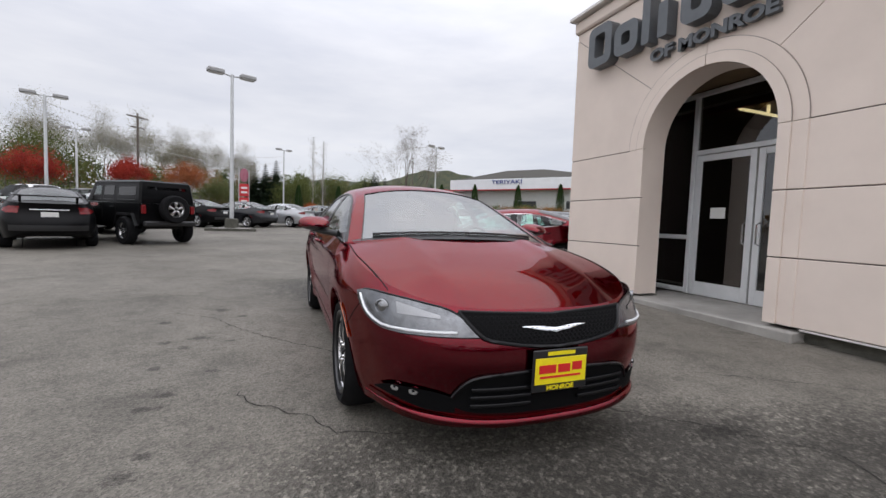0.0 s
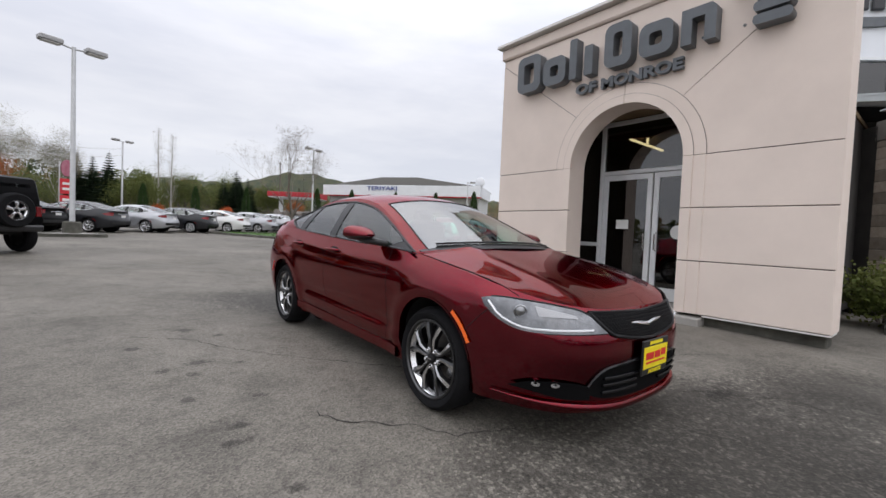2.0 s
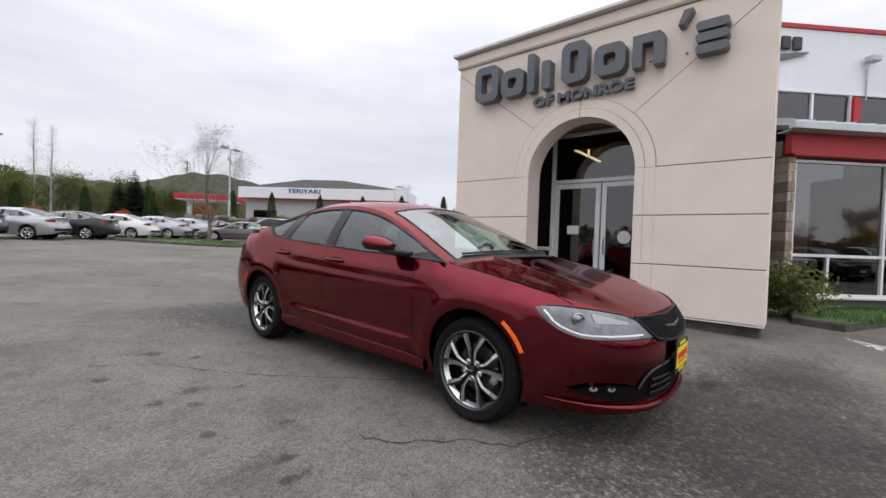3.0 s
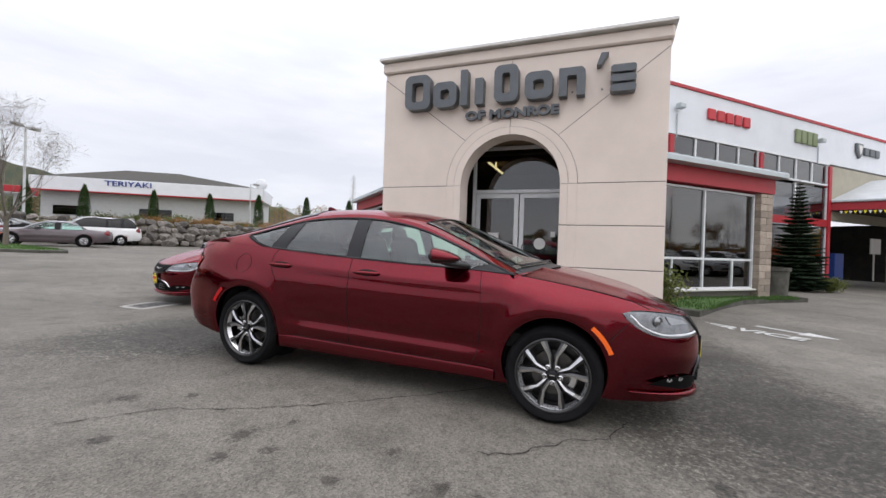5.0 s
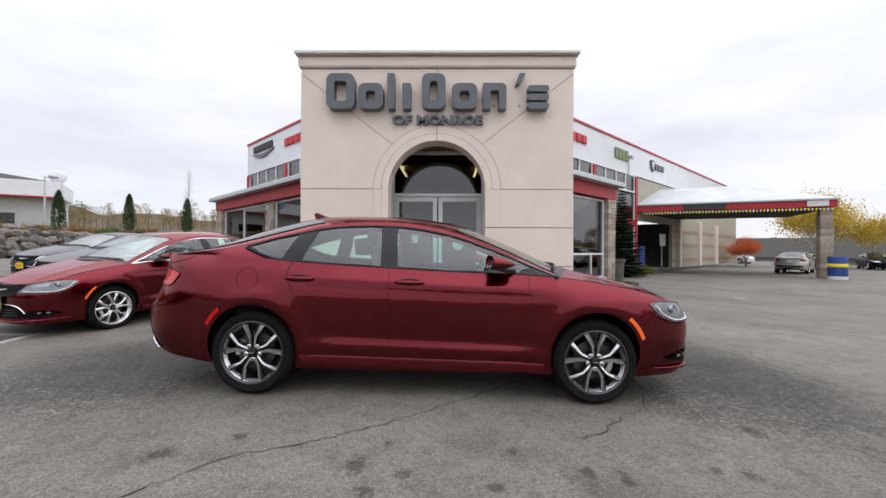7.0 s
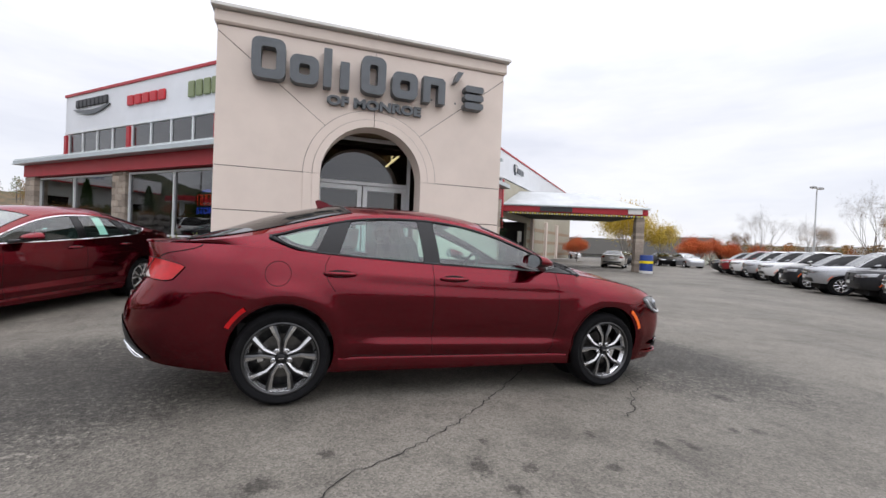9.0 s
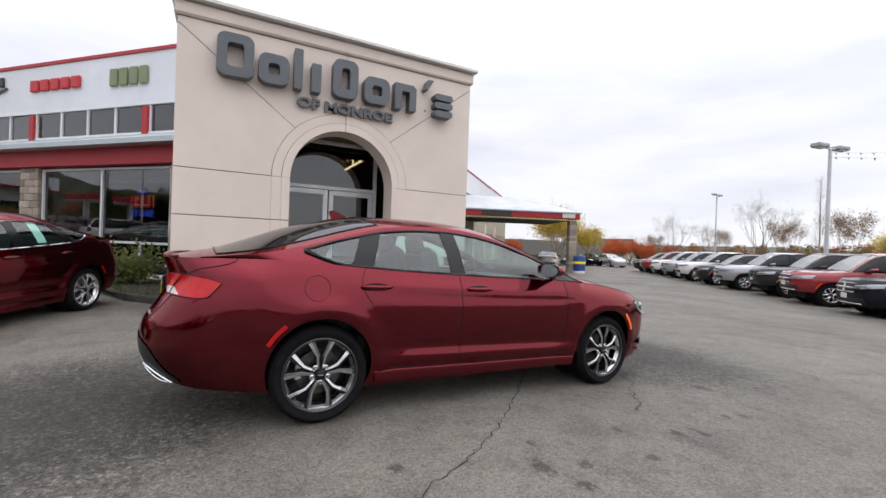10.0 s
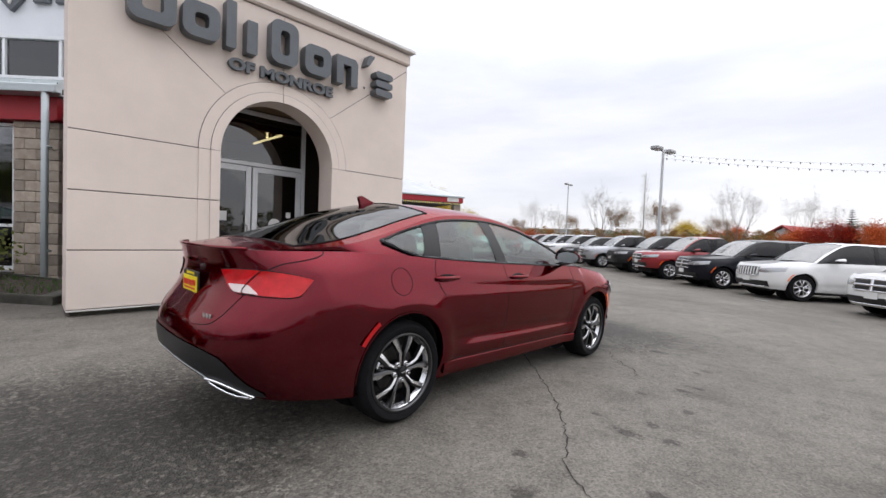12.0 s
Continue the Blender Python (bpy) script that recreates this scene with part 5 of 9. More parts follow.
def bar_on(mb, fn, pts, half, lift, mi=0):
    """A narrow raised strip along (u, v) points of the skin."""
    ps = []
    for u, v in pts:
        p = Vector(fn(u, v))
        ps.append(p)
    rows = [[], []]
    for i, p in enumerate(ps):
        t = (ps[min(i + 1, len(ps) - 1)] - ps[max(i - 1, 0)]).normalized()
        out = Vector((0.15 * (p.x + 1.45), p.y, 0.25)).normalized()
        n = (out - t * out.dot(t)).normalized()
        s = t.cross(n)
        rows[0].append(p - s * half + n * lift)
        rows[1].append(p + s * half + n * lift)
    mb.grid(rows, mi)
    return mb


def build_car(name, s, paint, m, label, category="car", group="", fine=False, style="pair", glass=None, trim=None, extra=None):
    """A whole car: skin, glass, lamps, wheels, cabin."""
    car = thing(name, label, category, m, group)
    B = Body(s)
    gl = glass or CAR_GLASS
    nx, nz = (120, 26) if fine else (56, 12)
    wb, xf, xr = s["wb"], s["xf"], s["xr"]
    # --- sides, wrapped round nose and tail ---
    sk = Mesh()
    us = []
    nf_, nr_ = nx // 5, nx // 5
    for i in range(nf_):
        us.append(("f", math.pi / 2 * i / nf_))
    for x in lin(s["cf"], s["cr"], nx - nf_ - nr_):
        us.append(("s", x))
    for i in range(1, nr_ + 1):
        us.append(("r", math.pi / 2 * (1 - i / nr_)))
    grid = []
    for kind, a in us:
        row = []
        for j in range(nz + 1):
            v = j / nz
            if kind == "s":
                x = a
                z = interp(s["floor"], x) + (B.belt(x) - interp(s["floor"], x)) * v
                y = B.width(x, z)
            else:
                front = kind == "f"
                c, n = (s["cf"], s["nf"]) if front else (s["cr"], s["nr"])
                xg = xf if front else xr
                for _ in range(14):
                    xg = c + (interp(s["nose"] if front else s["tail"], B.belt(xg)) - c) * max(0.0, math.cos(a)) ** (2 / n)
                z = interp(s["floor"], xg) + (B.belt(xg) - interp(s["floor"], xg)) * v
                e = interp(s["nose"] if front else s["tail"], z)
                x = c + (e - c) * max(0.0, math.cos(a)) ** (2 / n)
                y = B.width(x, z) * math.sin(a) ** (2 / n)
            row.append([x, y, z])
        grid.append(row)
    R = s["arch"]
    gone = set()
    for xa in (0.0, -wb):
        za = s["tyre"] + 0.015
        inside = [[math.hypot(p[0] - xa, p[2] - za) < R for p in row] for row in grid]
        for i in range(len(grid) - 1):
            for j in range(nz):
                if inside[i][j] and inside[i + 1][j] and inside[i][j + 1] and inside[i + 1][j + 1]:
                    gone.add((i, j))
        moved = set()
        for i in range(len(grid) - 1):
            for j in range(nz):
                if (i, j) not in gone:
                    for a, b in ((i, j), (i + 1, j), (i, j + 1), (i + 1, j + 1)):
                        if inside[a][b] and (a, b) not in moved:
                            moved.add((a, b))
                            p = grid[a][b]
                            d = Vector((p[0] - xa, 0, p[2] - za))
                            d = d.normalized() * R if d.length > 1e-4 else Vector((0, 0, R))
                            nxp, nzp = xa + d.x, za + d.z
                            p[0], p[2] = nxp, max(nzp, p[2] if b == 0 else nzp)
                            p[1] = B.side(p[0], p[2])
    sk.grid(grid, 0, lambda i, j: (i, j) not in gone)
    mirror(sk)
    body = sk.obj("body", paint, car, "", 40)
    # --- rolled arch lips and dark wheel wells ---
    for xa in (0.0, -wb):
        za = s["tyre"] + 0.015
        for sd in (1, -1):
            ar, we = Mesh(), Mesh()
            rows = [[], [], []]
            wr = [[], []]
            for i in range(25):
                g = radians(-28 + 236 * i / 24)
                px, pz = xa + R * math.cos(g), za + R * math.sin(g)
                pz = max(pz, interp(s["floor"], px))
                y = B.side(px, pz)
                rows[0].append((px, sd * (y + 0.004), pz))
                rows[1].append((xa + (px - xa) * 0.975, sd * (y + 0.003), za + (pz - za) * 0.975))
                rows[2].append((xa + (px - xa) * 0.965, sd * (y - 0.05), za + (pz - za) * 0.965))
                wr[0].append((xa + (px - xa) * 1.0, sd * (y - 0.03), za + (pz - za) * 1.0))
                wr[1].append((xa + (px - xa) * 1.0, sd * 0.45, za + (pz - za) * 1.0))
            ar.grid(rows)
            we.grid(wr)
            we.add([(xa + R * 1.05 * math.cos(2 * math.pi * k / 24), sd * 0.50, za + R * 1.05 * math.sin(2 * math.pi * k / 24)) for k in range(24)], [tuple(range(24))])
            ar.obj("arch_lip", paint, body, "", 40)
            we.obj("wheel_well", UNDER, body)
    un = Mesh()
    un.prism([(0.62, 0.24), (-wb + -0.75, 0.28), (-wb - 0.75, 0.5), (0.62, 0.5)], -0.66, 0.66, "xz")
    un.prism([(-0.45, 0.21), (-wb + 0.45, 0.22), (-wb + 0.45, 0.46), (-0.45, 0.46)], -s["half"] + 0.1, s["half"] - 0.1, "xz")
    un.obj("underbody", UNDER, body)
    # --- hood, roof, deck ---
    hs = stations(s["hood"], 8 if fine else 4)
    qs = lin(0, 1, 18 if fine else 9)
    ho = Mesh()
    ho.grid(cap_rows(B, hs, qs, True))
    mirror(ho)
    ho.obj("hood", paint, car, "", 40)
    tops = stations(s["top"], 5 if fine else 3)
    per = 5 if fine else 3
    k_head, k_rear, k_end = (k * per for k in s["header"])
    qw, qb = s["glass_q"]
    rows = []
    for xe, xc, zc in tops:
        yr, zr = B.rail(xe)
        rows.append([B.cross(xe, xc, zc, q, (yr, max(zr, B.belt(xe)))) for q in qs])
    ro, ws, rw = Mesh(), Mesh(), Mesh()
    def is_glass(i, j):
        q = (qs[j] + qs[j + 1]) / 2
        return (i < k_head and q < qw) or (k_rear <= i < k_end and q < qb)
    ro.grid(rows, 0, lambda i, j: not is_glass(i, j))
    ws.grid(rows, 0, lambda i, j: is_glass(i, j) and i < k_head)
    rw.grid(rows, 0, lambda i, j: is_glass(i, j) and i >= k_rear)
    for mb in (ro, ws, rw):
        mirror(mb)
    ro.obj("roof", paint, car, "", 40)
    ws.obj("windscreen", SCREEN_GLASS, car, "", 60)
    rw.obj("rear_window", DARK_GLASS if fine else gl, car, "", 60)
    # black frit round the screens
    for lo_, hi_, qq in ((0, k_head, qw), (k_rear, k_end, qb)):
        fb = Mesh()
        j = max(k for k in range(len(qs)) if qs[k] <= qq + 1e-6)
        line = [Vector(rows[i][j]) + Vector((0, 0.0, 0.003)) for i in range(lo_, hi_ + 1)]
        for sd in (1, -1):
            fb.tube([(p.x, sd * p.y, p.z) for p in line], 0.0045, 6)
        for i in (lo_, hi_):
            fb.tube([(rows[i][k][0], sd * rows[i][k][1], rows[i][k][2] + 0.002) for sd in (1, -1) for k in (range(j, -1, -1) if sd > 0 else range(1, j + 1))], 0.005, 6)
        fb.obj("screen_seal", GLOSS_BLACK, body, "", 60)
    ds = stations(s["deck"], 4)
    de = Mesh()
    de.grid(cap_rows(B, ds[::-1], qs, False))
    mirror(de)
    de.obj("boot_lid", paint, car, "", 50)
    # --- side glass, pillars, window surround ---
    x0, x1 = -s["glass"][0], -s["glass"][1]
    vs = lin(0, 1, 8)
    xs = lin(x0, x1, 40 if fine else 16)
    taper = s.get("taper")

    def vtop(x):
        """How far up the window reaches: it runs out to a point behind the rear door."""
        rail = s.get("rail", 1.0)
        if not taper or x > taper[0]:
            return rail
        return min(rail, max(taper[2], 1 - (1 - taper[2]) * ((taper[0] - x) / (taper[0] - taper[1])) ** 1.5))

    def vbot(x):
        """Where the window starts: its sill curves up to meet the roof line behind the rear door."""
        return 0.62 * max(0.0, (x1 + 0.30 - x) / 0.30) ** 2.2 if taper else 0.0

    for sd in (1, -1):
        g = Mesh()
        g.grid([[(p.x, sd * p.y, p.z) for p in (B.glass(x, vbot(x) + v * (vtop(x) - vbot(x))) for v in vs)] for x in xs])
        g.obj("side_window", gl, car, "", 50)
        # painted corner behind the quarter glass
        xb = min(k for k, _ in s["rail_z"])
        cpil = Mesh()
        cpil.grid([[(p.x, sd * p.y, p.z) for p in (B.glass(x, v) for v in vs)] for x in lin(x1, xb, 10)])
        if taper:
            cpil.grid([[(p.x, sd * p.y, p.z) for p in (B.glass(x, vtop(x) + (1 - vtop(x)) * v) for v in vs)] for x in lin(x0, x1, 40)])
            cpil.grid([[(p.x, sd * p.y, p.z) for p in (B.glass(x, vbot(x) * v) for v in lin(0, 1, 4))] for x in lin(x1 + 0.30, x1, 10)])
        cpil.obj("rear_pillar", paint, body, "", 50)
        for xb_, xt_, hw in s["pillars"]:
            pl = Mesh()
            pl.grid([[(p.x, sd * (p.y + 0.006), p.z) for p in (B.glass(xb_ + (xt_ - xb_) * v + dx, v * vtop(xt_)) for v in vs)] for dx in (hw, 0.0, -hw)])
            pl.obj("window_pillar", GLOSS_BLACK, car, "gloss black window pillar", 50)
        su = Mesh()
        low = [B.glass(x, vbot(x)) for x in xs]
        upl = [B.glass(x, vtop(x)) for x in xs]
        su.tube([(p.x, sd * (p.y + 0.006), p.z + 0.004) for p in low], 0.011, 6)
        su.tube([(p.x, sd * (p.y + 0.004), p.z - 0.004) for p in upl], 0.012, 6)
        su.tube([(p.x, sd * (p.y + 0.005), p.z) for p in (B.glass(x1, vbot(x1) + v * (vtop(x1) - vbot(x1))) for v in vs)], 0.012, 6)
        if taper and not trim:
            rows = [[], []]
            for k in range(13):
                x = x1 + 0.20 * k / 12
                a, b = vbot(x), vtop(x)
                for row, v in zip(rows, (a, a + (b - a) * (0.10 + 0.90 * (1 - k / 12) ** 3.0))):
                    q = B.glass(x, v)
                    row.append((q.x, sd * (q.y + 0.004), q.z))
            su.grid(rows)
        su.obj("window_surround", trim or GLOSS_BLACK, car, "", 60)
    # --- cabin ---
    if s["seat"]:
        ca = Mesh()
        ca.box((-1.6, 0, 0.48), (2.9, 1.5, 0.1))
        ca.box((-0.55, 0, 0.84), (0.5, 1.42, 0.24), 0.06)
        ca.box((-3.0, 0, 0.80), (0.9, 1.3, 0.5), 0.04)
        ca.obj("cabin_trim", SEAT, car, "dark dashboard and cabin floor")
        for sd in (1, -1):
            se = Mesh()
            yc = sd * 0.37
            se.box((-1.42, yc, 0.62), (0.5, 0.5, 0.2), 0.06)
            se.box((-1.74, yc, 0.92), (0.16, 0.48, 0.62), 0.06, 0, Matrix.Rotation(radians(-14), 4, "Y"))
            se.box((-1.86, yc, 1.24), (0.10, 0.26, 0.18), 0.04, 0, Matrix.Rotation(radians(-14), 4, "Y"))
            se.obj("front_seat", SEAT, car)
        se = Mesh()
        se.box((-2.42, 0, 0.62), (0.5, 1.3, 0.2), 0.06)
        se.box((-2.75, 0, 0.88), (0.16, 1.3, 0.52), 0.06, 0, Matrix.Rotation(radians(-20), 4, "Y"))
        for y in (-0.4, 0.4):
            se.box((-2.86, y, 1.17), (0.09, 0.24, 0.13), 0.04)
        se.obj("rear_seat", SEAT, car)
        stw = Mesh()
        stw.tube([(-0.86 + 0.07 * math.sin(g) * 1.0, 0.37 + 0.18 * math.cos(g), 0.92 + 0.17 * math.sin(g)) for g in [2 * math.pi * k / 20 for k in range(20)]], 0.016, 6, 0, True)
        stw.obj("steering_wheel", BLACK_PLASTIC, car, "", 60)
    # --- wheels ---
    for xa in (0.0, -wb):
        for sd in (1, -1):
            wheel_parts(car, s, (xa, sd * s["track"], s["tyre"]), sd, style, fine)
    # --- mirrors: a wedge-shaped cap over a black lower shell, on a foot at the window's front corner ---
    xm = x0 - s.get("mirror", 0.555)
    for sd in (1, -1):
        p = B.glass(xm, 0.03)
        cap, low = Mesh(), Mesh()
        top_rows, low_rows = [], []
        for u in lin(0, 1, 8):
            a = 0.118 * (1 - 0.72 * u ** 2.4)
            b = 0.058 * (1 - 0.80 * u ** 2.0)
            c = Vector((p.x - 0.01 + 0.19 * u, sd * (p.y + 0.165 - 0.02 * u), p.z + 0.082 - 0.012 * u))
            ring = []
            for k in range(25):
                g = radians(-18 + 216 * k / 24)
                cs, sn = math.cos(g), math.sin(g)
                ring.append(c + Vector((0.02 * cs * sd * (1 - u), a * math.copysign(abs(cs) ** 0.75, cs), b * math.copysign(abs(sn) ** 0.85, sn))))
            top_rows.append(ring)
            low_rows.append([c + Vector((0, a * 0.97 * math.cos(radians(g)), (b * 0.92 if u < 0.97 else b) * math.sin(radians(g)))) for g in lin(-200, 20, 14)])
        cap.grid(top_rows)
        cap.add(top_rows[-1], [tuple(range(25))])
        mo = cap.obj("mirror", paint, car, "", 60)
        low.grid(low_rows)
        low.obj("mirror_shell", BLACK_PLASTIC, mo, "black lower mirror shell", 60)
        gl_ = Mesh()
        c = Vector((p.x - 0.006, sd * (p.y + 0.165), p.z + 0.082))
        gl_.add([c + Vector((0, 0.112 * math.cos(2 * math.pi * k / 24), 0.053 * math.sin(2 * math.pi * k / 24))) for k in range(24)], [tuple(range(24))])
        gl_.obj("mirror_glass", CHROME, mo, "mirror glass")
        ft = Mesh()
        ft.tube([(p.x + 0.20, sd * (p.y + 0.0), p.z + 0.015), (p.x + 0.17, sd * (p.y + 0.05), p.z + 0.022), (p.x + 0.10, sd * (p.y + 0.12), p.z + 0.030), (p.x + 0.05, sd * (p.y + 0.17), p.z + 0.040)], [0.026, 0.024, 0.022, 0.018], 8)
        ft.obj("mirror_foot", BLACK_PLASTIC, mo, "", 50)
        if fine:
            sl = Mesh()
            sl.grid([[(q.x, sd * (q.y + 0.005), q.z) for q in (B.glass(x0 - 0.04 - (0.30 - 0.17 * v) * k / 6, v * vtop(x0 - 0.3)) for v in vs)] for k in range(7)])
            sl.obj("sail_panel", GLOSS_BLACK, car, "black corner panel behind the mirror", 50)
    # --- lamps, common to all ---
    lamps(car, s, B, fine, paint)
    if extra:
        extra(car, s, B, paint)
    rise, pitch = s.get("lift", (0.0, 0.0))
    if rise:
        up = Matrix.Translation((-wb, 0, rise)) @ Matrix.Rotation(-pitch, 4, "Y") @ Matrix.Translation((wb, 0, 0))
        for part_ in car.children:
            if not part_.name.startswith("wheel"):
                part_.matrix_basis = up @ part_.matrix_basis
    return car


def lamps(car, s, B, fine, paint):
    """Head and tail lamps laid into the skin."""
    zf = s.get("lamp_z", 0.70)
    zh = s.get("lamp_h", 0.085)
    zt, th = s.get("tail_z", 0.925), s.get("tail_h", 0.078)
    for sd in (1, -1):
        def hl(u, v, sd=sd):
            # u 0 at the outer rear tip, 1 at the inner end by the grille
            y = s["half"] * (0.955 - 0.56 * u)
            hi, lo = zf + zh * (1.0 - 0.95 * u), zf - zh * 0.25 - zh * 0.75 * min(1.0, u * 2.2) * (1 - 0.12 * u)
            z = lo + (hi - lo) * v
            return (B.end(y, z), sd * y, z)

        def swept(u, v, sd=sd):
            # tall and round outside, drawn out to a point beside the grille
            y = 0.884 - 0.482 * u
            hi = interp([(0.402, 0.629), (0.43, 0.666), (0.453, 0.690), (0.517, 0.731), (0.62, 0.757), (0.757, 0.779), (0.86, 0.783), (0.884, 0.770)], y)
            lo = interp([(0.402, 0.623), (0.669, 0.622), (0.780, 0.622), (0.815, 0.629), (0.845, 0.650), (0.868, 0.685), (0.884, 0.735)], y)
            z = lo + (hi - lo) * v
            return (B.end(y, z), sd * y, z)
        if fine:
            hl = swept
        le = Mesh()
        le.grid(overlay(hl, [t * t * (1.6 - 0.6 * t) if fine else t for t in lin(0, 1, 30 if fine else 18)], lin(0, 1, 6), 0.004))
        base = le.obj("headlight", LAMP_BOWL if fine else LAMP_FOG, car, "clear swept-back headlight", 50)
        if fine:
            tb = Mesh()
            run = [(0.872, 0.762), (0.868, 0.735), (0.862, 0.705), (0.850, 0.680), (0.830, 0.659), (0.805, 0.645), (0.77, 0.640), (0.70, 0.640), (0.63, 0.641), (0.56, 0.642), (0.50, 0.644)]
            tb.tube([Vector((B.end(y, z), sd * y, z)) + Vector((0.007, sd * 0.006, 0)) for y, z in run], 0.0065, 6)
            tb.obj("light_tube", LAMP_WHITE, base, "white light tube", 60)
            pr = Mesh()
            c = Vector((B.end(0.795, 0.728), sd * 0.795, 0.728))
            pr.lathe([(0.036, -0.01), (0.038, 0.012), (0.033, 0.016), (0.029, 0.009), (0.020, 0.015), (0.001, 0.019)], "x", 24)
            ang = Matrix.Translation(c + Vector((0.0, 0, -0.004))) @ Matrix.Rotation(radians(sd * 44), 4, "Z")
            pr.v = [tuple(ang @ Vector(p)) for p in pr.v]
            pr.obj("projector", LAMP_INNER, base, "round projector lamp", 50)
            bz = Mesh()
            bz.grid(overlay(lambda u, v: hl(0.30 + 0.36 * u, 0.52 + 0.06 * u + (0.34 - 0.22 * u) * v), lin(0, 1, 10), lin(0, 1, 3), 0.008))
            bz.obj("inner_reflector", LAMP_INNER, base, "", 50)
            ed = Mesh()
            pts = [hl(t, 1.0) for t in lin(0.05, 1, 24)]
            ed.tube([Vector(p) + Vector((0.003, 0, 0.003)) for p in pts], 0.0055, 6)
            pts = [hl(t, 0.0) for t in lin(0.3, 1, 18)]
            ed.tube([Vector(p) + Vector((0.002, 0, -0.002)) for p in pts], 0.003, 6)
            ed.obj("lamp_edge", GLOSS_BLACK, base, "", 60)
        def tl(u, v, sd=sd):
            # wraps from the flank (u 0) onto the tail (u 1)
            g = radians(s.get('tail_a', 66) - s.get('tail_w', 37) * u)
            z = zt - 0.012 - th * min(1, 0.25 + 2.0 * u) + 2 * th * v * (0.14 + 0.86 * min(1, u * 2.2) ** 0.8)
            n = s["nr"]
            e = interp(s["tail"], z)
            x = s["cr"] + (e - s["cr"]) * math.cos(g) ** (2 / n)
            return (x, sd * B.width(x, z) * math.sin(g) ** (2 / n), z)

        def wedge(u, v, sd=sd):
            # a long lamp, blunt on the flank and drawn to a point on the boot lid
            soft = 0.10 * max(0.0, 1 - u / 0.16) ** 2
            v2 = soft + (1 - 2 * soft) * v
            lo, hi = 0.829 + 0.006 * u * u, 0.934 + 0.10 * u * (1 - u) + 0.018 * u
            g0, g1 = 58.0 + 6.8 * v2, 28.4 - 12.0 * max(0.0, v2) ** 0.45
            g, z = radians(g0 + (g1 - g0) * u), lo + (hi - lo) * v2
            e = interp(s["tail"], z)
            x = s["cr"] + (e - s["cr"]) * math.cos(g) ** (2 / s["nr"])
            return (x, sd * B.width(x, z) * math.sin(g) ** (2 / s["nr"]), z)
        if fine:
            tl = wedge
        tm = Mesh()
        tm.grid(overlay(tl, lin(0, 1, 22), lin(0, 1, 8), 0.008))
        tlo = tm.obj("tail_light", TAIL_RED if fine else TAIL_DIM, car, "red wrap-round tail light", 50)
        if fine:
            cm = Mesh()
            cm.grid(overlay(lambda u, v: tl(0.56 + 0.41 * u, 0.04 + 0.34 * min(1.0, u / 0.30) * v), lin(0, 1, 12), lin(0, 1, 4), 0.011))
            cm.obj("reversing_lens", TAIL_CLEAR, tlo, "clear reversing lens", 50)
            sm = Mesh()
            pts = [tl(t, 0.0) for t in lin(0, 1, 16)] + [tl(1, t) for t in lin(0.15, 1, 6)] + [tl(1 - t, 1.0) for t in lin(0, 1, 16)]
            sm.tube([Vector(p) + Vector((-0.004, sd * 0.004, 0)) for p in pts], 0.0035, 6, 0, True)
            sm.tube([Vector(tl(0.50 + 0.36 * t, 1 - t)) + Vector((-0.010, sd * 0.008, 0)) for t in lin(0, 1, 10)], 0.003, 6)
            sm.obj("lamp_gasket", SEAM, tlo, "", 60)
        am = Mesh()
        za = s["tyre"] + 0.015
        def mk(u, v, xa=0.0, a0=22, a1=52, sd=sd):
            g = radians(a0 + (a1 - a0) * u)
            r = s["arch"] + 0.018 + 0.028 * v
            x, z = xa + r * math.cos(g), za + r * math.sin(g)
            return (x, sd * B.side(x, z), z)
        am.grid(overlay(mk, lin(0, 1, 8), lin(0, 1, 2), 0.006))
        am.obj("side_marker", AMBER, car, "amber side marker", 50)
        rm_ = Mesh()
        rm_.grid(overlay(lambda u, v: mk(u, v, -s["wb"], 128, 152), lin(0, 1, 8), lin(0, 1, 2), 0.006))
        rm_.obj("rear_marker", TAIL_RED if fine else TAIL_DIM, car, "", 50)


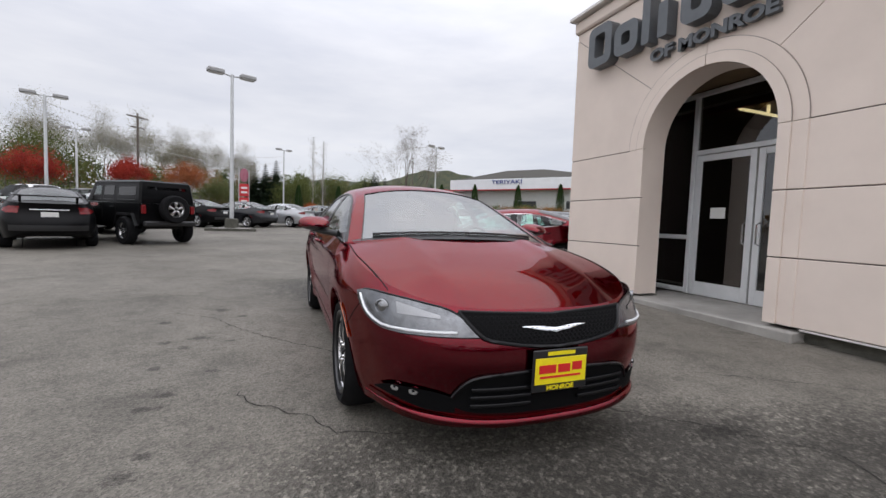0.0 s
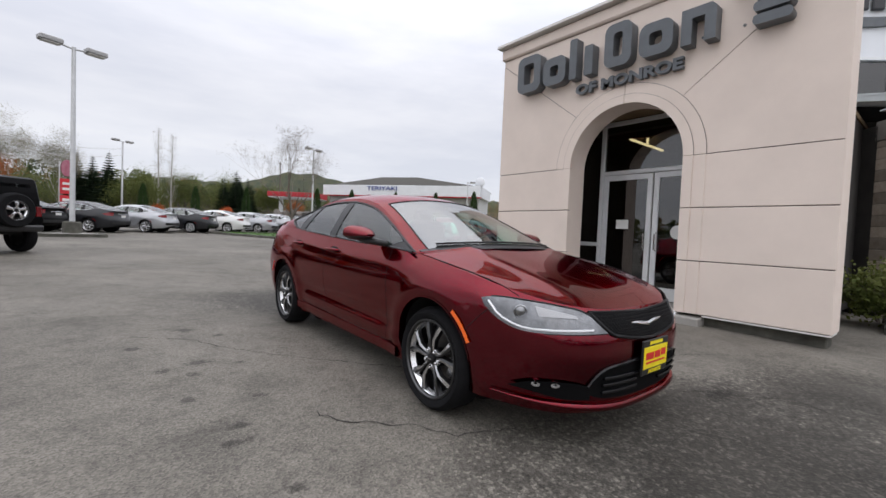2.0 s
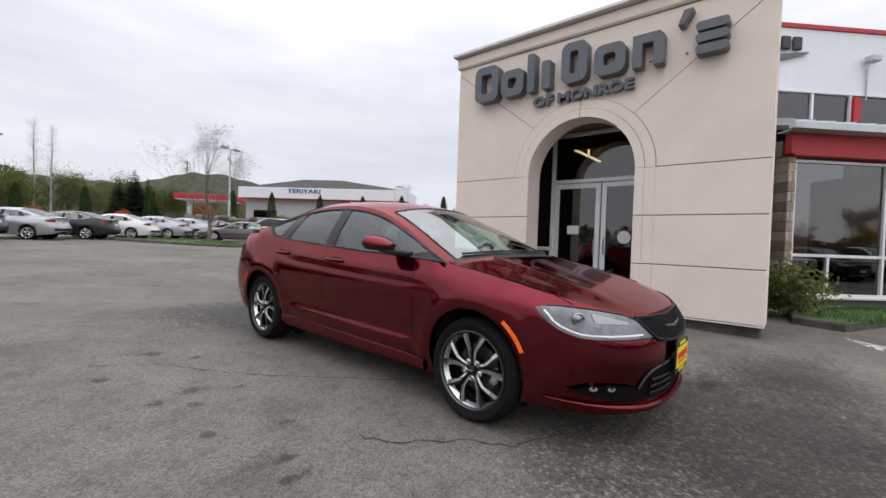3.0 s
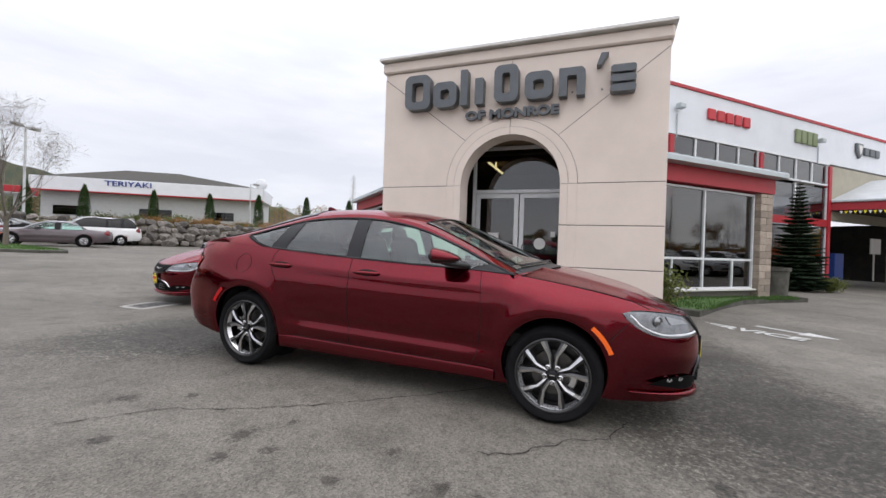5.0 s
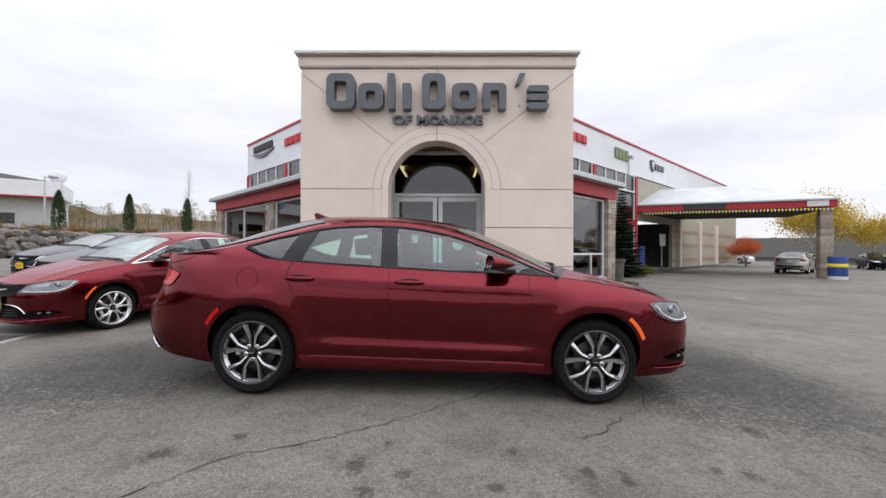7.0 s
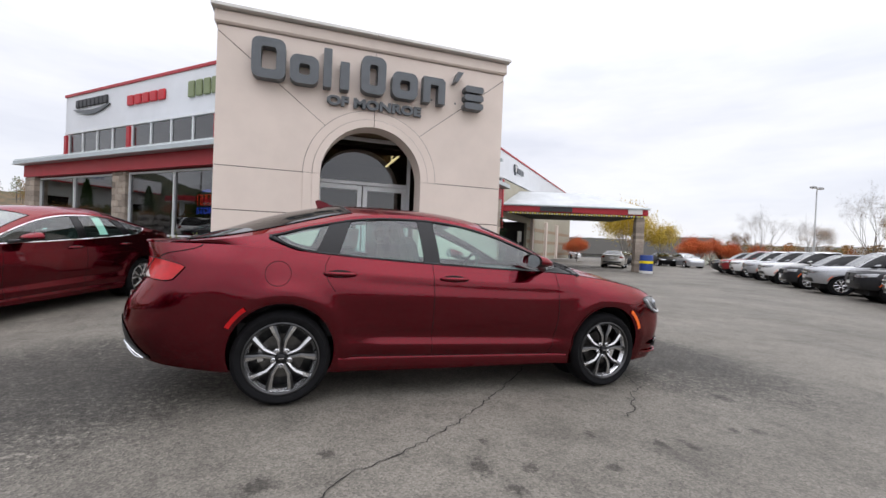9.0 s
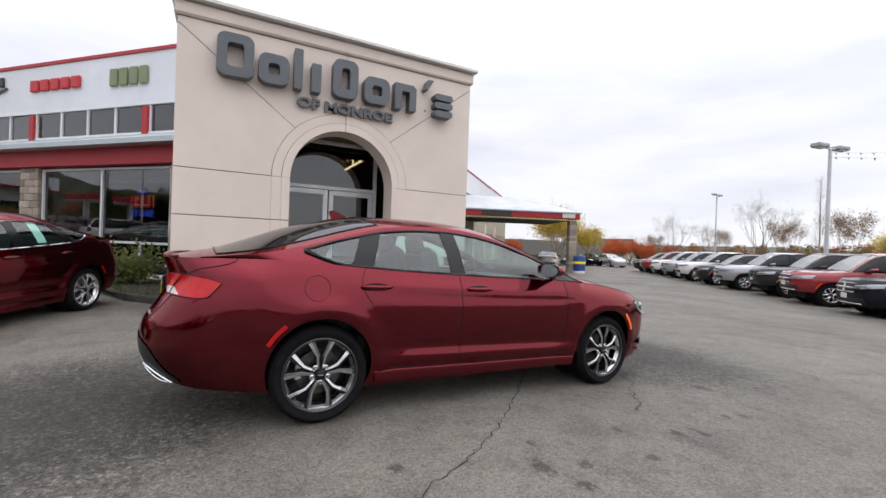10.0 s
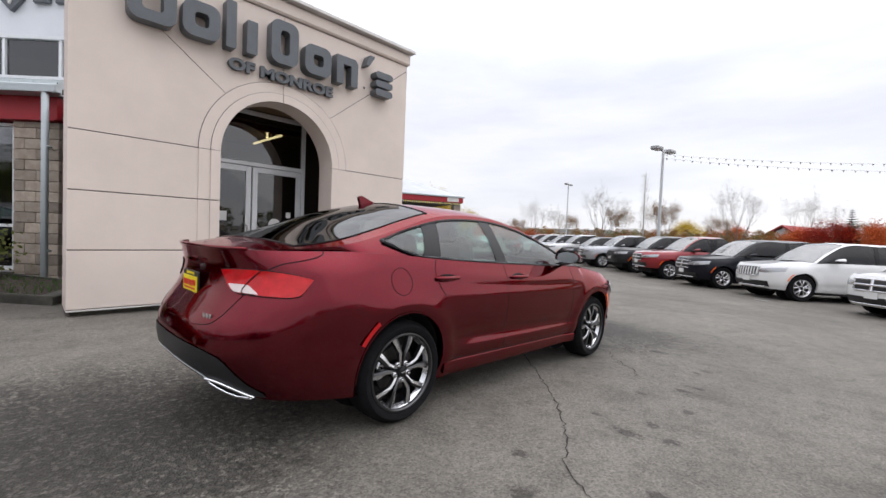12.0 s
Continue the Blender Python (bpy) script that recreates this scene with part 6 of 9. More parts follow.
def sedan_front(car, s, B, paint, chrome_fog=False):
    """Grille, badge, intakes, fog lamps and dealer plate of the sedan."""
    def face(y, z):
        return (B.end(y, z), y, z)
    # upper grille: a wide smile between the lamps
    def span(y):
        y = abs(y)
        lo = interp([(0.0, 0.568), (0.15, 0.578), (0.293, 0.598), (0.375, 0.615), (0.405, 0.634), (0.453, 0.692), (0.48, 0.730)], y)
        return lo, max(lo + 0.002, 0.714 + 0.018 * y / 0.48)

    def gr(u, v):
        y = -0.48 + 0.96 * u
        lo, hi = span(y)
        return face(y, lo + (hi - lo) * v)
    g = Mesh()
    g.grid(overlay(gr, lin(0, 1, 50), lin(0, 1, 6), 0.006))
    go = g.obj("grille", GRILLE_BLACK, car, "black honeycomb grille", 50)
    hx = Mesh()
    hw, hh = 0.0135, 0.0115
    for r in range(9):
        z = 0.582 + 0.0175 * r
        for i in range(-18, 19):
            y = (i + (0.5 if r % 2 else 0.0)) * 0.0265
            if abs(y) < 0.47 and span(y)[0] + 0.009 < z < span(y)[1] - 0.009:
                c = Vector(face(y, z)) + Vector((0.011, 0, 0))
                pts = [c + Vector((0, hw * math.cos(k * math.pi / 3 + math.pi / 6), hh * math.sin(k * math.pi / 3 + math.pi / 6))) for k in range(6)]
                inn = [c + (p - c) * 0.72 for p in pts]
                hx.add(pts + inn, [(k, (k + 1) % 6, 6 + (k + 1) % 6, 6 + k) for k in range(6)])
    hx.obj("grille_mesh", GRILLE_EDGE, go, "", fix=False)
    ed = Mesh()
    ed.tube([Vector(gr(t, 0.0)) + Vector((0.006, 0, 0)) for t in lin(0, 1, 30)], 0.010, 6)
    ed.tube([Vector(gr(t, 1.0)) + Vector((0.004, 0, 0)) for t in lin(0, 1, 30)], 0.008, 6)
    ed.obj("grille_surround", ALLOY_DARK, go, "", 60)
    bd = Mesh()
    for sd in (1, -1):
        def wing(u, v, sd=sd):
            y = sd * 0.185 * u
            lo, hi = 0.636 + 0.026 * u, 0.656 + 0.020 * u - 0.010 * u ** 3
            p = face(y, lo + (hi - lo) * v)
            return (p[0] + 0.016 - 0.006 * abs(v - 0.5), p[1], p[2])
        bd.grid([[wing(u, v) for v in lin(0, 1, 4)] for u in lin(0, 1, 10)])
    bd.obj("wing_badge", CHROME, go, "chrome winged badge", 60)
    # lower intake and fog pockets
    def low(u, v):
        y = -0.53 + 1.06 * u
        a = abs(y)
        hi = interp([(0.0, 0.462), (0.30, 0.446), (0.40, 0.436), (0.45, 0.418), (0.49, 0.380), (0.53, 0.315)], a)
        lo = interp([(0.0, 0.245), (0.30, 0.255), (0.45, 0.270), (0.53, 0.300)], a)
        return face(y, lo + (hi - lo) * v)
    it = Mesh()
    it.grid(overlay(low, lin(0, 1, 48), lin(0, 1, 5), 0.005))
    io = it.obj("lower_intake", GRILLE_BLACK, car, "black lower intake", 50)
    for y0, y1 in ((-0.44, -0.14), (0.14, 0.44)):
        for z in (0.300, 0.340, 0.380):
            sl = Mesh()
            sl.tube([Vector(face(y, z)) + Vector((0.016, 0, 0)) for y in lin(y0, y1, 6)], 0.010, 6)
            sl.obj("intake_slat", GLOSS_BLACK, io, "", 60)
    br = Mesh()
    tr_ = [low(t, 1.0) for t in lin(0.01, 0.99, 60)]
    br.tube([Vector(p) + Vector((0.006, 0, 0.002)) for p in tr_], 0.009, 6)
    br.obj("intake_brow", CHROME if chrome_fog else GLOSS_BLACK, io, "", 60)
    for sd in (1, -1):
        def pocket(u, v, sd=sd):
            y = 0.50 + 0.315 * u
            hi = interp([(0.50, 0.330), (0.56, 0.352), (0.64, 0.364), (0.72, 0.364), (0.78, 0.350), (0.815, 0.318)], y)
            lo = interp([(0.50, 0.262), (0.62, 0.266), (0.70, 0.286), (0.77, 0.304), (0.815, 0.313)], y)
            return (B.end(y, lo + (hi - lo) * v), sd * y, lo + (hi - lo) * v)
        po = Mesh()
        po.grid(overlay(pocket, lin(0, 1, 20), lin(0, 1, 5), 0.005))
        pk = po.obj("fog_pocket", GRILLE_BLACK, car, "black fog lamp pocket", 50)
        for y, turn in ((0.675, 40), (0.745, 52)):
            fo = Mesh()
            c = Vector((B.end(y, 0.343), sd * y, 0.343))
            fo.lathe([(0.024, -0.002), (0.024, 0.006), (0.018, 0.007), (0.001, 0.004)], "x", 16)
            mm = Matrix.Translation(c) @ Matrix.Rotation(radians(sd * turn), 4, "Z")
            fo.v = [tuple(mm @ Vector((p[0], p[1], p[2] * 0.6))) for p in fo.v]
            fo.obj("fog_lamp", LAMP_FOG, pk, "small round fog lamp", 50)
    lp = Mesh()
    lp.tube([Vector(face(y, 0.20 + 0.05 * (abs(y) / 0.8) ** 2)) + Vector((0.010, 0, 0)) for y in lin(-0.84, 0.84, 40)], [0.024 * min(1.0, 0.15 + (20 - abs(k - 20)) / 7) for k in range(41)], 8)
    lp.obj("chin_lip", paint, car, "", 60)
    plate(car, Matrix.Translation(Vector(face(0, 0.462)) + Vector((0.030, 0, 0))), 0.315, 0.205)
    # hood shut line, washer nozzles and wipers
    for y0, y1, x in ((0.62, 0.02, -0.20), (0.03, -0.66, -0.22)):
        pts = []
        for t in lin(0, 1, 10):
            y = y0 + (y1 - y0) * t
            q = abs(y) / 0.80
            wi = wi if t else Mesh()
            pts.append((-0.145 - 0.20 * q * q + 0.012 * t - 0.03, y, 1.038 - 0.045 * q ** 2.2 + 0.024))
        wi.tube(pts, 0.009, 6)
        wi.tube([(p[0] + 0.012, p[1], p[2] - 0.016) for p in pts], 0.006, 5)
        wi.obj("wiper", BLACK_PLASTIC, car, "black wiper blade", 60)
    for sd in (1, -1):
        sh = Mesh()
        edge = stations([(-0.26, 0.828, 0.962), (-0.086, 0.833, 0.943), (0.096, 0.834, 0.918), (0.286, 0.814, 0.887), (0.473, 0.788, 0.844), (0.595, 0.762, 0.794)], 5)
        sh.tube([(x, sd * y, z + 0.002) for x, y, z in edge], 0.0032, 5)
        sh.obj("shut_line", SEAM, car)
    co = Mesh()
    rows = []
    for y in lin(-0.80, 0.80, 24):
        q = abs(y) / 0.82
        rows.append([(-0.06 - 0.20 * q * q, y, 1.022 - 0.055 * q ** 2.4), (-0.15 - 0.20 * q * q, y, 1.040 - 0.055 * q ** 2.4)])
    co.grid(rows)
    co.obj("cowl", BLACK_PLASTIC, car, "", 50)


def plate(parent, m, w, h, front=True):
    """A yellow dealer plate in a black frame; its writing is drawn as plain bars."""
    p = Mesh()
    p.box((0, 0, 0), (0.012, w, h), 0.004)
    o = p.obj("plate_frame", BLACK_PLASTIC, parent, "black plate frame")
    o.matrix_basis = m
    y = Mesh()
    y.box((0.008, 0, 0.0), (0.004, w * 0.93, h * 0.62), 0.001)
    y.obj("dealer_plate", PLATE_YELLOW, o, "yellow dealer plate with red bars")
    for y0, y1, z in ((-0.40, -0.10, 0.05), (-0.06, 0.16, 0.05), (0.20, 0.38, 0.08), (-0.38, 0.36, -0.14)):
        b = Mesh()
        b.box((0.0115, w * (y0 + y1) / 2, h * z), (0.002, w * (y1 - y0), h * (0.20 if z > 0 else 0.05)))
        b.obj("red_bar", PLATE_RED, o)
    f = Mesh()
    f.box((0.0075, 0, h * 0.41), (0.002, w * 0.50, h * 0.09))
    f.obj("frame_bar", PLATE_YELLOW, o)
    mt = Matrix.Translation((0.0075, 0, -h * 0.41)) @ Matrix.Rotation(radians(90), 4, "Z") @ Matrix.Rotation(radians(90), 4, "X")
    text_curve("town_name", "MONROE", h * 0.155, 0.0008, PLATE_YELLOW, mt, o, 1.15, "CENTER", 0.001)


def sedan_sides(car, s, B, paint):
    """Shut lines, handles and fuel flap on both flanks."""
    for sd in (1, -1):
        def f(x, z, sd=sd):
            return (x, sd * B.side(x, z), z)
        def line(pts, half=0.0019):
            fine_pts = []
            for a, b in zip(pts, pts[1:]):
                for t in lin(0, 1, 7)[:-1]:
                    fine_pts.append((a[0] + (b[0] - a[0]) * t, a[1] + (b[1] - a[1]) * t))
            fine_pts.append(pts[-1])
            sm = Mesh()
            bar_on(sm, f, fine_pts, half, 0.0022)
            sm.obj("shut_line", SEAM, car)
        zb = B.belt
        # front door, rear door, sill, fender, bumper joints
        line([(-0.545, zb(-0.545)), (-0.53, 0.82), (-0.52, 0.60), (-0.55, 0.36), (-0.60, 0.275)])
        line([(-1.66, zb(-1.66)), (-1.655, 0.8), (-1.65, 0.5), (-1.64, 0.33), (-1.635, 0.285)])
        line([(-2.44, zb(-2.44)), (-2.475, 0.98), (-2.475, 0.92), (-2.45, 0.86), (-2.40, 0.79)])
        line([(-0.60, 0.285), (-1.2, 0.292), (-1.635, 0.300), (-2.25, 0.315)])
        line([(0.335, 0.56), (0.42, 0.66), (0.50, 0.735)])
        # fuel flap on the right flank
        if sd < 0:
            line([(-2.79 + 0.085 * math.cos(2 * math.pi * k / 28), 0.905 + 0.085 * math.sin(2 * math.pi * k / 28)) for k in range(29)], 0.0017)
        for x in (-1.49, -2.37):
            z = 0.905 + (0.012 if x < -2 else 0)
            h = Mesh()
            pts = [Vector(f(x + 0.115 * math.cos(t), z)) + Vector((0, sd * (0.034 * math.sin(t) + 0.002), 0)) for t in lin(0, math.pi, 10)]
            h.tube(pts, [0.008, 0.011, 0.014, 0.016, 0.016, 0.016, 0.016, 0.016, 0.014, 0.011, 0.008], 8)
            ho = h.obj("door_handle", paint, car, "", 60)
            # flat near-black sheet paints the shade of the cup behind the handle
            cup = Mesh()
            cup.grid(overlay(lambda u, v, x=x, z=z: f(x - 0.10 + 0.20 * u, z - 0.026 * (math.sin(math.pi * min(0.98, max(0.02, u))) ** 0.5) * (1 - 2 * v)), lin(0, 1, 12), lin(0, 1, 4), 0.0025))
            cup.obj("handle_recess", SEAM, ho, "painted shade of the cup behind the handle", 50)
    # painted side sills
    for sd in (1, -1):
        si = Mesh()
        rows = []
        for x in lin(-0.41, -2.355, 24):
            zf = 0.20 + 0.012 * (-x)
            y = B.side(x, 0.28)
            rows.append([(x, sd * (y + 0.006), 0.275 + 0.012 * -x), (x, sd * (y + 0.011), 0.262 + 0.012 * -x), (x, sd * (y + 0.004), zf), (x, sd * (y - 0.06), zf - 0.015)])
        si.grid(rows)
        si.obj("side_sill", paint, car, "", 30)


def sedan_rear(car, s, B, paint):
    """Boot seams, bumper insert, exhaust tips, fin and rear plate."""
    def face(y, z):
        return (B.end(y, z, False), y, z)
    bi = Mesh()
    lows = [(0.0, 0.432), (0.3, 0.420), (0.43, 0.400), (0.51, 0.374), (0.63, 0.332), (0.70, 0.298), (0.75, 0.285)]
    tops_ = [(0.0, 0.548), (0.39, 0.540), (0.52, 0.522), (0.62, 0.484), (0.68, 0.398), (0.72, 0.335), (0.75, 0.300)]
    def low(u, v):
        y = -0.74 + 1.48 * u
        lo, hi = interp(lows, abs(y)), interp(tops_, abs(y))
        return face(y, lo + (hi - lo) * v)
    bi.grid(overlay(low, lin(0, 1, 40), lin(0, 1, 5), 0.006))
    bo = bi.obj("bumper_insert", BLACK_PLASTIC, car, "black lower bumper insert", 50)
    lp = Mesh()
    lp.tube([Vector(face(y, interp(lows, abs(y)) - 0.006)) + Vector((-0.004, 0, 0)) for y in lin(-0.52, 0.52, 24)], 0.0045, 6)
    lp.obj("insert_lip", GREY_METAL, bo, "pale lower edge of the insert", 60)
    for sd in (1, -1):
        ex = Mesh()
        loop = [(0.500, 0.372), (0.535, 0.370), (0.58, 0.360), (0.63, 0.340), (0.67, 0.315), (0.705, 0.288), (0.68, 0.283), (0.64, 0.288), (0.60, 0.304), (0.56, 0.326), (0.525, 0.350)]
        ex.tube([Vector(face(sd * y, z)) + Vector((-0.014, 0, 0)) for y, z in loop], 0.0085, 8, 0, True)
        exo = ex.obj("exhaust_tip", CHROME, bo, "flat chrome exhaust surround", 60)
        hole = Mesh()
        rim_ = [Vector(face(sd * y, z)) + Vector((-0.011, 0, 0)) for y, z in loop]
        hole.add(rim_, [tuple(range(len(rim_)))])
        hole.obj("exhaust_opening", UNDER, exo)
    sm = Mesh()
    def strip(pts):
        for a, b in zip(pts, pts[1:]):
            pa, pb = Vector(face(*a)) + Vector((-0.001, 0, 0)), Vector(face(*b)) + Vector((-0.001, 0, 0))
            sm.tube([pa, pb], 0.0022, 5)
    for sd in (1, -1):
        low_seam = [(0.60, 0.830), (0.575, 0.775), (0.545, 0.716), (0.52, 0.685), (0.49, 0.665), (0.44, 0.655), (0.38, 0.65), (0.0, 0.645)]
        strip([(sd * y, z) for y, z in low_seam])
        bar_on(sm, lambda x, z, sd=sd: (x, sd * B.side(x, z), z), [(-3.575, 0.961), (-3.545, 0.985), (-3.507, 1.006), (-3.45, 1.020), (-3.39, 1.033), (-3.335, 1.048), (-3.295, 1.066), (-3.285, 1.082)], 0.0028, 0.003)
    sm.obj("boot_seam", SEAM, car)
    bg = Mesh()
    for sd in (1, -1):
        rows = []
        for u in lin(0, 1, 8):
            p = face(sd * 0.16 * u, 0.985)
            rows.append([(p[0] - 0.016, p[1], p[2] + (v - 0.5) * 0.024 * (1 - 0.6 * u)) for v in lin(0, 1, 3)])
        bg.grid(rows)
    bg.obj("rear_badge", CHROME, car, "chrome winged badge", 60)
    for y in (-0.47, -0.44, -0.41):
        p = face(y, 0.70)
        bg = Mesh()
        bg.box((p[0] - 0.004, y, 0.70), (0.006, 0.022, 0.03))
        bg.obj("model_badge", CHROME, car, "small chrome bar")
    plate(car, Matrix.Translation(Vector(face(0, 0.83)) + Vector((-0.012, 0, 0))) @ Matrix.Rotation(math.pi, 4, "Z"), 0.305, 0.17)
    fin = Mesh()
    fin.prism([(-2.36, 1.455), (-2.52, 1.425), (-2.55, 1.50), (-2.52, 1.515)], -0.016, 0.016, "xz")
    fin.obj("roof_fin", paint, car, "body-coloured shark fin aerial")
    sp = Mesh()
    pts = []
    for y in lin(-0.72, 0.72, 30):
        p = rim_curve(B, -3.585, abs(y) / 0.80, False)
        pts.append((p.x + 0.004, math.copysign(p.y, y), p.z + 0.004))
    sp.tube(pts, 0.012, 8)
    sp.obj("spoiler_lip", paint, car, "", 60)


def sedan_extra(car, s, B, paint):
    sedan_front(car, s, B, paint)
    sedan_sides(car, s, B, paint)
    sedan_rear(car, s, B, paint)
    st = Mesh()
    st.grid([[(q.x, q.y - 0.012, q.z) for q in (B.glass(x, v) for v in lin(0.15, 0.75, 4))] for x in lin(-2.05, -2.3, 4)])
    st.obj("window_sticker", STICKER, car, "pale price sheet inside the window")


def car_pose(xw, yw, heading, s, which="front", side=-1):
    """The pose of a car whose tyre on one side touches the ground at (xw, yw); heading in degrees from +x."""
    g = on_ground(xw, yw, heading)
    dx = 0.0 if which == "front" else -s["wb"]
    return g @ Matrix.Translation((-dx, -side * (s["track"] + 0.11), 0))


MAIN = build_car("sedan", SEDAN, PAINT_RED, car_pose(0.59, 2.91, -90.0, SEDAN), "glossy deep red four-door sedan with dark-pocketed alloy wheels", "car", "", True, "pair", None, None, sedan_extra)


def second_extra(car, s, B, paint):
    sedan_front(car, s, B, paint, True)
    sedan_sides(car, s, B, paint)
    st = Mesh()
    st.grid([[(q.x, q.y - 0.012, q.z) for q in (B.glass(x, v) for v in lin(0.12, 0.85, 4))] for x in lin(-1.98, -2.12, 3)])
    st.obj("window_sticker", STICKER, car, "pale price sheet inside the window")


def second_pose(x, y, heading):
    """The pose of the sedan by the drain: both axles stand on the sinking asphalt."""
    a = radians(heading)
    c, s = math.cos(a), math.sin(a)
    xr, yr = x - SEDAN["wb"] * c, y - SEDAN["wb"] * s
    zf, zr = ground_z(y) - dip(x, y), ground_z(yr) - dip(xr, yr)
    ahead = Vector((x - xr, y - yr, zf - zr)).normalized()
    left = Vector((-s, c, 0.02 * c))
    left = (left - ahead * left.dot(ahead)).normalized()
    up = ahead.cross(left)
    m = Matrix((ahead, left, up)).transposed().to_4x4()
    return Matrix.Translation((x, y, zf)) @ m


SECOND = build_car("sedan", SEDAN, PAINT_RED, second_pose(4.095, 10.086, 156.0), "glossy deep red sedan with bright wheels and chrome window trim", "car", "", True, "bright", None, CHROME, second_extra)

# ---- the other vehicles on the lot ----


def body_spec(L, W, H, wb, over, hood_z, belt_z, cowl, head, rear_top, rear_low, tyre=0.36, rim=0.23, rise=0.04, floor=0.26, end_z=None, **kw):
    """A body from a few sizes: cowl, head, rear_top and rear_low are x of windscreen foot and head, roof end and rear-window foot."""
    xf, xr, half = over, over - L, W / 2
    nz = hood_z - 0.10
    ez = end_z if end_z is not None else belt_z + rise
    rt, zr = rear_top, H - 0.11
    rail = [(cowl, hood_z + 0.06), (cowl - (cowl - head) * 0.5, (hood_z + 0.06 + zr) / 2 + 0.02), (head - 0.1, zr), ((head + rt) / 2, zr + 0.02), (rt, zr - 0.02), ((rt + rear_low) / 2, (zr + ez) / 2 + 0.03), (rear_low, ez + 0.004)]
    ym = half * 0.80
    raily = [(cowl, half * 0.90), (cowl - (cowl - head) * 0.5, half * 0.83), (head - 0.1, half * 0.765), ((head + rt) / 2, ym * 0.95), (rt, ym * 0.95), ((rt + rear_low) / 2, half * 0.84), (rear_low, half * 0.90)]
    top = [(cowl, cowl + 0.16, hood_z + 0.10), ((cowl + head) / 2, (cowl + head) / 2 + 0.15, (hood_z + 0.1 + H - 0.04) / 2 + 0.01), (head - 0.1, head + 0.02, H - 0.035), ((head + rt) / 2 + 0.2, (head + rt) / 2 + 0.2, H), ((head + rt) / 2 - 0.3, (head + rt) / 2 - 0.3, H), (rt, rt - 0.04, H - 0.03), ((rt + rear_low) / 2, (rt + rear_low) / 2 - 0.06, (H + ez) / 2 + 0.01), (rear_low, rear_low - 0.06, ez + 0.03)]
    d = dict(wb=wb, half=half, xf=xf, xr=xr, cf=-0.05, cr=-wb - 0.1, nf=3.2, nr=4.0, tyre=tyre, rim=rim, track=half - 0.13,
             belt=[(xf, nz), (xf - 0.12, nz + 0.06), (0.4, hood_z - 0.02), (0.0, hood_z), (cowl, hood_z + 0.05), (cowl - 0.6, belt_z), (-wb, belt_z + rise * 0.6), (rear_low, ez), (xr, ez - 0.02)],
             floor=[(xf, floor + 0.02), (0.3, floor), (-wb, floor), (xr, floor + 0.08)],
             wide=[(floor - 0.05, 0.90), (floor + 0.08, 0.96), (floor + 0.25, 1.0), (belt_z - 0.2, 0.995), (belt_z - 0.05, 0.965), (belt_z + 0.05, 0.94), (belt_z + 0.3, 0.9)],
             nose=[(floor, xf - 0.10), (floor + 0.15, xf - 0.02), (hood_z - 0.35, xf), (hood_z - 0.15, xf - 0.03), (hood_z, xf - 0.12)],
             tail=[(floor, xr + 0.10), (floor + 0.2, xr), (belt_z - 0.25, xr + 0.01), (belt_z, xr + 0.05), (ez + 0.05, xr + 0.07)],
             rail_z=rail, rail_y=raily, top=top,
             hood=[(0.40, xf - 0.06, nz + 0.02), (0.2, xf - 0.35, hood_z - 0.02), (0.0, 0.15, hood_z + 0.04), (cowl, cowl + 0.16, hood_z + 0.085)],
             deck=[(rear_low, rear_low - 0.06, ez + 0.03), (rear_low - 0.02, min(rear_low - 0.08, (rear_low + xr) / 2), ez + 0.012), (min(rear_low - 0.04, xr + 0.30), xr + 0.07, ez - 0.005)],
             glass=(-cowl, -(rear_low + 0.12)), pillars=[((head + rt) / 2 + 0.10, (head + rt) / 2 + 0.06, 0.06), (rt + 0.55, rt + 0.50, 0.06)], arch=tyre + 0.045, glass_q=(0.90, 0.82), header=(2, 5, 7), seat=False, lamp_z=hood_z - 0.20, lamp_h=0.09, tail_z=belt_z - 0.08, tail_h=0.14, tail_a=64, tail_w=26)
    d.update(kw)
    return d


SUV = body_spec(4.85, 1.94, 1.76, 2.915, 0.92, 1.06, 1.14, -0.42, -1.22, -3.15, -3.62, tyre=0.385, rim=0.25, floor=0.30)
BIG_SUV = body_spec(5.08, 1.93, 1.80, 3.04, 0.95, 1.08, 1.16, -0.45, -1.25, -3.45, -3.90, tyre=0.385, rim=0.25, floor=0.30)
MINIVAN = body_spec(5.15, 2.0, 1.75, 3.08, 1.0, 0.98, 1.12, -0.15, -1.15, -3.5, -3.95, tyre=0.34, rim=0.21, floor=0.22)
COMPACT = scaled(SEDAN, sx=0.93, sz=1.0, sy=0.94, tyre=0.31, rim=0.20, seat=False)
OLD_SEDAN = body_spec(5.3, 1.9, 1.42, 2.94, 1.05, 0.86, 0.93, -0.55, -1.3, -2.4, -3.0, tyre=0.34, rim=0.19, floor=0.24, rise=0.02)
PANEL_VAN = body_spec(5.0, 1.95, 1.85, 2.9, 0.9, 1.05, 1.15, -0.10, -0.95, -3.5, -3.85, tyre=0.34, rim=0.19, floor=0.30)
CAB = body_spec(5.8, 2.0, 1.88, 3.56, 1.0, 1.16, 1.22, -0.55, -1.25, -2.45, -2.75, tyre=0.40, rim=0.25, floor=0.45, end_z=1.22, seat=False)


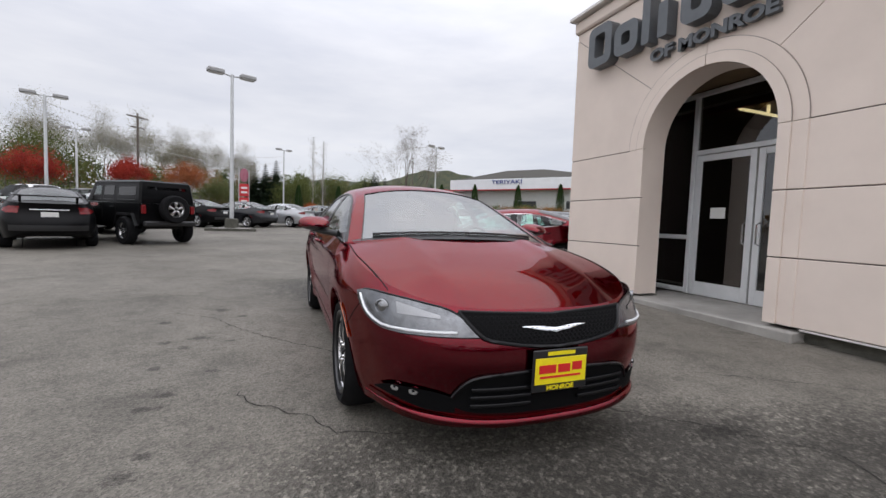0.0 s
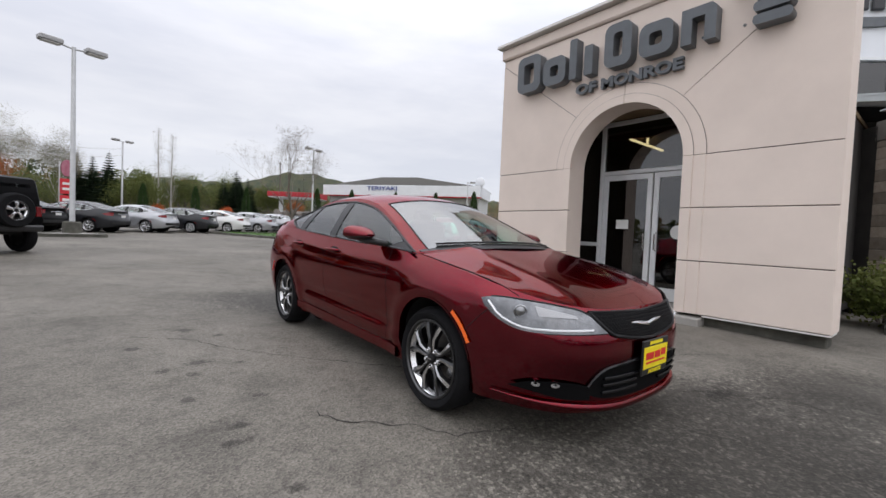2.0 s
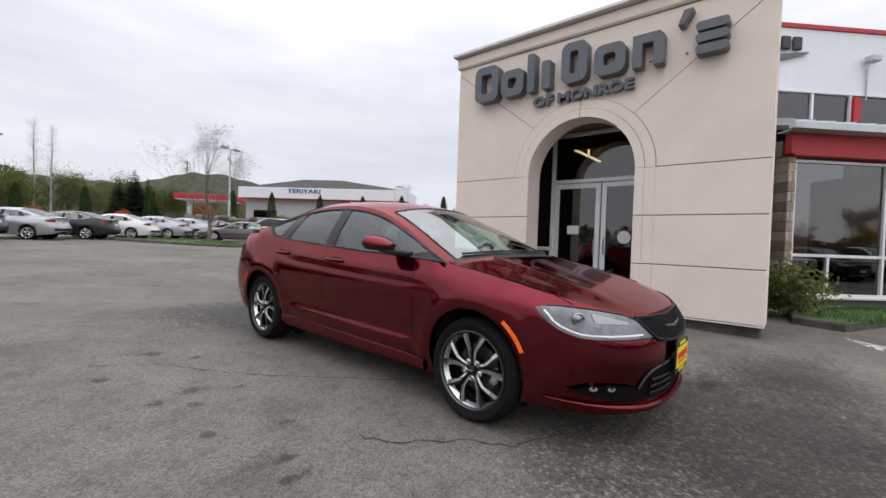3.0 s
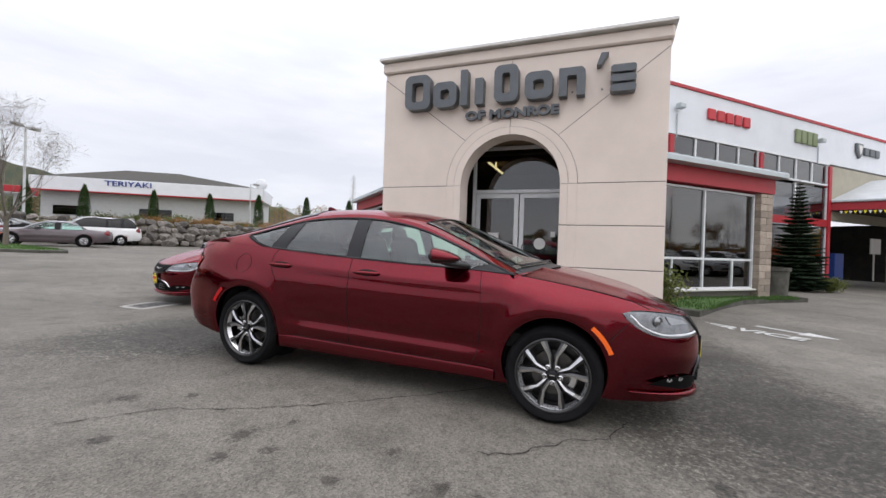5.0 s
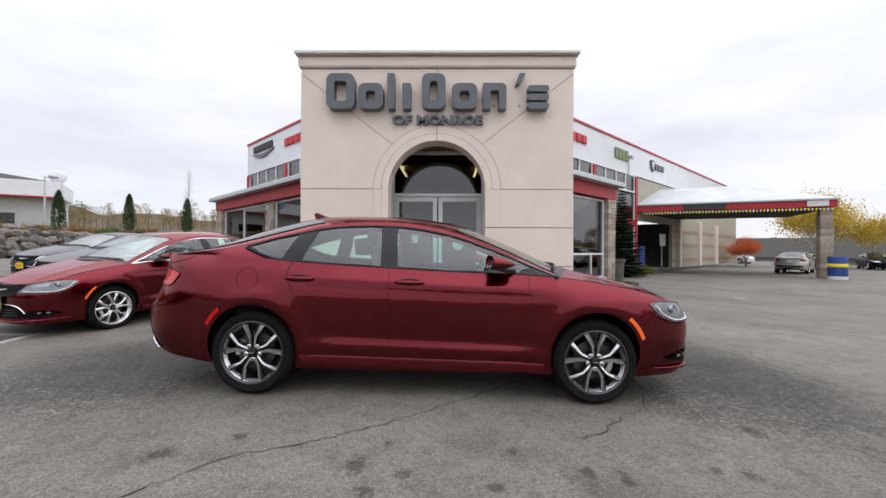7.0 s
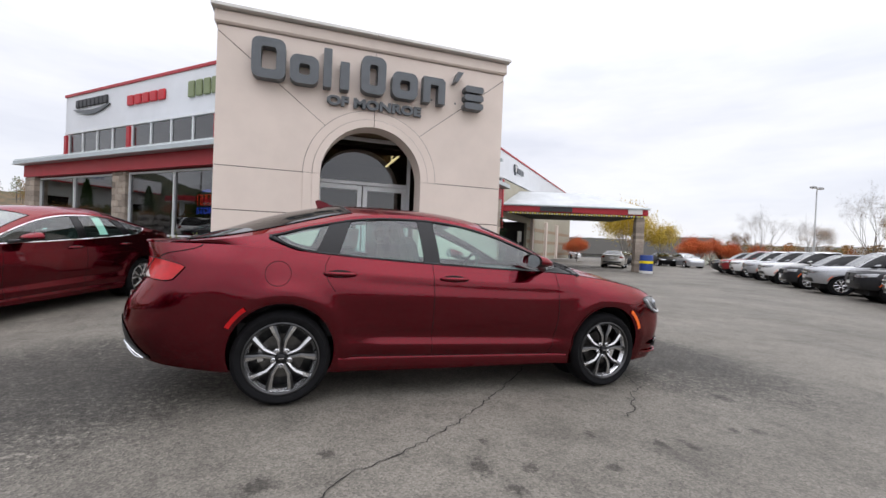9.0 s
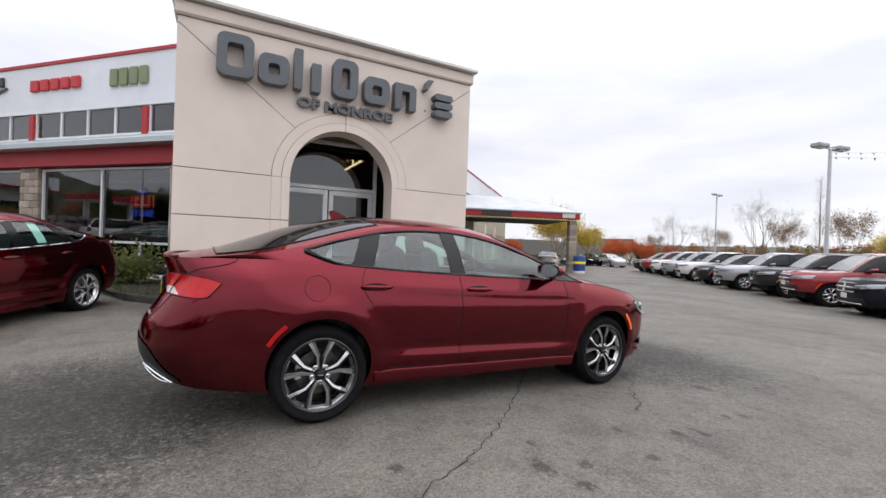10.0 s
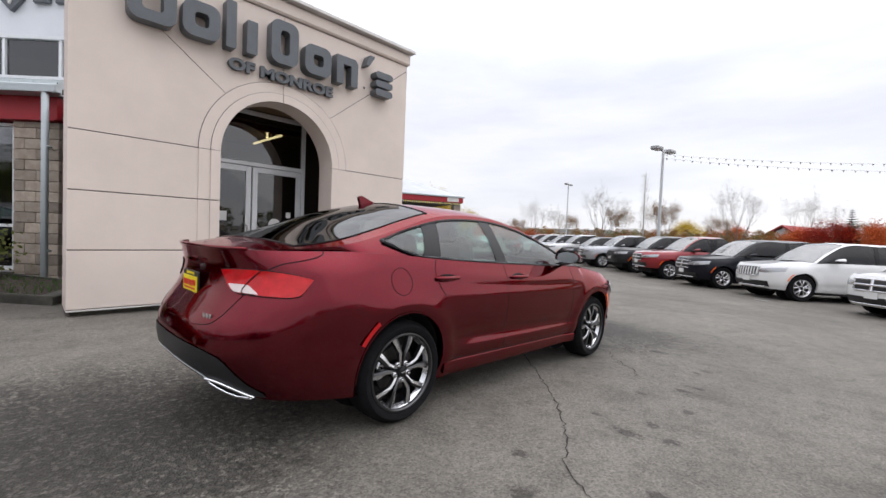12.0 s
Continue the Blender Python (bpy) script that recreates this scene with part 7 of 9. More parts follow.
def front_bars(bars, chrome=True):
    """A maker of upright or crossed grille bars and a bumper bar for the front."""
    def extra(car, s, B, paint):
        def face(y, z):
            return Vector((B.end(y, z), y, z))
        zh = s["lamp_z"] + 0.07
        zl = zh - 0.26
        g = Mesh()
        g.grid(overlay(lambda u, v: face(-0.42 + 0.84 * u, zl + (zh - zl) * v), lin(0, 1, 12), lin(0, 1, 3), 0.008))
        go = g.obj("grille", BLACK_PLASTIC, car, "", 50)
        mt = CHROME if chrome else BLACK_PLASTIC
        if bars == "slots":
            for k in range(8):
                b = Mesh()
                y = -0.40 + 0.80 * k / 7
                b.tube([face(y, zl + 0.02) + Vector((0.015, 0, 0)), face(y, zh - 0.02) + Vector((0.015, 0, 0))], 0.022, 6)
                b.obj("grille_bar", paint, go, "", 60)
        else:
            b = Mesh()
            b.tube([face(-0.42, (zl + zh) / 2) + Vector((0.016, 0, 0)), face(0, (zl + zh) / 2) + Vector((0.02, 0, 0)), face(0.42, (zl + zh) / 2) + Vector((0.016, 0, 0))], 0.026, 6)
            b.obj("grille_bar", mt, go, "", 60)
            b = Mesh()
            b.tube([face(0, zl) + Vector((0.02, 0, 0)), face(0, zh) + Vector((0.02, 0, 0))], 0.03, 6)
            b.obj("grille_bar", mt, go, "", 60)
        b = Mesh()
        b.tube([face(-0.45 + 0.9 * t, zh) + Vector((0.012, 0, 0)) for t in lin(0, 1, 8)] + [face(0.45 - 0.9 * t, zl) + Vector((0.012, 0, 0)) for t in lin(0, 1, 8)], 0.018, 6, 0, True)
        b.obj("grille_surround", mt, go, "", 60)
        lo = Mesh()
        f0 = s["floor"][0][1]
        lo.grid(overlay(lambda u, v: face(-0.7 + 1.4 * u, f0 + 0.05 + 0.16 * v), lin(0, 1, 16), lin(0, 1, 3), 0.006))
        lo.obj("lower_intake", BLACK_PLASTIC, car, "", 50)
        ch = Mesh()
        ch.tube([face(-0.6 + 1.2 * t, f0 + 0.04) + Vector((0.015, 0, 0)) for t in lin(0, 1, 14)], 0.018, 6)
        ch.obj("bumper_trim", CHROME if chrome else BLACK_PLASTIC, car, "", 60)
        pl = Mesh()
        c = face(0, f0 + 0.25)
        pl.box((c.x + 0.012, 0, c.z), (0.012, 0.31, 0.15), 0.003)
        pl.obj("number_plate", PLATE_WHITE, car)
        if s is CAB:
            bed = Mesh()
            xr = s["xr"]
            bed.box(((-2.85 + xr) / 2, 0, 0.9), (abs(xr + 2.85) - 0.15, 1.5, 0.3), 0.02)
            bed.obj("load_bed", BLACK_PLASTIC, car)
    return extra


def rear_plain(car, s, B, paint):
    """Dark lower bumper, a bar across the boot and a plate on the back."""
    def face(y, z):
        return Vector((B.end(y, z, False), y, z))
    f0 = s["floor"][-1][1]
    lo = Mesh()
    lo.grid(overlay(lambda u, v: face(-0.7 + 1.4 * u, f0 + 0.02 + 0.13 * v), lin(0, 1, 14), lin(0, 1, 3), 0.006))
    lo.obj("lower_bumper", BLACK_PLASTIC, car, "", 50)
    c = face(0, s["belt"][-1][1] - 0.28)
    pl = Mesh()
    pl.box((c.x - 0.012, 0, c.z), (0.012, 0.31, 0.15), 0.003)
    pl.obj("number_plate", PLATE_WHITE, car)
    ch = Mesh()
    ch.tube([face(y, s["belt"][-1][1] - 0.15) + Vector((-0.008, 0, 0)) for y in lin(-0.35, 0.35, 8)], 0.012, 6)
    ch.obj("boot_bar", CHROME, car, "", 60)


FAR_SEDAN = spec(SEDAN, seat=False)

# sedans in a slanting row across the lot, seen from behind
ROW = [(-6.2, 24.6, PAINT_SILVER, "silver"), (-3.85, 26.0, PAINT_BLACK, "black"), (-1.5, 27.4, PAINT_GREY, "dark grey"), (0.85, 28.9, PAINT_SILVER, "silver grey"), (3.2, 30.4, PAINT_GREY, "dark grey"), (5.55, 31.9, PAINT_WHITE, "white"), (7.9, 33.4, PAINT_SILVER, "silver"), (10.25, 34.9, PAINT_SILVER, "silver"), (12.6, 36.4, PAINT_BLACK, "black"), (14.95, 37.9, PAINT_BLUE, "dark blue"), (17.3, 39.4, PAINT_GREY, "dark grey")]
protos = {}
for x_, y_, p_, n_ in ROW:
    m_ = car_pose(x_, y_, 146.0, FAR_SEDAN, "rear", 1)
    lab_ = f"{n_} four-door sedan parked in a slanting row"
    if n_ in protos:
        tagged(copy_thing(protos[n_], m_), lab_)
    else:
        protos[n_] = build_car("sedan", FAR_SEDAN, p_, m_, lab_, "car", "parked sedan row", False, "bright", CLEAR_GLASS, CHROME, rear_plain)

# cars further back on the left of the lot
for x_, y_, h_, n_ in ((-9.0, 23.2, 125, "silver"), (-11.5, 22.0, 125, "dark grey"), (-14.2, 21.0, 125, "white"), (-12.5, 29.0, 125, "silver grey"), (-9.6, 30.6, 125, "dark blue"), (-16.5, 27.0, 125, "black")):
    tagged(copy_thing(protos[n_], on_ground(x_, y_, h_)), f"{n_} sedan parked further back on the lot")



def winged_rear(car, s, B, paint):
    """The back of the black saloon: plate, bar and a boot spoiler on two feet."""
    rear_plain(car, s, B, paint)
    w = Mesh()
    w.box((-3.32, 0, 1.24), (0.20, 1.2, 0.03), 0.012)
    for y in (-0.5, 0.5):
        w.box((-3.30, y, 1.16), (0.10, 0.05, 0.15), 0.01)
    w.obj("boot_spoiler", paint, car)


black_compact = build_car("compact_car", COMPACT, PAINT_BLACK, car_pose(-4.30, 14.1, 112.0, COMPACT, "rear", -1), "black saloon with boot spoiler and pale number plate", "car", "", False, "bright", DARK_GLASS, None, winged_rear)
old_sedan = build_car("old_sedan", OLD_SEDAN, PAINT_PURPLE, car_pose(12.6, 29.9, 150.0, OLD_SEDAN, "rear", 1), "faded maroon-grey older sedan by the boulder wall", "car", "", False, "bright", None, None, rear_plain)
white_van = build_car("panel_van", PANEL_VAN, PAINT_WHITE, car_pose(16.4, 32.9, 152.0, PANEL_VAN, "rear", 1), "white minivan parked by the boulder wall", "van", "", False, "bright", DARK_GLASS, None, rear_plain)
third = build_car("sedan", FAR_SEDAN, PAINT_GREY, car_pose(6.6, 11.3, 165.5, FAR_SEDAN, "front", 1), "grey sedan parked behind the second red sedan", "car", "", False, "bright", None, CHROME, lambda c, s, B, p: sedan_front(c, s, B, p, True))
tagged(copy_thing(third, car_pose(9.1, 14.4, 165.5, FAR_SEDAN, "front", 1)), "grey sedan at the back of the short row")

# the row facing the service drive
cross_f, slot_f = front_bars("cross"), front_bars("slots")
HEAD = 43.0


def facing(i):
    return 1.87 + 2.28 * i, -10.15 - 1.88 * i


x_, y_ = facing(-1)
build_car("white_suv", SUV, PAINT_WHITE, car_pose(x_, y_, HEAD, SUV, "front", 1), "white sport utility with a slotted grille", "suv", "facing row", False, "bright", DARK_GLASS, None, slot_f)
x_, y_ = facing(0)
build_car("dark_suv", BIG_SUV, PAINT_BLUE, car_pose(x_, y_, HEAD, BIG_SUV, "front", 1), "near-black sport utility with chrome cross grille", "suv", "facing row", False, "bright", DARK_GLASS, None, cross_f)
x_, y_ = facing(1)
red_truck = build_car("pickup_truck", CAB, PAINT_RED2, car_pose(x_, y_, HEAD, CAB, "front", 1), "bright red pickup with chrome cross grille", "pickup", "facing row", False, "bright", DARK_GLASS, None, cross_f)
x_, y_ = facing(2)
black_truck = build_car("pickup_truck", CAB, PAINT_GREY, car_pose(x_ - 0.2, y_ - 0.2, HEAD, CAB, "front", 1), "dark grey full-size pickup with black grille", "pickup", "facing row", False, "bright", DARK_GLASS, None, front_bars("cross", False))
x_, y_ = facing(-2)
build_car("minivan", MINIVAN, PAINT_WHITE, car_pose(x_ - 0.45, y_ + 0.45, HEAD, MINIVAN, "front", 1), "white minivan with black lower grille", "minivan", "facing row", False, "bright", DARK_GLASS, None, cross_f)
x_, y_ = facing(3)
white_truck = build_car("pickup_truck", CAB, PAINT_SILVER, car_pose(x_, y_, HEAD, CAB, "front", 1), "silver pickup with chrome cross grille", "pickup", "facing row", False, "bright", DARK_GLASS, None, cross_f)
x_, y_ = facing(4)
grey_suv = build_car("dark_suv", SUV, PAINT_GREY, car_pose(x_, y_, HEAD, SUV, "front", 1), "dark grey sport utility in the facing row", "suv", "facing row", False, "bright", DARK_GLASS, None, slot_f)
x_, y_ = facing(5)
snow_truck = build_car("pickup_truck", CAB, PAINT_WHITE, car_pose(x_, y_, HEAD, CAB, "front", 1), "white pickup in the facing row", "pickup", "facing row", False, "bright", DARK_GLASS, None, cross_f)
for i_, ob_, lab_ in ((6, white_truck, "silver pickup far down the facing row"), (7, snow_truck, "white pickup far down the facing row"), (8, red_truck, "bright red pickup far down the facing row"), (9, grey_suv, "dark grey sport utility far down the row")):
    x_, y_ = facing(i_)
    tagged(copy_thing(ob_, car_pose(x_, y_, HEAD, CAB, "front", 1)), lab_)

# taller vehicles at the back of the lot, behind the saloon and the off-roader
tagged(copy_thing(grey_suv, on_ground(-9.8, 26.4, 150)), "dark sport utility at the back of the lot")
tagged(copy_thing(snow_truck, on_ground(-12.8, 28.6, 150)), "white pickup at the back of the lot")
tagged(copy_thing(protos["silver"], on_ground(-7.2, 21.8, 128)), "silver sedan behind the off-roader")

# cars beyond the canopy
tan = build_car("sedan", FAR_SEDAN, PAINT_TAN, on_ground(28.6, -21.6, -46), "pale silver-beige car seen from behind by the canopy", "car", "", False, "bright", DARK_GLASS, None, rear_plain)
for x_, y_, h_, n_ in ((50.6, -33.0, 200, "white"), (33.9, -27.6, 150, "dark grey"), (33.4, -32.6, 150, "black"), (30.6, -33.2, 160, "silver"), (52.0, -42.0, 150, "dark blue")):
    tagged(copy_thing(protos[n_], on_ground(x_, y_, h_)), f"{n_} sedan parked beyond the canopy")


def build_jeep(m):
    """A boxy black off-roader with a spare wheel on its tail gate."""
    s = dict(tyre=0.40, rim=0.23, track=0.78, wb=2.9)
    j = thing("off_roader", "boxy black off-roader with a spare wheel behind", "suv", m)
    b = Mesh()
    b.prism([(-3.55, 0.62), (-3.55, 1.18), (-0.55, 1.18), (-0.5, 1.12), (0.62, 1.05), (0.66, 0.66), (0.5, 0.60)], -0.78, 0.78, "xz")
    b.obj("body_tub", PAINT_BLACK, j)
    r = Mesh()
    rings = []
    for z, xa, xb, hw in ((1.185, -3.55, -0.60, 0.772), (1.30, -3.545, -0.68, 0.765), (1.72, -3.50, -0.98, 0.715), (1.79, -3.48, -1.04, 0.69), (1.825, -3.42, -1.12, 0.64), (1.835, -3.30, -1.22, 0.55)):
        c = 0.05
        rings.append([(xa, -hw + c, z), (xa + c, -hw, z), (xb - c, -hw, z), (xb, -hw + c, z), (xb, hw - c, z), (xb - c, hw, z), (xa + c, hw, z), (xa, hw - c, z), (xa, -hw + c, z)])
    r.grid(rings)
    r.add(rings[-1][:-1], [tuple(range(8))])
    r.obj("hard_top", PAINT_BLACK, j, "black hard top", 35)
    gt = Mesh()
    for sd in (1, -1):
        gt.tube([(-3.49, sd * 0.715, 1.765), (-1.02, sd * 0.715, 1.765)], 0.012, 5)
    gt.obj("rain_gutter", BLACK_PLASTIC, j, "", 50)
    for sd in (1, -1):
        for x0, x1, top in ((-3.36, -2.42, 1.64), (-2.22, -1.62, 1.66), (-1.50, -0.98, 1.66)):
            w = Mesh()
            rows = []
            for z in (1.27, top):
                hw = 0.772 - 0.057 * (z - 1.185) / 0.535 + 0.004
                rows.append([(x0 + 0.02, sd * hw, z), (x1 - (0.0 if x1 < -1 else 0.18 * (z - 1.27) / 0.39), sd * hw, z)])
            w.grid(rows)
            w.obj("side_window", DARK_GLASS if x0 < -1.6 else CAR_GLASS, j)
            sl = Mesh()
            sl.tube([rows[0][0], rows[0][1], rows[1][1], rows[1][0]], 0.008, 4, 0, True)
            sl.obj("window_seal", BLACK_PLASTIC, j)
        for x in (-2.32, -1.56):
            sm = Mesh()
            sm.tube([(x, sd * 0.783, 0.70), (x, sd * 0.783, 1.17)], 0.004, 4)
            sm.obj("door_gap", SEAM, j)
        for x in (-2.12, -1.38):
            hd = Mesh()
            hd.box((x, sd * 0.795, 1.06), (0.16, 0.03, 0.035), 0.01)
            hd.obj("door_handle", BLACK_PLASTIC, j)
        for xa in (0.0, -2.9):
            f = Mesh()
            pts = [(xa + 0.55, sd * 0.86, 0.58), (xa + 0.38, sd * 0.86, 0.90), (xa - 0.38, sd * 0.86, 0.90), (xa - 0.58, sd * 0.86, 0.56)]
            rows = [[(p[0], sd * 0.74, p[2]) for p in pts], pts, [(p[0], p[1], p[2] - 0.07) for p in pts]]
            f.grid(rows)
            f.obj("fender_flare", BLACK_PLASTIC, j)
        t = Mesh()
        t.box((-3.57, sd * 0.68, 1.02), (0.06, 0.12, 0.24), 0.01)
        t.obj("tail_light", TAIL_DIM, j, "small square red tail light")
        mi = Mesh()
        mi.box((-0.75, sd * 0.92, 1.28), (0.10, 0.16, 0.2), 0.03)
        mi.obj("mirror", BLACK_PLASTIC, j)
    g = Mesh()
    g.add([(-3.545, -0.56, 1.28), (-3.545, 0.56, 1.28), (-3.507, 0.54, 1.66), (-3.507, -0.54, 1.66)], [(0, 1, 2, 3)])
    g.obj("rear_window", DARK_GLASS, j)
    bu = Mesh()
    bu.box((-3.65, 0, 0.62), (0.16, 1.44, 0.15), 0.04)
    bu.obj("rear_bumper", BLACK_PLASTIC, j)
    u = Mesh()
    u.box((-1.45, 0, 0.55), (3.6, 1.1, 0.2))
    u.obj("chassis", UNDER, j)
    for xa in (0.0, -2.9):
        for sd in (1, -1):
            wheel_parts(j, s, (xa, sd * 0.78, 0.40), sd, "plain", False)
    sp = wheel_parts(j, s, (-3.70, 0.12, 1.02), 1, "plain", False)
    sp.name = "spare_wheel"
    sp.matrix_basis = Matrix.Translation((-3.70, -0.08, 1.04)) @ Matrix.Rotation(radians(90), 4, "Z")
    return j


build_jeep(on_ground(-2.6, 15.65, 131) @ Matrix.Translation((2.9, 0.78, 0)))

# ---- site: canopy, kerbs, poles, walls, far buildings ----


def build_canopy():
    """The service-drive canopy: hipped white roof, red fascia, pennants, block pier."""
    A, Bp = Vector((25.3, -8.6, 0)), Vector((21.5, -17.9, 0))
    d = (Bp - A).normalized()
    ang = math.degrees(math.atan2(d.y, d.x))
    L, D = (Bp - A).length, 7.5
    m = Matrix.Translation(A) @ Matrix.Rotation(radians(ang), 4, "Z")
    c = thing("service_canopy", "drive-through canopy with white hipped roof and red fascia", "canopy", m, "", "structure")
    x0, x1 = -1.0, L
    r = Mesh()
    v = [(x0, -0.15, 4.32), (x1 + 0.15, -0.15, 4.32), (x1 + 0.15, D + 0.15, 4.32), (x0, D + 0.15, 4.32), (x0, D / 2, 5.75), (x1 - 3.4, D / 2, 5.75)]
    r.add(v, [(0, 1, 5, 4), (1, 2, 5), (2, 3, 4, 5), (3, 0, 4)])
    r.obj("hipped_roof", CANOPY_ROOF, c, "white metal hipped roof")
    for y, l0, l1 in ((-0.08, x0, x1), (D + 0.08, x0, x1)):
        f = Mesh()
        f.box(((l0 + l1) / 2, y, 4.02), (l1 - l0, 0.12, 0.42), 0.01)
        f.obj("fascia", RED_TRIM, c, "red fascia")
        g = Mesh()
        g.box(((l0 + l1) / 2, y - math.copysign(0.1, D / 2 - y), 4.27), (l1 - l0 + 0.3, 0.16, 0.12), 0.02)
        g.obj("gutter", GREY_METAL, c)
    f = Mesh()
    f.box((x1 + 0.02, D / 2, 4.02), (0.12, D + 0.2, 0.42), 0.01)
    f.obj("fascia", RED_TRIM, c)
    # the shade under the canopy is put into the soffit's colour
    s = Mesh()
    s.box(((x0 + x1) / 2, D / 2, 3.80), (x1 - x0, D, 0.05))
    s.obj("soffit", DARKROOM, c, "soffit coloured near-black for shade")
    sg = Mesh()
    sg.box((x1 * 0.36, -0.16, 4.03), (2.3, 0.06, 0.34), 0.01)
    sg.obj("dark_sign_panel", SIGN_BLACK, c, "dark sign panel on the fascia")
    sg = Mesh()
    sg.box((x1 - 0.85, -0.16, 4.05), (1.0, 0.06, 0.36), 0.01)
    sg.obj("white_sign_panel", CAP, c, "white sign panel on the fascia")
    for i in range(56):
        t = 0.2 + (x1 - 0.4) * i / 55
        p = Mesh()
        p.add([(t - 0.065, -0.12, 3.76), (t + 0.065, -0.12, 3.76), (t, -0.13, 3.61), (t - 0.065, -0.11, 3.76), (t + 0.065, -0.11, 3.76), (t, -0.12, 3.61)], [(0, 1, 2), (5, 4, 3), (0, 3, 4, 1), (1, 4, 5, 2), (2, 5, 3, 0)])
        p.obj("pennant", PLATE_YELLOW if i % 2 else PLATE_WHITE, c)
    for y in (0.25,):
        pi = Mesh()
        pi.box((x1 - 0.4, y, 1.75), (0.55, 0.55, 4.05), 0.01)
        core = pi.obj("pier", STONE_BASE, c, "pier of split-face block")
        for k in range(19):
            b = Mesh()
            b.box((x1 - 0.4, y, -0.15 + 0.2 * k), (0.585, 0.585, 0.19), 0.012)
            b.obj("block", STONE, core)


build_canopy()


def drum():
    d = thing("display_drum", "blue wrapped drum with pale bands by the canopy pier", "barrel", on_ground(20.6, -17.2))
    b = Mesh()
    b.lathe([(0.001, 0.0), (0.42, 0.0), (0.43, 0.05), (0.42, 0.6), (0.43, 1.15), (0.40, 1.25), (0.001, 1.25)], "z", 24)
    b.obj("drum", BLUE_DRUM, d, "", 40)
    w = Mesh()
    w.lathe([(0.435, 0.0), (0.44, 0.16), (0.43, 0.17)], "z", 24)
    w.obj("white_band", PLATE_WHITE, d, "", 40)
    y = Mesh()
    y.lathe([(0.436, 0.68), (0.440, 0.70), (0.440, 0.84), (0.436, 0.86)], "z", 24)
    y.obj("yellow_band", PLATE_YELLOW, d, "", 40)


drum()


def lamp_pole(x, y, top, heads=2, yaw=0.0, zg=None, base=True, label="tall pale lot lamp with two box heads"):
    g = ground_z(y) if zg is None else zg
    h = top - g
    p = thing("lot_lamp", label, "street lamp", Matrix.Translation((x, y, g)) @ Matrix.Rotation(radians(yaw), 4, "Z"), "lot lamps")
    s = Mesh()
    s.tube([(0, 0, 0.4 if base else 0.0), (0, 0, h * 0.5), (0, 0, h)], [0.10, 0.085, 0.07], 12)
    s.obj("pole", POLE, p, "", 60)
    if base:
        b = Mesh()
        b.lathe([(0.001, 0.0), (0.32, 0.0), (0.30, 0.55), (0.24, 0.60), (0.001, 0.60)], "z", 20)
        b.obj("concrete_base", KERB, p, "stained concrete base", 40)
    for k in range(heads):
        sd = 1 if k == 0 else -1
        a = Mesh()
        a.tube([(0, 0, h - 0.08), (sd * 0.5, 0, h - 0.02)], 0.04, 8)
        a.obj("arm", POLE, p, "", 60)
        l = Mesh()
        l.box((sd * 0.72, 0, h + 0.02), (0.72, 0.42, 0.20), 0.04)
        lo = l.obj("lamp_head", LAMP_HEAD, p, "grey box lamp head")
        e = Mesh()
        e.box((sd * 0.72, 0, h - 0.09), (0.56, 0.32, 0.02))
        e.obj("lens", PLATE_WHITE, lo)
    return p


lamp_pole(-1.93, 23.46, 7.95, 2, 20)
lamp_pole(-12.9, 33.0, 8.0, 2, 20)
lamp_pole(-17.1, 49.0, 8.6, 2, 20)
lamp_pole(0.8, 59.2, 9.8, 2, 30)
lamp_pole(15.7, 42.7, 9.1, 2, 25)
lamp_pole(6.85, -18.9, 6.65, 2, 80, base=False)
lamp_pole(29.1, -49.3, 9.2, 2, 95, base=False)
lamp_pole(36.3, 42.0, 8.0, 1, -10, 2.4, False, "dark lot lamp beside the low white restaurant")


def island(name, pts, label, inner=GRASS, h=0.13, w=0.15):
    """A kerbed bed: a raised kerb round a planted middle."""
    cx, cy = sum(p[0] for p in pts) / len(pts), sum(p[1] for p in pts) / len(pts)
    isl = thing(name, label, "planting bed", Matrix(), "", "structure")
    n = len(pts)
    ins = [(x + (cx - x) / math.hypot(cx - x, cy - y) * w * 1.3, y + (cy - y) / math.hypot(cx - x, cy - y) * w * 1.3) for x, y in pts]
    k = Mesh()
    rows = [[(x, y, ground_z(y) - 0.05) for x, y in pts + pts[:1]], [(x, y, ground_z(y) + h - 0.02) for x, y in pts + pts[:1]], [(x + (a - x) * 0.15, y + (b - y) * 0.15, ground_z(y) + h) for (x, y), (a, b) in zip(pts + pts[:1], ins + ins[:1])], [(x, y, ground_z(y) + h) for x, y in ins + ins[:1]], [(x, y, ground_z(y) + h - 0.1) for x, y in ins + ins[:1]]]
    k.grid(rows)
    k.obj("kerb", KERB, isl, "weathered concrete kerb")
    g = Mesh()
    g.add([(x, y, ground_z(y) + h - 0.03) for x, y in ins] + [(cx, cy, ground_z(cy) + h + 0.03)], [(i, (i + 1) % n, n) for i in range(n)])
    g.obj("bed", inner, isl)
    return isl


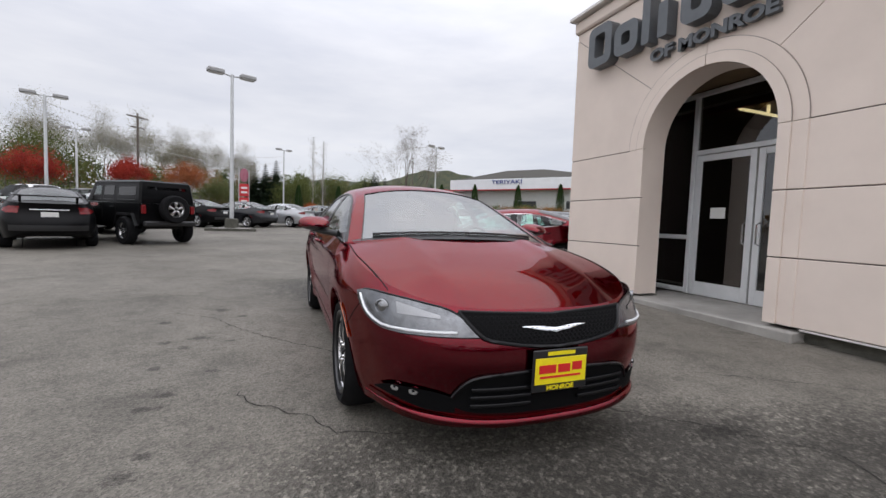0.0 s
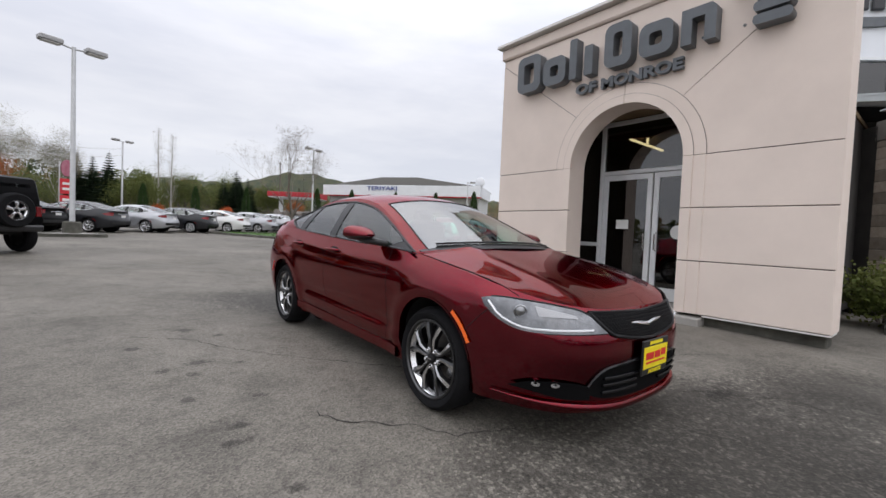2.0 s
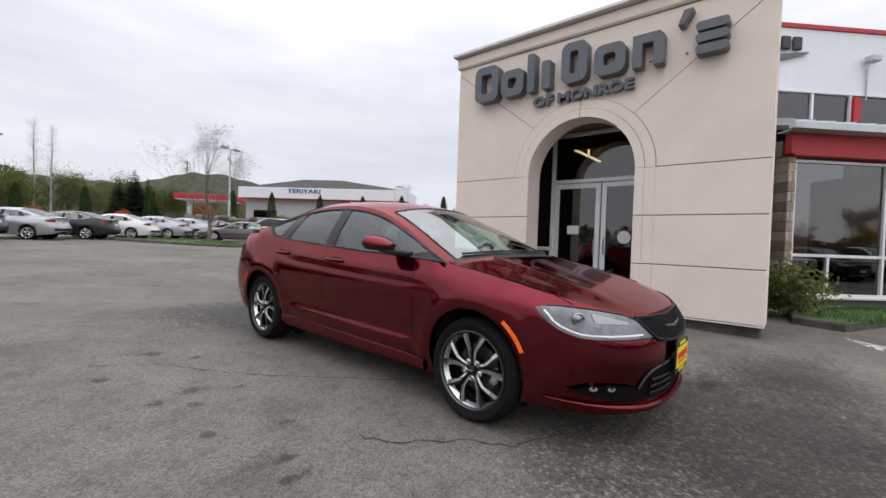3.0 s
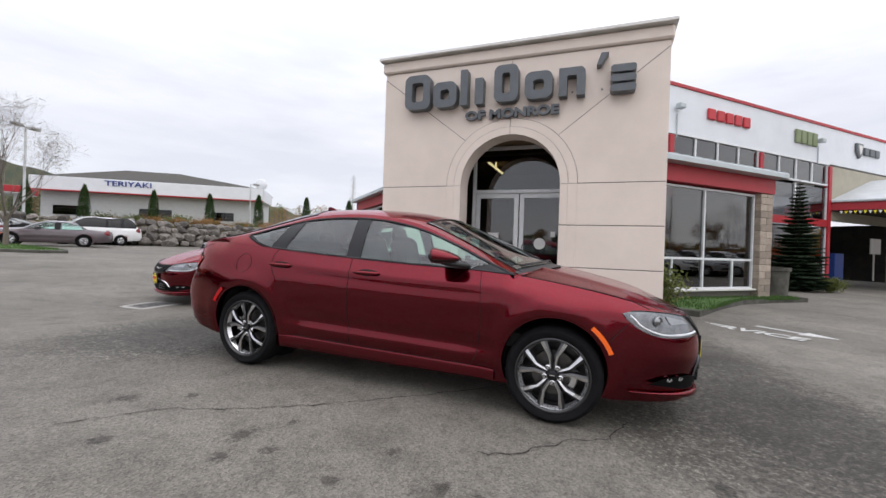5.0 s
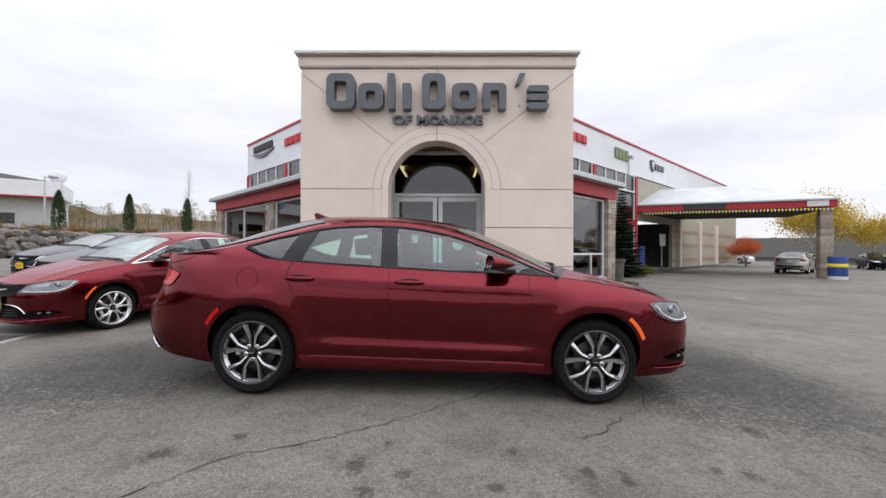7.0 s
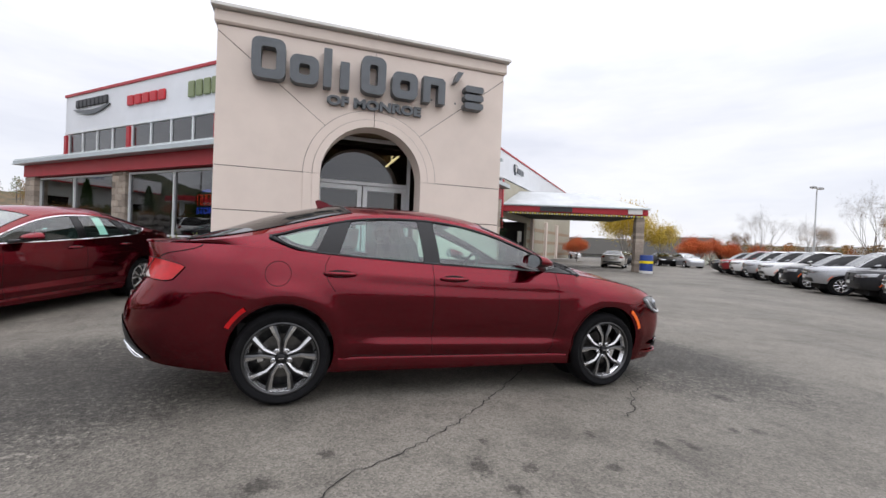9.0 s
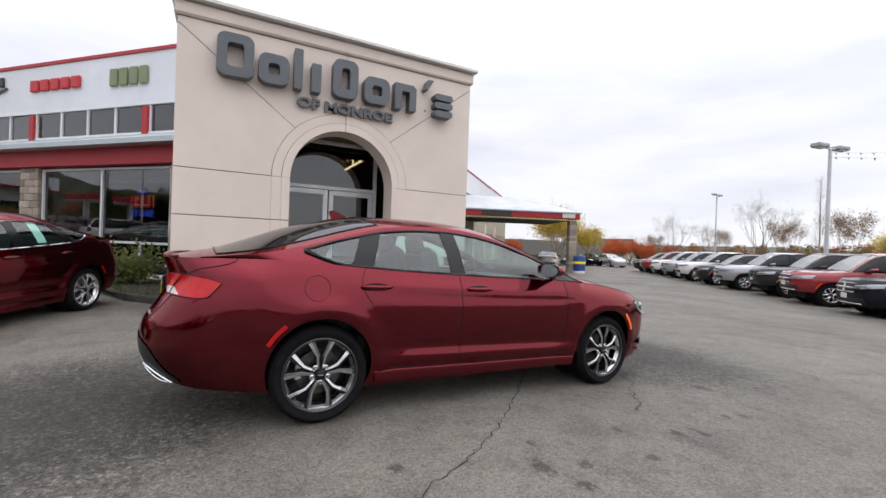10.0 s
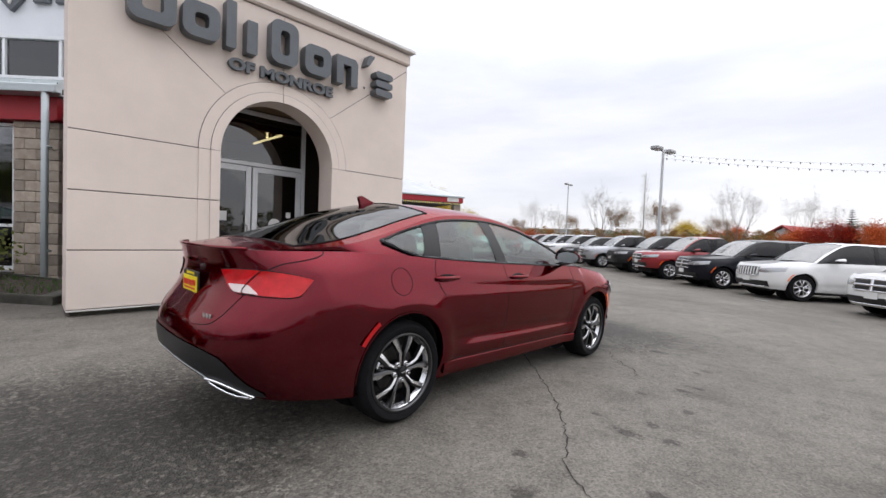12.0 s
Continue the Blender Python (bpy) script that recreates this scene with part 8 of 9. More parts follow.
def blades(name, pts, count, label, seed, size=0.09, material=GRASS):
    """Short grass: many thin blades over a patch."""
    rnd = random.Random(seed)
    cx, cy = sum(p[0] for p in pts) / len(pts), sum(p[1] for p in pts) / len(pts)
    b = Mesh()
    for _ in range(count):
        i = rnd.randrange(len(pts))
        (ax, ay), (bx, by) = pts[i], pts[(i + 1) % len(pts)]
        u, v = rnd.random(), math.sqrt(rnd.random()) * 0.88
        x, y = cx + (ax + (bx - ax) * u - cx) * v, cy + (ay + (by - ay) * u - cy) * v
        g, hh = rnd.uniform(0, 6.28), size * rnd.uniform(0.5, 1.2)
        z = ground_z(y) + 0.09
        dx, dy = 0.012 * math.cos(g), 0.012 * math.sin(g)
        b.add([(x - dx, y - dy, z), (x + dx, y + dy, z), (x + rnd.uniform(-0.03, 0.03), y + rnd.uniform(-0.03, 0.03), z + hh)], [(0, 1, 2)])
    o = b.obj(name, material, fix=False)
    return tagged(o, label, "grass", kind="stuff")


RIGHT_BED = [(7.4, 0.75), (9.2, 0.0), (11.1, -0.95), (12.8, -2.35), (13.8, -3.35), (14.2, -3.2), (14.1, -2.75), (13.3, -1.95), (10.4, 0.75), (9.0, 1.5), (7.6, 1.4)]
LEFT_BED = [(6.45, 7.05), (7.3, 7.85), (8.6, 8.35), (10.5, 9.4), (13.5, 12.4), (16.5, 15.4), (16.9, 15.0), (14.0, 11.2), (10.4, 7.75), (8.4, 6.6), (7.2, 6.7)]
ISLAND = [(4.2, 30.2), (5.2, 28.0), (6.7, 25.2), (7.8, 23.9), (8.7, 23.8), (9.2, 24.8), (9.4, 27.0), (9.9, 30.0), (9.4, 31.5), (6.5, 31.2)]
island("planting_bed", RIGHT_BED, "kerbed grass strip below the shop windows")
island("planting_bed", LEFT_BED, "kerbed bed of bark mulch below the shop windows", SOIL)
island("planting_bed", ISLAND, "kerbed grass island with a bare tree")
island("planting_bed", [(-3.0, 22.6), (-0.8, 23.0), (-0.9, 24.2), (-3.0, 23.9)], "low kerbed footing round the lamp", CONCRETE)
blades("lawn", RIGHT_BED, 5000, "bright wet grass below the shop windows", 3)
blades("lawn", ISLAND, 3000, "short grass on the tree island", 4, 0.12)
blades("lawn", LEFT_BED[:5] + LEFT_BED[-3:], 900, "thin grass at the edge of the mulch bed", 5)


def planter():
    p = thing("planter", "squat grey concrete planter beside the spruce", "planter", on_ground(14.98, -2.72))
    b = Mesh()
    b.lathe([(0.001, 0.0), (0.48, 0.0), (0.50, 0.88), (0.54, 0.90), (0.54, 1.02), (0.46, 1.02), (0.44, 0.88), (0.001, 0.88)], "z", 28)
    b.obj("tub", KERB, p, "", 35)


planter()


def boulder_wall():
    """A dry-stacked boulder wall holding up the bank, each boulder a stone of its own."""
    line = [(11.5, 41.0), (15.5, 36.5), (19.5, 33.0), (25.0, 31.4), (31.0, 31.2), (38.0, 33.0)]
    w = thing("boulder_wall", "dry-stacked wall of grey boulders below a bank", "wall", Matrix(), "", "structure")
    rnd = random.Random(11)
    shapes = []
    for k in range(8):
        bm = bmesh.new()
        bmesh.ops.create_icosphere(bm, subdivisions=2, radius=0.5)
        for v in bm.verts:
            n = noise.noise(v.co * 2.2 + Vector((k * 7.3, 0, 0))) * 0.35 + 1
            v.co = Vector((max(-0.40, min(0.40, v.co.x * n)) * 1.15, max(-0.36, min(0.36, v.co.y * n)), max(-0.36, min(0.36, v.co.z * n))))
        me = bpy.data.meshes.new("boulder")
        bm.to_mesh(me)
        bm.free()
        me.materials.append(ROCK)
        shapes.append(me)
    for (ax, ay), (bx, by) in zip(line, line[1:]):
        seg = math.hypot(bx - ax, by - ay)
        yaw = math.atan2(by - ay, bx - ax)
        for row in range(4):
            s = rnd.uniform(0, 0.3)
            while s < seg:
                size = rnd.uniform(0.45, 1.1) * (1.08 - 0.1 * row)
                t = s / seg
                x, y = ax + (bx - ax) * t, ay + (by - ay) * t
                o = new("boulder", shapes[rnd.randrange(8)])
                o.parent = w
                o.matrix_basis = Matrix.Translation((x - math.sin(yaw) * 0.14 * row, y + math.cos(yaw) * 0.14 * row, ground_z(y) + 0.25 + 0.46 * row + rnd.uniform(-0.06, 0.06))) @ Matrix.Rotation(yaw + rnd.uniform(-0.7, 0.7), 4, "Z") @ Matrix.Rotation(rnd.uniform(-0.6, 0.6), 4, "X") @ Matrix.Rotation(rnd.uniform(-0.5, 0.5), 4, "Y") @ Matrix.Diagonal((size * 1.1, size, size * 0.9, 1))
                s += size * 0.92
    # the bank behind it
    b = Mesh()
    rows = []
    for k, (x, y) in enumerate(line):
        rows.append([(x, y + 0.25, 0.3), (x + 0.1, y + 0.45, 2.15), (x + 3, y + 4, 2.6), (x + 12, y + 14, 3.0), (x + 40, y + 45, 3.6), (x + 120, y + 120, 5.0)])
    b.grid(rows)
    o = b.obj("bank", mat("rough_grass_bank", (0.08, 0.095, 0.03), 0.95, color2=(0.17, 0.13, 0.06), scale=2.0, bump=0.6, bscale=12), smooth=50)
    tagged(o, "rough grassy bank above the boulder wall", "bank", kind="structure")


boulder_wall()


def restaurant():
    """The low white restaurant on the bank."""
    a, b = Vector((29.2, 71.9, 0)), Vector((45.4, 49.0, 0))
    d = (b - a).normalized()
    L = (b - a).length
    m = Matrix.Translation(a) @ Matrix.Rotation(math.atan2(d.y, d.x), 4, "Z")
    r = thing("restaurant", "low white restaurant with brown hipped roof", "building", m, "", "structure")
    w = Mesh()
    w.box((L / 2, 6.0, 5.0), (L - 1.2, 9.0, 5.0))
    w.obj("wall", WHITE_WALL, r)
    for k in range(9):
        sd = Mesh()
        sd.box((L / 2, 1.46, 3.2 + 0.42 * k), (L - 1.2, 0.06, 0.03))
        sd.obj("siding_joint", GREY_METAL, r)
    f = Mesh()
    f.box((L / 2, 0.6, 8.0), (L, 1.0, 1.75), 0.03)
    f.box((L - 0.4, 5.0, 8.0), (0.8, 9.0, 1.75), 0.03)
    f.obj("fascia", WHITE_METAL, r, "deep white fascia")
    t = Mesh()
    t.box((L / 2, 0.56, 7.06), (L + 0.06, 1.06, 0.14), 0.01)
    t.obj("red_stripe", RED_TRIM, r, "thin red stripe below the fascia")
    ro = Mesh()
    ro.add([(0.2, 0.6, 8.85), (L - 0.2, 0.6, 8.85), (L - 0.2, 12, 8.85), (0.2, 12, 8.85), (L * 0.30, 6, 11.0), (L * 0.55, 6, 11.0)], [(0, 1, 5, 4), (1, 2, 5), (2, 3, 4, 5), (3, 0, 4)])
    ro.obj("hipped_roof", ROOF_BROWN, r, "brown shingle roof")
    for x0, x1 in ((2.0, 6.0), (12.0, 16.0), (21.0, 24.0)):
        wi = Mesh()
        wi.box(((x0 + x1) / 2, 1.44, 4.6), (x1 - x0, 0.08, 1.2), 0.01)
        wi.obj("window", DARK_GLASS, r)
    mt = Matrix.Translation((11.2, 0.06, 8.3)) @ Matrix.Rotation(radians(90), 4, "X")
    o = text_curve("sign_letters", "TERIYAKI", 0.95, 0.04, SIGN_BLUE, mt, r, 1.35, "CENTER", 0.012)
    wds = max(v.co.x for v in o.data.vertices) - min(v.co.x for v in o.data.vertices)
    for v in o.data.vertices:
        v.co.x *= 5.5 / wds
    dish = Mesh()
    dish.lathe([(0.001, 0.0), (0.55, 0.03), (0.8, 0.14), (0.82, 0.16)], "y", 20, (L - 0.4, 1.0, 9.6))
    dish.tube([(L - 0.4, 1.2, 8.8), (L - 0.4, 1.2, 9.6)], 0.08, 8)
    dish.obj("satellite_dish", WHITE_METAL, r, "white satellite dish on a post", 50)


restaurant()


def fuel_canopy():
    m = Matrix.Translation((22.3, 64.7, 0.9)) @ Matrix.Rotation(radians(-40), 4, "Z")
    c = thing("fuel_canopy", "red and white filling station canopy", "canopy", m)
    t = Mesh()
    t.box((0, 0, 5.05), (7.4, 5, 0.7), 0.05)
    t.obj("canopy_edge", RED_TRIM, c, "red canopy edge")
    t = Mesh()
    t.box((0, 0, 4.65), (7.2, 4.8, 0.1))
    t.obj("soffit", WHITE_METAL, c)
    for x in (-2.6, 2.6):
        p = Mesh()
        p.box((x, 0, 2.3), (0.5, 0.5, 4.6), 0.03)
        p.obj("post", WHITE_METAL, c)


fuel_canopy()


def tall_sign():
    m = Matrix.Translation((-3.5, 54.0, -1.0)) @ Matrix.Rotation(radians(10), 4, "Z") @ Matrix.Diagonal((0.58, 1, 1, 1))
    s = thing("pylon_sign", "tall red and white pylon sign", "sign", m)
    for x in (-0.9, 0.9):
        p = Mesh()
        p.tube([(x, 0, 1.9), (x, 0, 7.4)], 0.09, 8)
        p.obj("post", POLE, s, "", 60)
    for z, h, mt in ((3.6, 1.3, SIGN_RED), (5.1, 1.4, SIGN_RED)):
        p = Mesh()
        p.box((0, 0, z), (1.7, 0.3, h), 0.03)
        po = p.obj("panel", mt, s)
        for k in range(2):
            b = Mesh()
            b.box((0, -0.17, z + 0.25 - 0.5 * k), (1.1, 0.03, 0.22))
            b.obj("white_bar", PLATE_WHITE, po)
    p = Mesh()
    p.lathe([(0.001, -0.14), (0.75, -0.12), (0.78, 0.0), (0.75, 0.12), (0.001, 0.14)], "y", 24, (0, 0, 6.8))
    p.obj("round_panel", mat("pinkish_sign_panel", (0.30, 0.045, 0.09), 0.5, var=0.5, scale=1.5, color2=(0.42, 0.2, 0.25)), s, "round dull pink-red panel", 40)


tall_sign()


def utility_pole(x, y, top):
    p = thing("utility_pole", "weathered wooden utility pole with cross arms", "utility pole", Matrix.Translation((x, y, ground_z(y))))
    t = Mesh()
    t.tube([(0, 0, 0), (0, 0, top)], [0.14, 0.10], 8)
    t.obj("pole", BARK, p, "", 60)
    for z in (top - 0.4, top - 1.5):
        a = Mesh()
        a.box((0, 0, z), (2.3 if z > top - 1 else 1.5, 0.12, 0.13), 0.01, 0, Matrix.Rotation(0.9, 4, "Z"))
        a.obj("cross_arm", BARK, p)


utility_pole(-13.9, 54.9, 10.6)
utility_pole(27.0, 88.0, 13.0)


PENNANT = mat("faded_pennant_cloth", (0.42, 0.41, 0.42), 0.8, island=0.5, var=0.1)


def pennant_string(p, q, sag, n, label):
    """A sagging line with small flags."""
    s = thing("pennant_string", label, "pennants")
    p, q = Vector(p), Vector(q)
    pts = [p.lerp(q, t) - Vector((0, 0, sag * 4 * t * (1 - t))) for t in lin(0, 1, 24)]
    l = Mesh()
    l.tube(pts, 0.007, 4)
    l.obj("line", PLATE_WHITE, s)
    f = Mesh()
    for i in range(n):
        t = (i + 0.5) / n
        c = p.lerp(q, t) - Vector((0, 0, sag * 4 * t * (1 - t)))
        dv = (q - p).normalized() * 0.05
        f.add([c - dv, c + dv, c - Vector((0, 0, 0.12))], [(0, 1, 2)])
    o = f.obj("pennant_cloth", PENNANT, s, fix=False)
    o["kind"] = "stuff"


pennant_string((-12.9, 33.0, 7.6), (0.8, 59.2, 9.0), 1.2, 110, "sagging string of small pale pennants")
pennant_string((-12.9, 33.0, 7.0), (0.8, 59.2, 8.3), 1.4, 110, "sagging string of small pale pennants")
pennant_string((-12.9, 33.0, 7.3), (-26.0, 40.0, 6.0), 0.8, 50, "sagging string of small pale pennants")
pennant_string((-12.9, 33.0, 6.9), (-17.1, 49.0, 8.0), 0.8, 30, "sagging string of small pale pennants")
pennant_string((6.85, -18.9, 6.4), (-20.0, -30.0, 6.5), 0.9, 70, "sagging string of small pale pennants")
pennant_string((6.85, -18.9, 6.2), (-22.0, -26.0, 5.6), 1.1, 70, "sagging string of small pale pennants")


def road_marks():
    """Worn paint on the asphalt by the service drive."""
    a, b = Vector((6.71, 0.97, 0)), Vector((5.65, -0.34, 0))
    mid = (a + b) / 2
    d = (b - a).normalized()
    ang = math.atan2(d.y, d.x)
    m = Matrix.Translation((mid.x, mid.y, ground_z(mid.y) + 0.006)) @ Matrix.Rotation(ang, 4, "Z") @ Matrix.Rotation(math.atan(0.02) * 0.8, 4, "X")
    o = text_curve("road_lettering", "SERVICE", 0.42, 0.001, ROADPAINT, m, None, 1.0, "CENTER", 0.012)
    w = max(v.co.x for v in o.data.vertices) - min(v.co.x for v in o.data.vertices)
    for v in o.data.vertices:
        v.co.x *= 1.7 / w
    tagged(o, "worn white SERVICE lettering painted on asphalt", "road marking")
    ar = Mesh()
    pts = [(0, 0.06), (0.7, 0.06), (0.7, 0.22), (1.2, 0), (0.7, -0.22), (0.7, -0.06), (0, -0.06)]
    c, s = math.cos(ang), math.sin(ang)
    ar.add([(6.9 + x * c - y * s, -0.05 + x * s + y * c, ground_z(-0.05 + x * s + y * c) + 0.005) for x, y in pts], [tuple(range(7))])
    tagged(ar.obj("road_arrow", ROADPAINT), "worn white arrow painted on asphalt", "road marking")
    for x, y, l in ((0.2, -7.4, 0.35), (9.5, -4.5, 0.4)):
        q = Mesh()
        q.add([(x, y, ground_z(y) + 0.005), (x + l, y + 0.03, ground_z(y) + 0.005), (x + l, y + 0.12, ground_z(y + 0.12) + 0.005), (x, y + 0.10, ground_z(y + 0.1) + 0.005)], [(0, 1, 2, 3)])
        tagged(q.obj("paint_mark", ROADPAINT), "short worn white paint mark on asphalt", "road marking", "paint marks")


road_marks()


def storm_drain(x, y, yaw):
    """A cast-iron grate in a pale concrete collar, at the low point of the lot."""
    d = thing("storm_drain", "rusty iron storm drain grate in worn concrete collar", "drain", on_ground(x, y, yaw, 0.004))
    c = Mesh()
    for cx, cy, lx, ly in ((0, 0.25, 0.84, 0.12), (0, -0.25, 0.84, 0.12), (0.36, 0, 0.12, 0.38), (-0.36, 0, 0.12, 0.38)):
        c.box((cx, cy, -0.02), (lx, ly, 0.05), 0.004)
    c.obj("collar", CONCRETE, d, "worn concrete collar")
    p = Mesh()
    p.box((0, 0, -0.03), (0.60, 0.38, 0.02))
    p.obj("pit", UNDER, d, "dark pit below the grate")
    for i in range(11):
        b = Mesh()
        b.box((-0.275 + 0.055 * i, 0, -0.008), (0.026, 0.38, 0.03), 0.003)
        b.obj("grate_bar", DISC, d)


storm_drain(2.94, 10.32, 6.0)


def crack(name, pts, w, seed):
    """A wandering open crack: a thin dark ribbon just proud of the asphalt."""
    rnd = random.Random(seed)
    line = []
    for (ax, ay), (bx, by) in zip(pts, pts[1:]):
        n = max(2, int(math.hypot(bx - ax, by - ay) / 0.05))
        for i in range(n):
            t = i / n
            line.append((ax + (bx - ax) * t + rnd.uniform(-0.018, 0.018), ay + (by - ay) * t + rnd.uniform(-0.018, 0.018)))
    line.append(pts[-1])
    c = Mesh()
    rows = [[], []]
    for i, (x, y) in enumerate(line):
        a, b = line[max(0, i - 1)], line[min(len(line) - 1, i + 1)]
        dx, dy = b[0] - a[0], b[1] - a[1]
        k = math.hypot(dx, dy) or 1
        ww = w * rnd.uniform(0.25, 1.0) * (0.4 if i in (0, len(line) - 1) else 1)
        rows[0].append((x - dy / k * ww, y + dx / k * ww, ground_z(y) + 0.004))
        rows[1].append((x + dy / k * ww, y - dx / k * ww, ground_z(y) + 0.004))
    c.grid(rows)
    tagged(c.obj(name, CRACK, fix=False), "dark open crack wandering across the asphalt", "crack", "asphalt cracks", "structure")


crack("asphalt_crack", [(-0.84, 5.62), (-0.60, 5.46), (-0.38, 5.29), (-0.17, 4.88), (0.01, 4.62), (0.29, 4.30), (0.69, 3.87), (1.3, 3.3)], 0.0065, 1)
crack("asphalt_crack", [(-0.02, 3.24), (0.05, 3.05), (0.42, 2.75), (0.52, 2.53), (0.9, 2.4)], 0.005, 2)
crack("asphalt_crack", [(2.0, 2.5), (2.33, 2.25), (2.67, 1.96), (2.91, 1.71), (3.09, 1.5), (2.95, 1.2)], 0.006, 3)
crack("asphalt_crack", [(3.4, 2.7), (4.2, 2.2), (4.9, 1.7)], 0.005, 4)


# ---- plants ----


def branch(mb, p, d, length, r, depth, rnd, tips, spread=0.55, sides=5, up=0.15, shrink=0.72):
    """Grows a limb that forks; the ends are gathered in tips."""
    pts, rs = [p], [r]
    n = 3
    for i in range(n):
        d = (d + Vector((rnd.uniform(-1, 1), rnd.uniform(-1, 1), rnd.uniform(-0.6, 1))) * 0.12 + Vector((0, 0, up * 0.3))).normalized()
        p = p + d * length / n
        pts.append(p)
        rs.append(r * (1 - 0.45 * (i + 1) / n))
    mb.tube(pts, rs, max(3, sides))
    if depth == 0:
        tips.append(p)
        return
    for k in range(rnd.choice((2, 3, 3)) if depth > 1 else 3):
        ang = rnd.uniform(0, 6.283)
        side = d.orthogonal().normalized()
        side.rotate(Matrix.Rotation(ang, 3, d))
        nd = (d + side * rnd.uniform(spread * 0.6, spread * 1.4) + Vector((0, 0, up))).normalized()
        start = pts[-1] if k else pts[-2]
        branch(mb, start, nd, length * shrink * rnd.uniform(0.8, 1.15), rs[-1] * 0.8, depth - 1, rnd, tips, spread, sides - 1, up, shrink)


def leaves(mb, centres, count, spread, size, rnd, flat=1.0):
    """Scatters small leaf quads in ragged clumps round the centres."""
    for _ in range(count):
        c = centres[rnd.randrange(len(centres))]
        o = Vector((rnd.gauss(0, spread), rnd.gauss(0, spread), rnd.gauss(0, spread * flat)))
        p = c + o
        a = Vector((rnd.uniform(-1, 1), rnd.uniform(-1, 1), rnd.uniform(-1, 1))).normalized()
        b = a.orthogonal().normalized()
        s = size * rnd.uniform(0.6, 1.3)
        mb.add([p - a * s * 0.5, p + b * s * 0.35, p + a * s * 0.5, p - b * s * 0.35], [(0, 1, 2, 3)])


def twigs(mb, tips, count, length, width, rnd, lift=0.5):
    """Fine bare twigs fanned out round the branch ends."""
    for _ in range(count):
        c = tips[rnd.randrange(len(tips))] + Vector((rnd.gauss(0, 1), rnd.gauss(0, 1), rnd.gauss(0, 0.8))) * length * 0.45
        d = Vector((rnd.gauss(0, 1) + c.x * 0.25, rnd.gauss(0, 1) + c.y * 0.25, rnd.gauss(lift, 0.7))).normalized()
        w = d.orthogonal().normalized() * width
        L = length * rnd.uniform(0.5, 1.3)
        mid = c + d * L * 0.5 + Vector((rnd.uniform(-1, 1), rnd.uniform(-1, 1), rnd.uniform(-1, 1))) * L * 0.06
        mb.add([c - w, c + w, mid + w * 0.7, c + d * L, mid - w * 0.7], [(0, 1, 2, 3, 4)])


def broad_tree(name, label, height, material, count, size, seed, m, bark=BARK, depth=3, spread=0.6, trunk=0.28, fill=0.35, category="tree", up=0.15, thick=1.0, twig=None):
    rnd = random.Random(seed)
    t = thing(name, label, category, m)
    w = Mesh()
    tips = []
    base = height * trunk
    w.tube([(0, 0, -0.2), (0.02, 0, base * 0.5), (0, 0.02, base)], [height * 0.026 * thick, height * 0.02 * thick, height * 0.017 * thick], 8)
    for k in range(5):
        a = 6.283 * k / 5 + rnd.uniform(-0.4, 0.4)
        branch(w, Vector((0, 0.02, base * rnd.uniform(0.8, 1.05))), Vector((math.cos(a) * 0.7, math.sin(a) * 0.7, 1.0)).normalized(), height * 0.27, height * 0.011 * thick, depth, rnd, tips, spread, 5, up)
    branch(w, Vector((0, 0.02, base)), Vector((0, 0, 1)), height * 0.3, height * 0.013 * thick, depth, rnd, tips, spread, 5, up)
    w.obj("trunk", bark, t, "", 60)
    if twig:
        tw = Mesh()
        twigs(tw, tips, twig[0], twig[1], twig[2], rnd, up * 2)
        tw.obj("crown", bark, t, "crown of fine bare twigs", fix=False)
    if count:
        c = Mesh()
        leaves(c, tips, count, height * fill * 0.16, size, rnd)
        c.obj("crown", material, t, "", fix=False)
    return t


def conifer(name, label, height, radius, seed, m, material=LEAF_DARK, dense=1.0):
    rnd = random.Random(seed)
    t = thing(name, label, "tree", m)
    w = Mesh()
    w.tube([(0, 0, -0.2), (0, 0, height * 0.5), (0, 0, height)], [height * 0.02, height * 0.013, 0.01], 8)
    w.obj("trunk", BARK, t, "", 60)
    c = Mesh()
    z = height * 0.06
    while z < height * 0.985:
        f = 1 - z / height
        rr = radius * (f ** 0.85) * rnd.uniform(0.82, 1.15) + 0.05
        n = int((6 + 5 * f) * dense)
        for k in range(n):
            a = 6.283 * (k + rnd.random()) / n
            d = Vector((math.cos(a), math.sin(a), -0.18 + 0.25 * (1 - f)))
            L = rr * rnd.uniform(0.7, 1.1)
            steps = max(3, int(L / (0.12 * height / 6)))
            for i in range(steps):
                q = (i + 0.6) / steps
                p = Vector((0, 0, z)) + d * L * q + Vector((0, 0, 0.06 * L * q * q))
                for sgn in (1, -1):
                    side = Vector((-math.sin(a), math.cos(a), 0)) * sgn
                    ww = L * 0.30 * (1.1 - q) + 0.05
                    tip = p + side * ww + d * ww * 0.7 + Vector((0, 0, rnd.uniform(-0.35, 0.05) * ww))
                    c.add([p, p + (d + side * 0.4) * ww * 0.7, p + (d + side * 0.4) * ww * 0.6 + Vector((0, 0, -ww * rnd.uniform(0.4, 0.8))), p + Vector((0, 0, -ww * 0.5))], [(0, 1, 2, 3)])
                    c.add([p, p + d * ww * 0.5 + Vector((0, 0, -0.04)), tip, p + side * ww * 0.5 + Vector((0, 0, 0.05 * ww))], [(0, 1, 2, 3)])
        z += height * 0.032 * rnd.uniform(0.8, 1.2)
    c.obj("needles", material, t, "", fix=False)
    return t


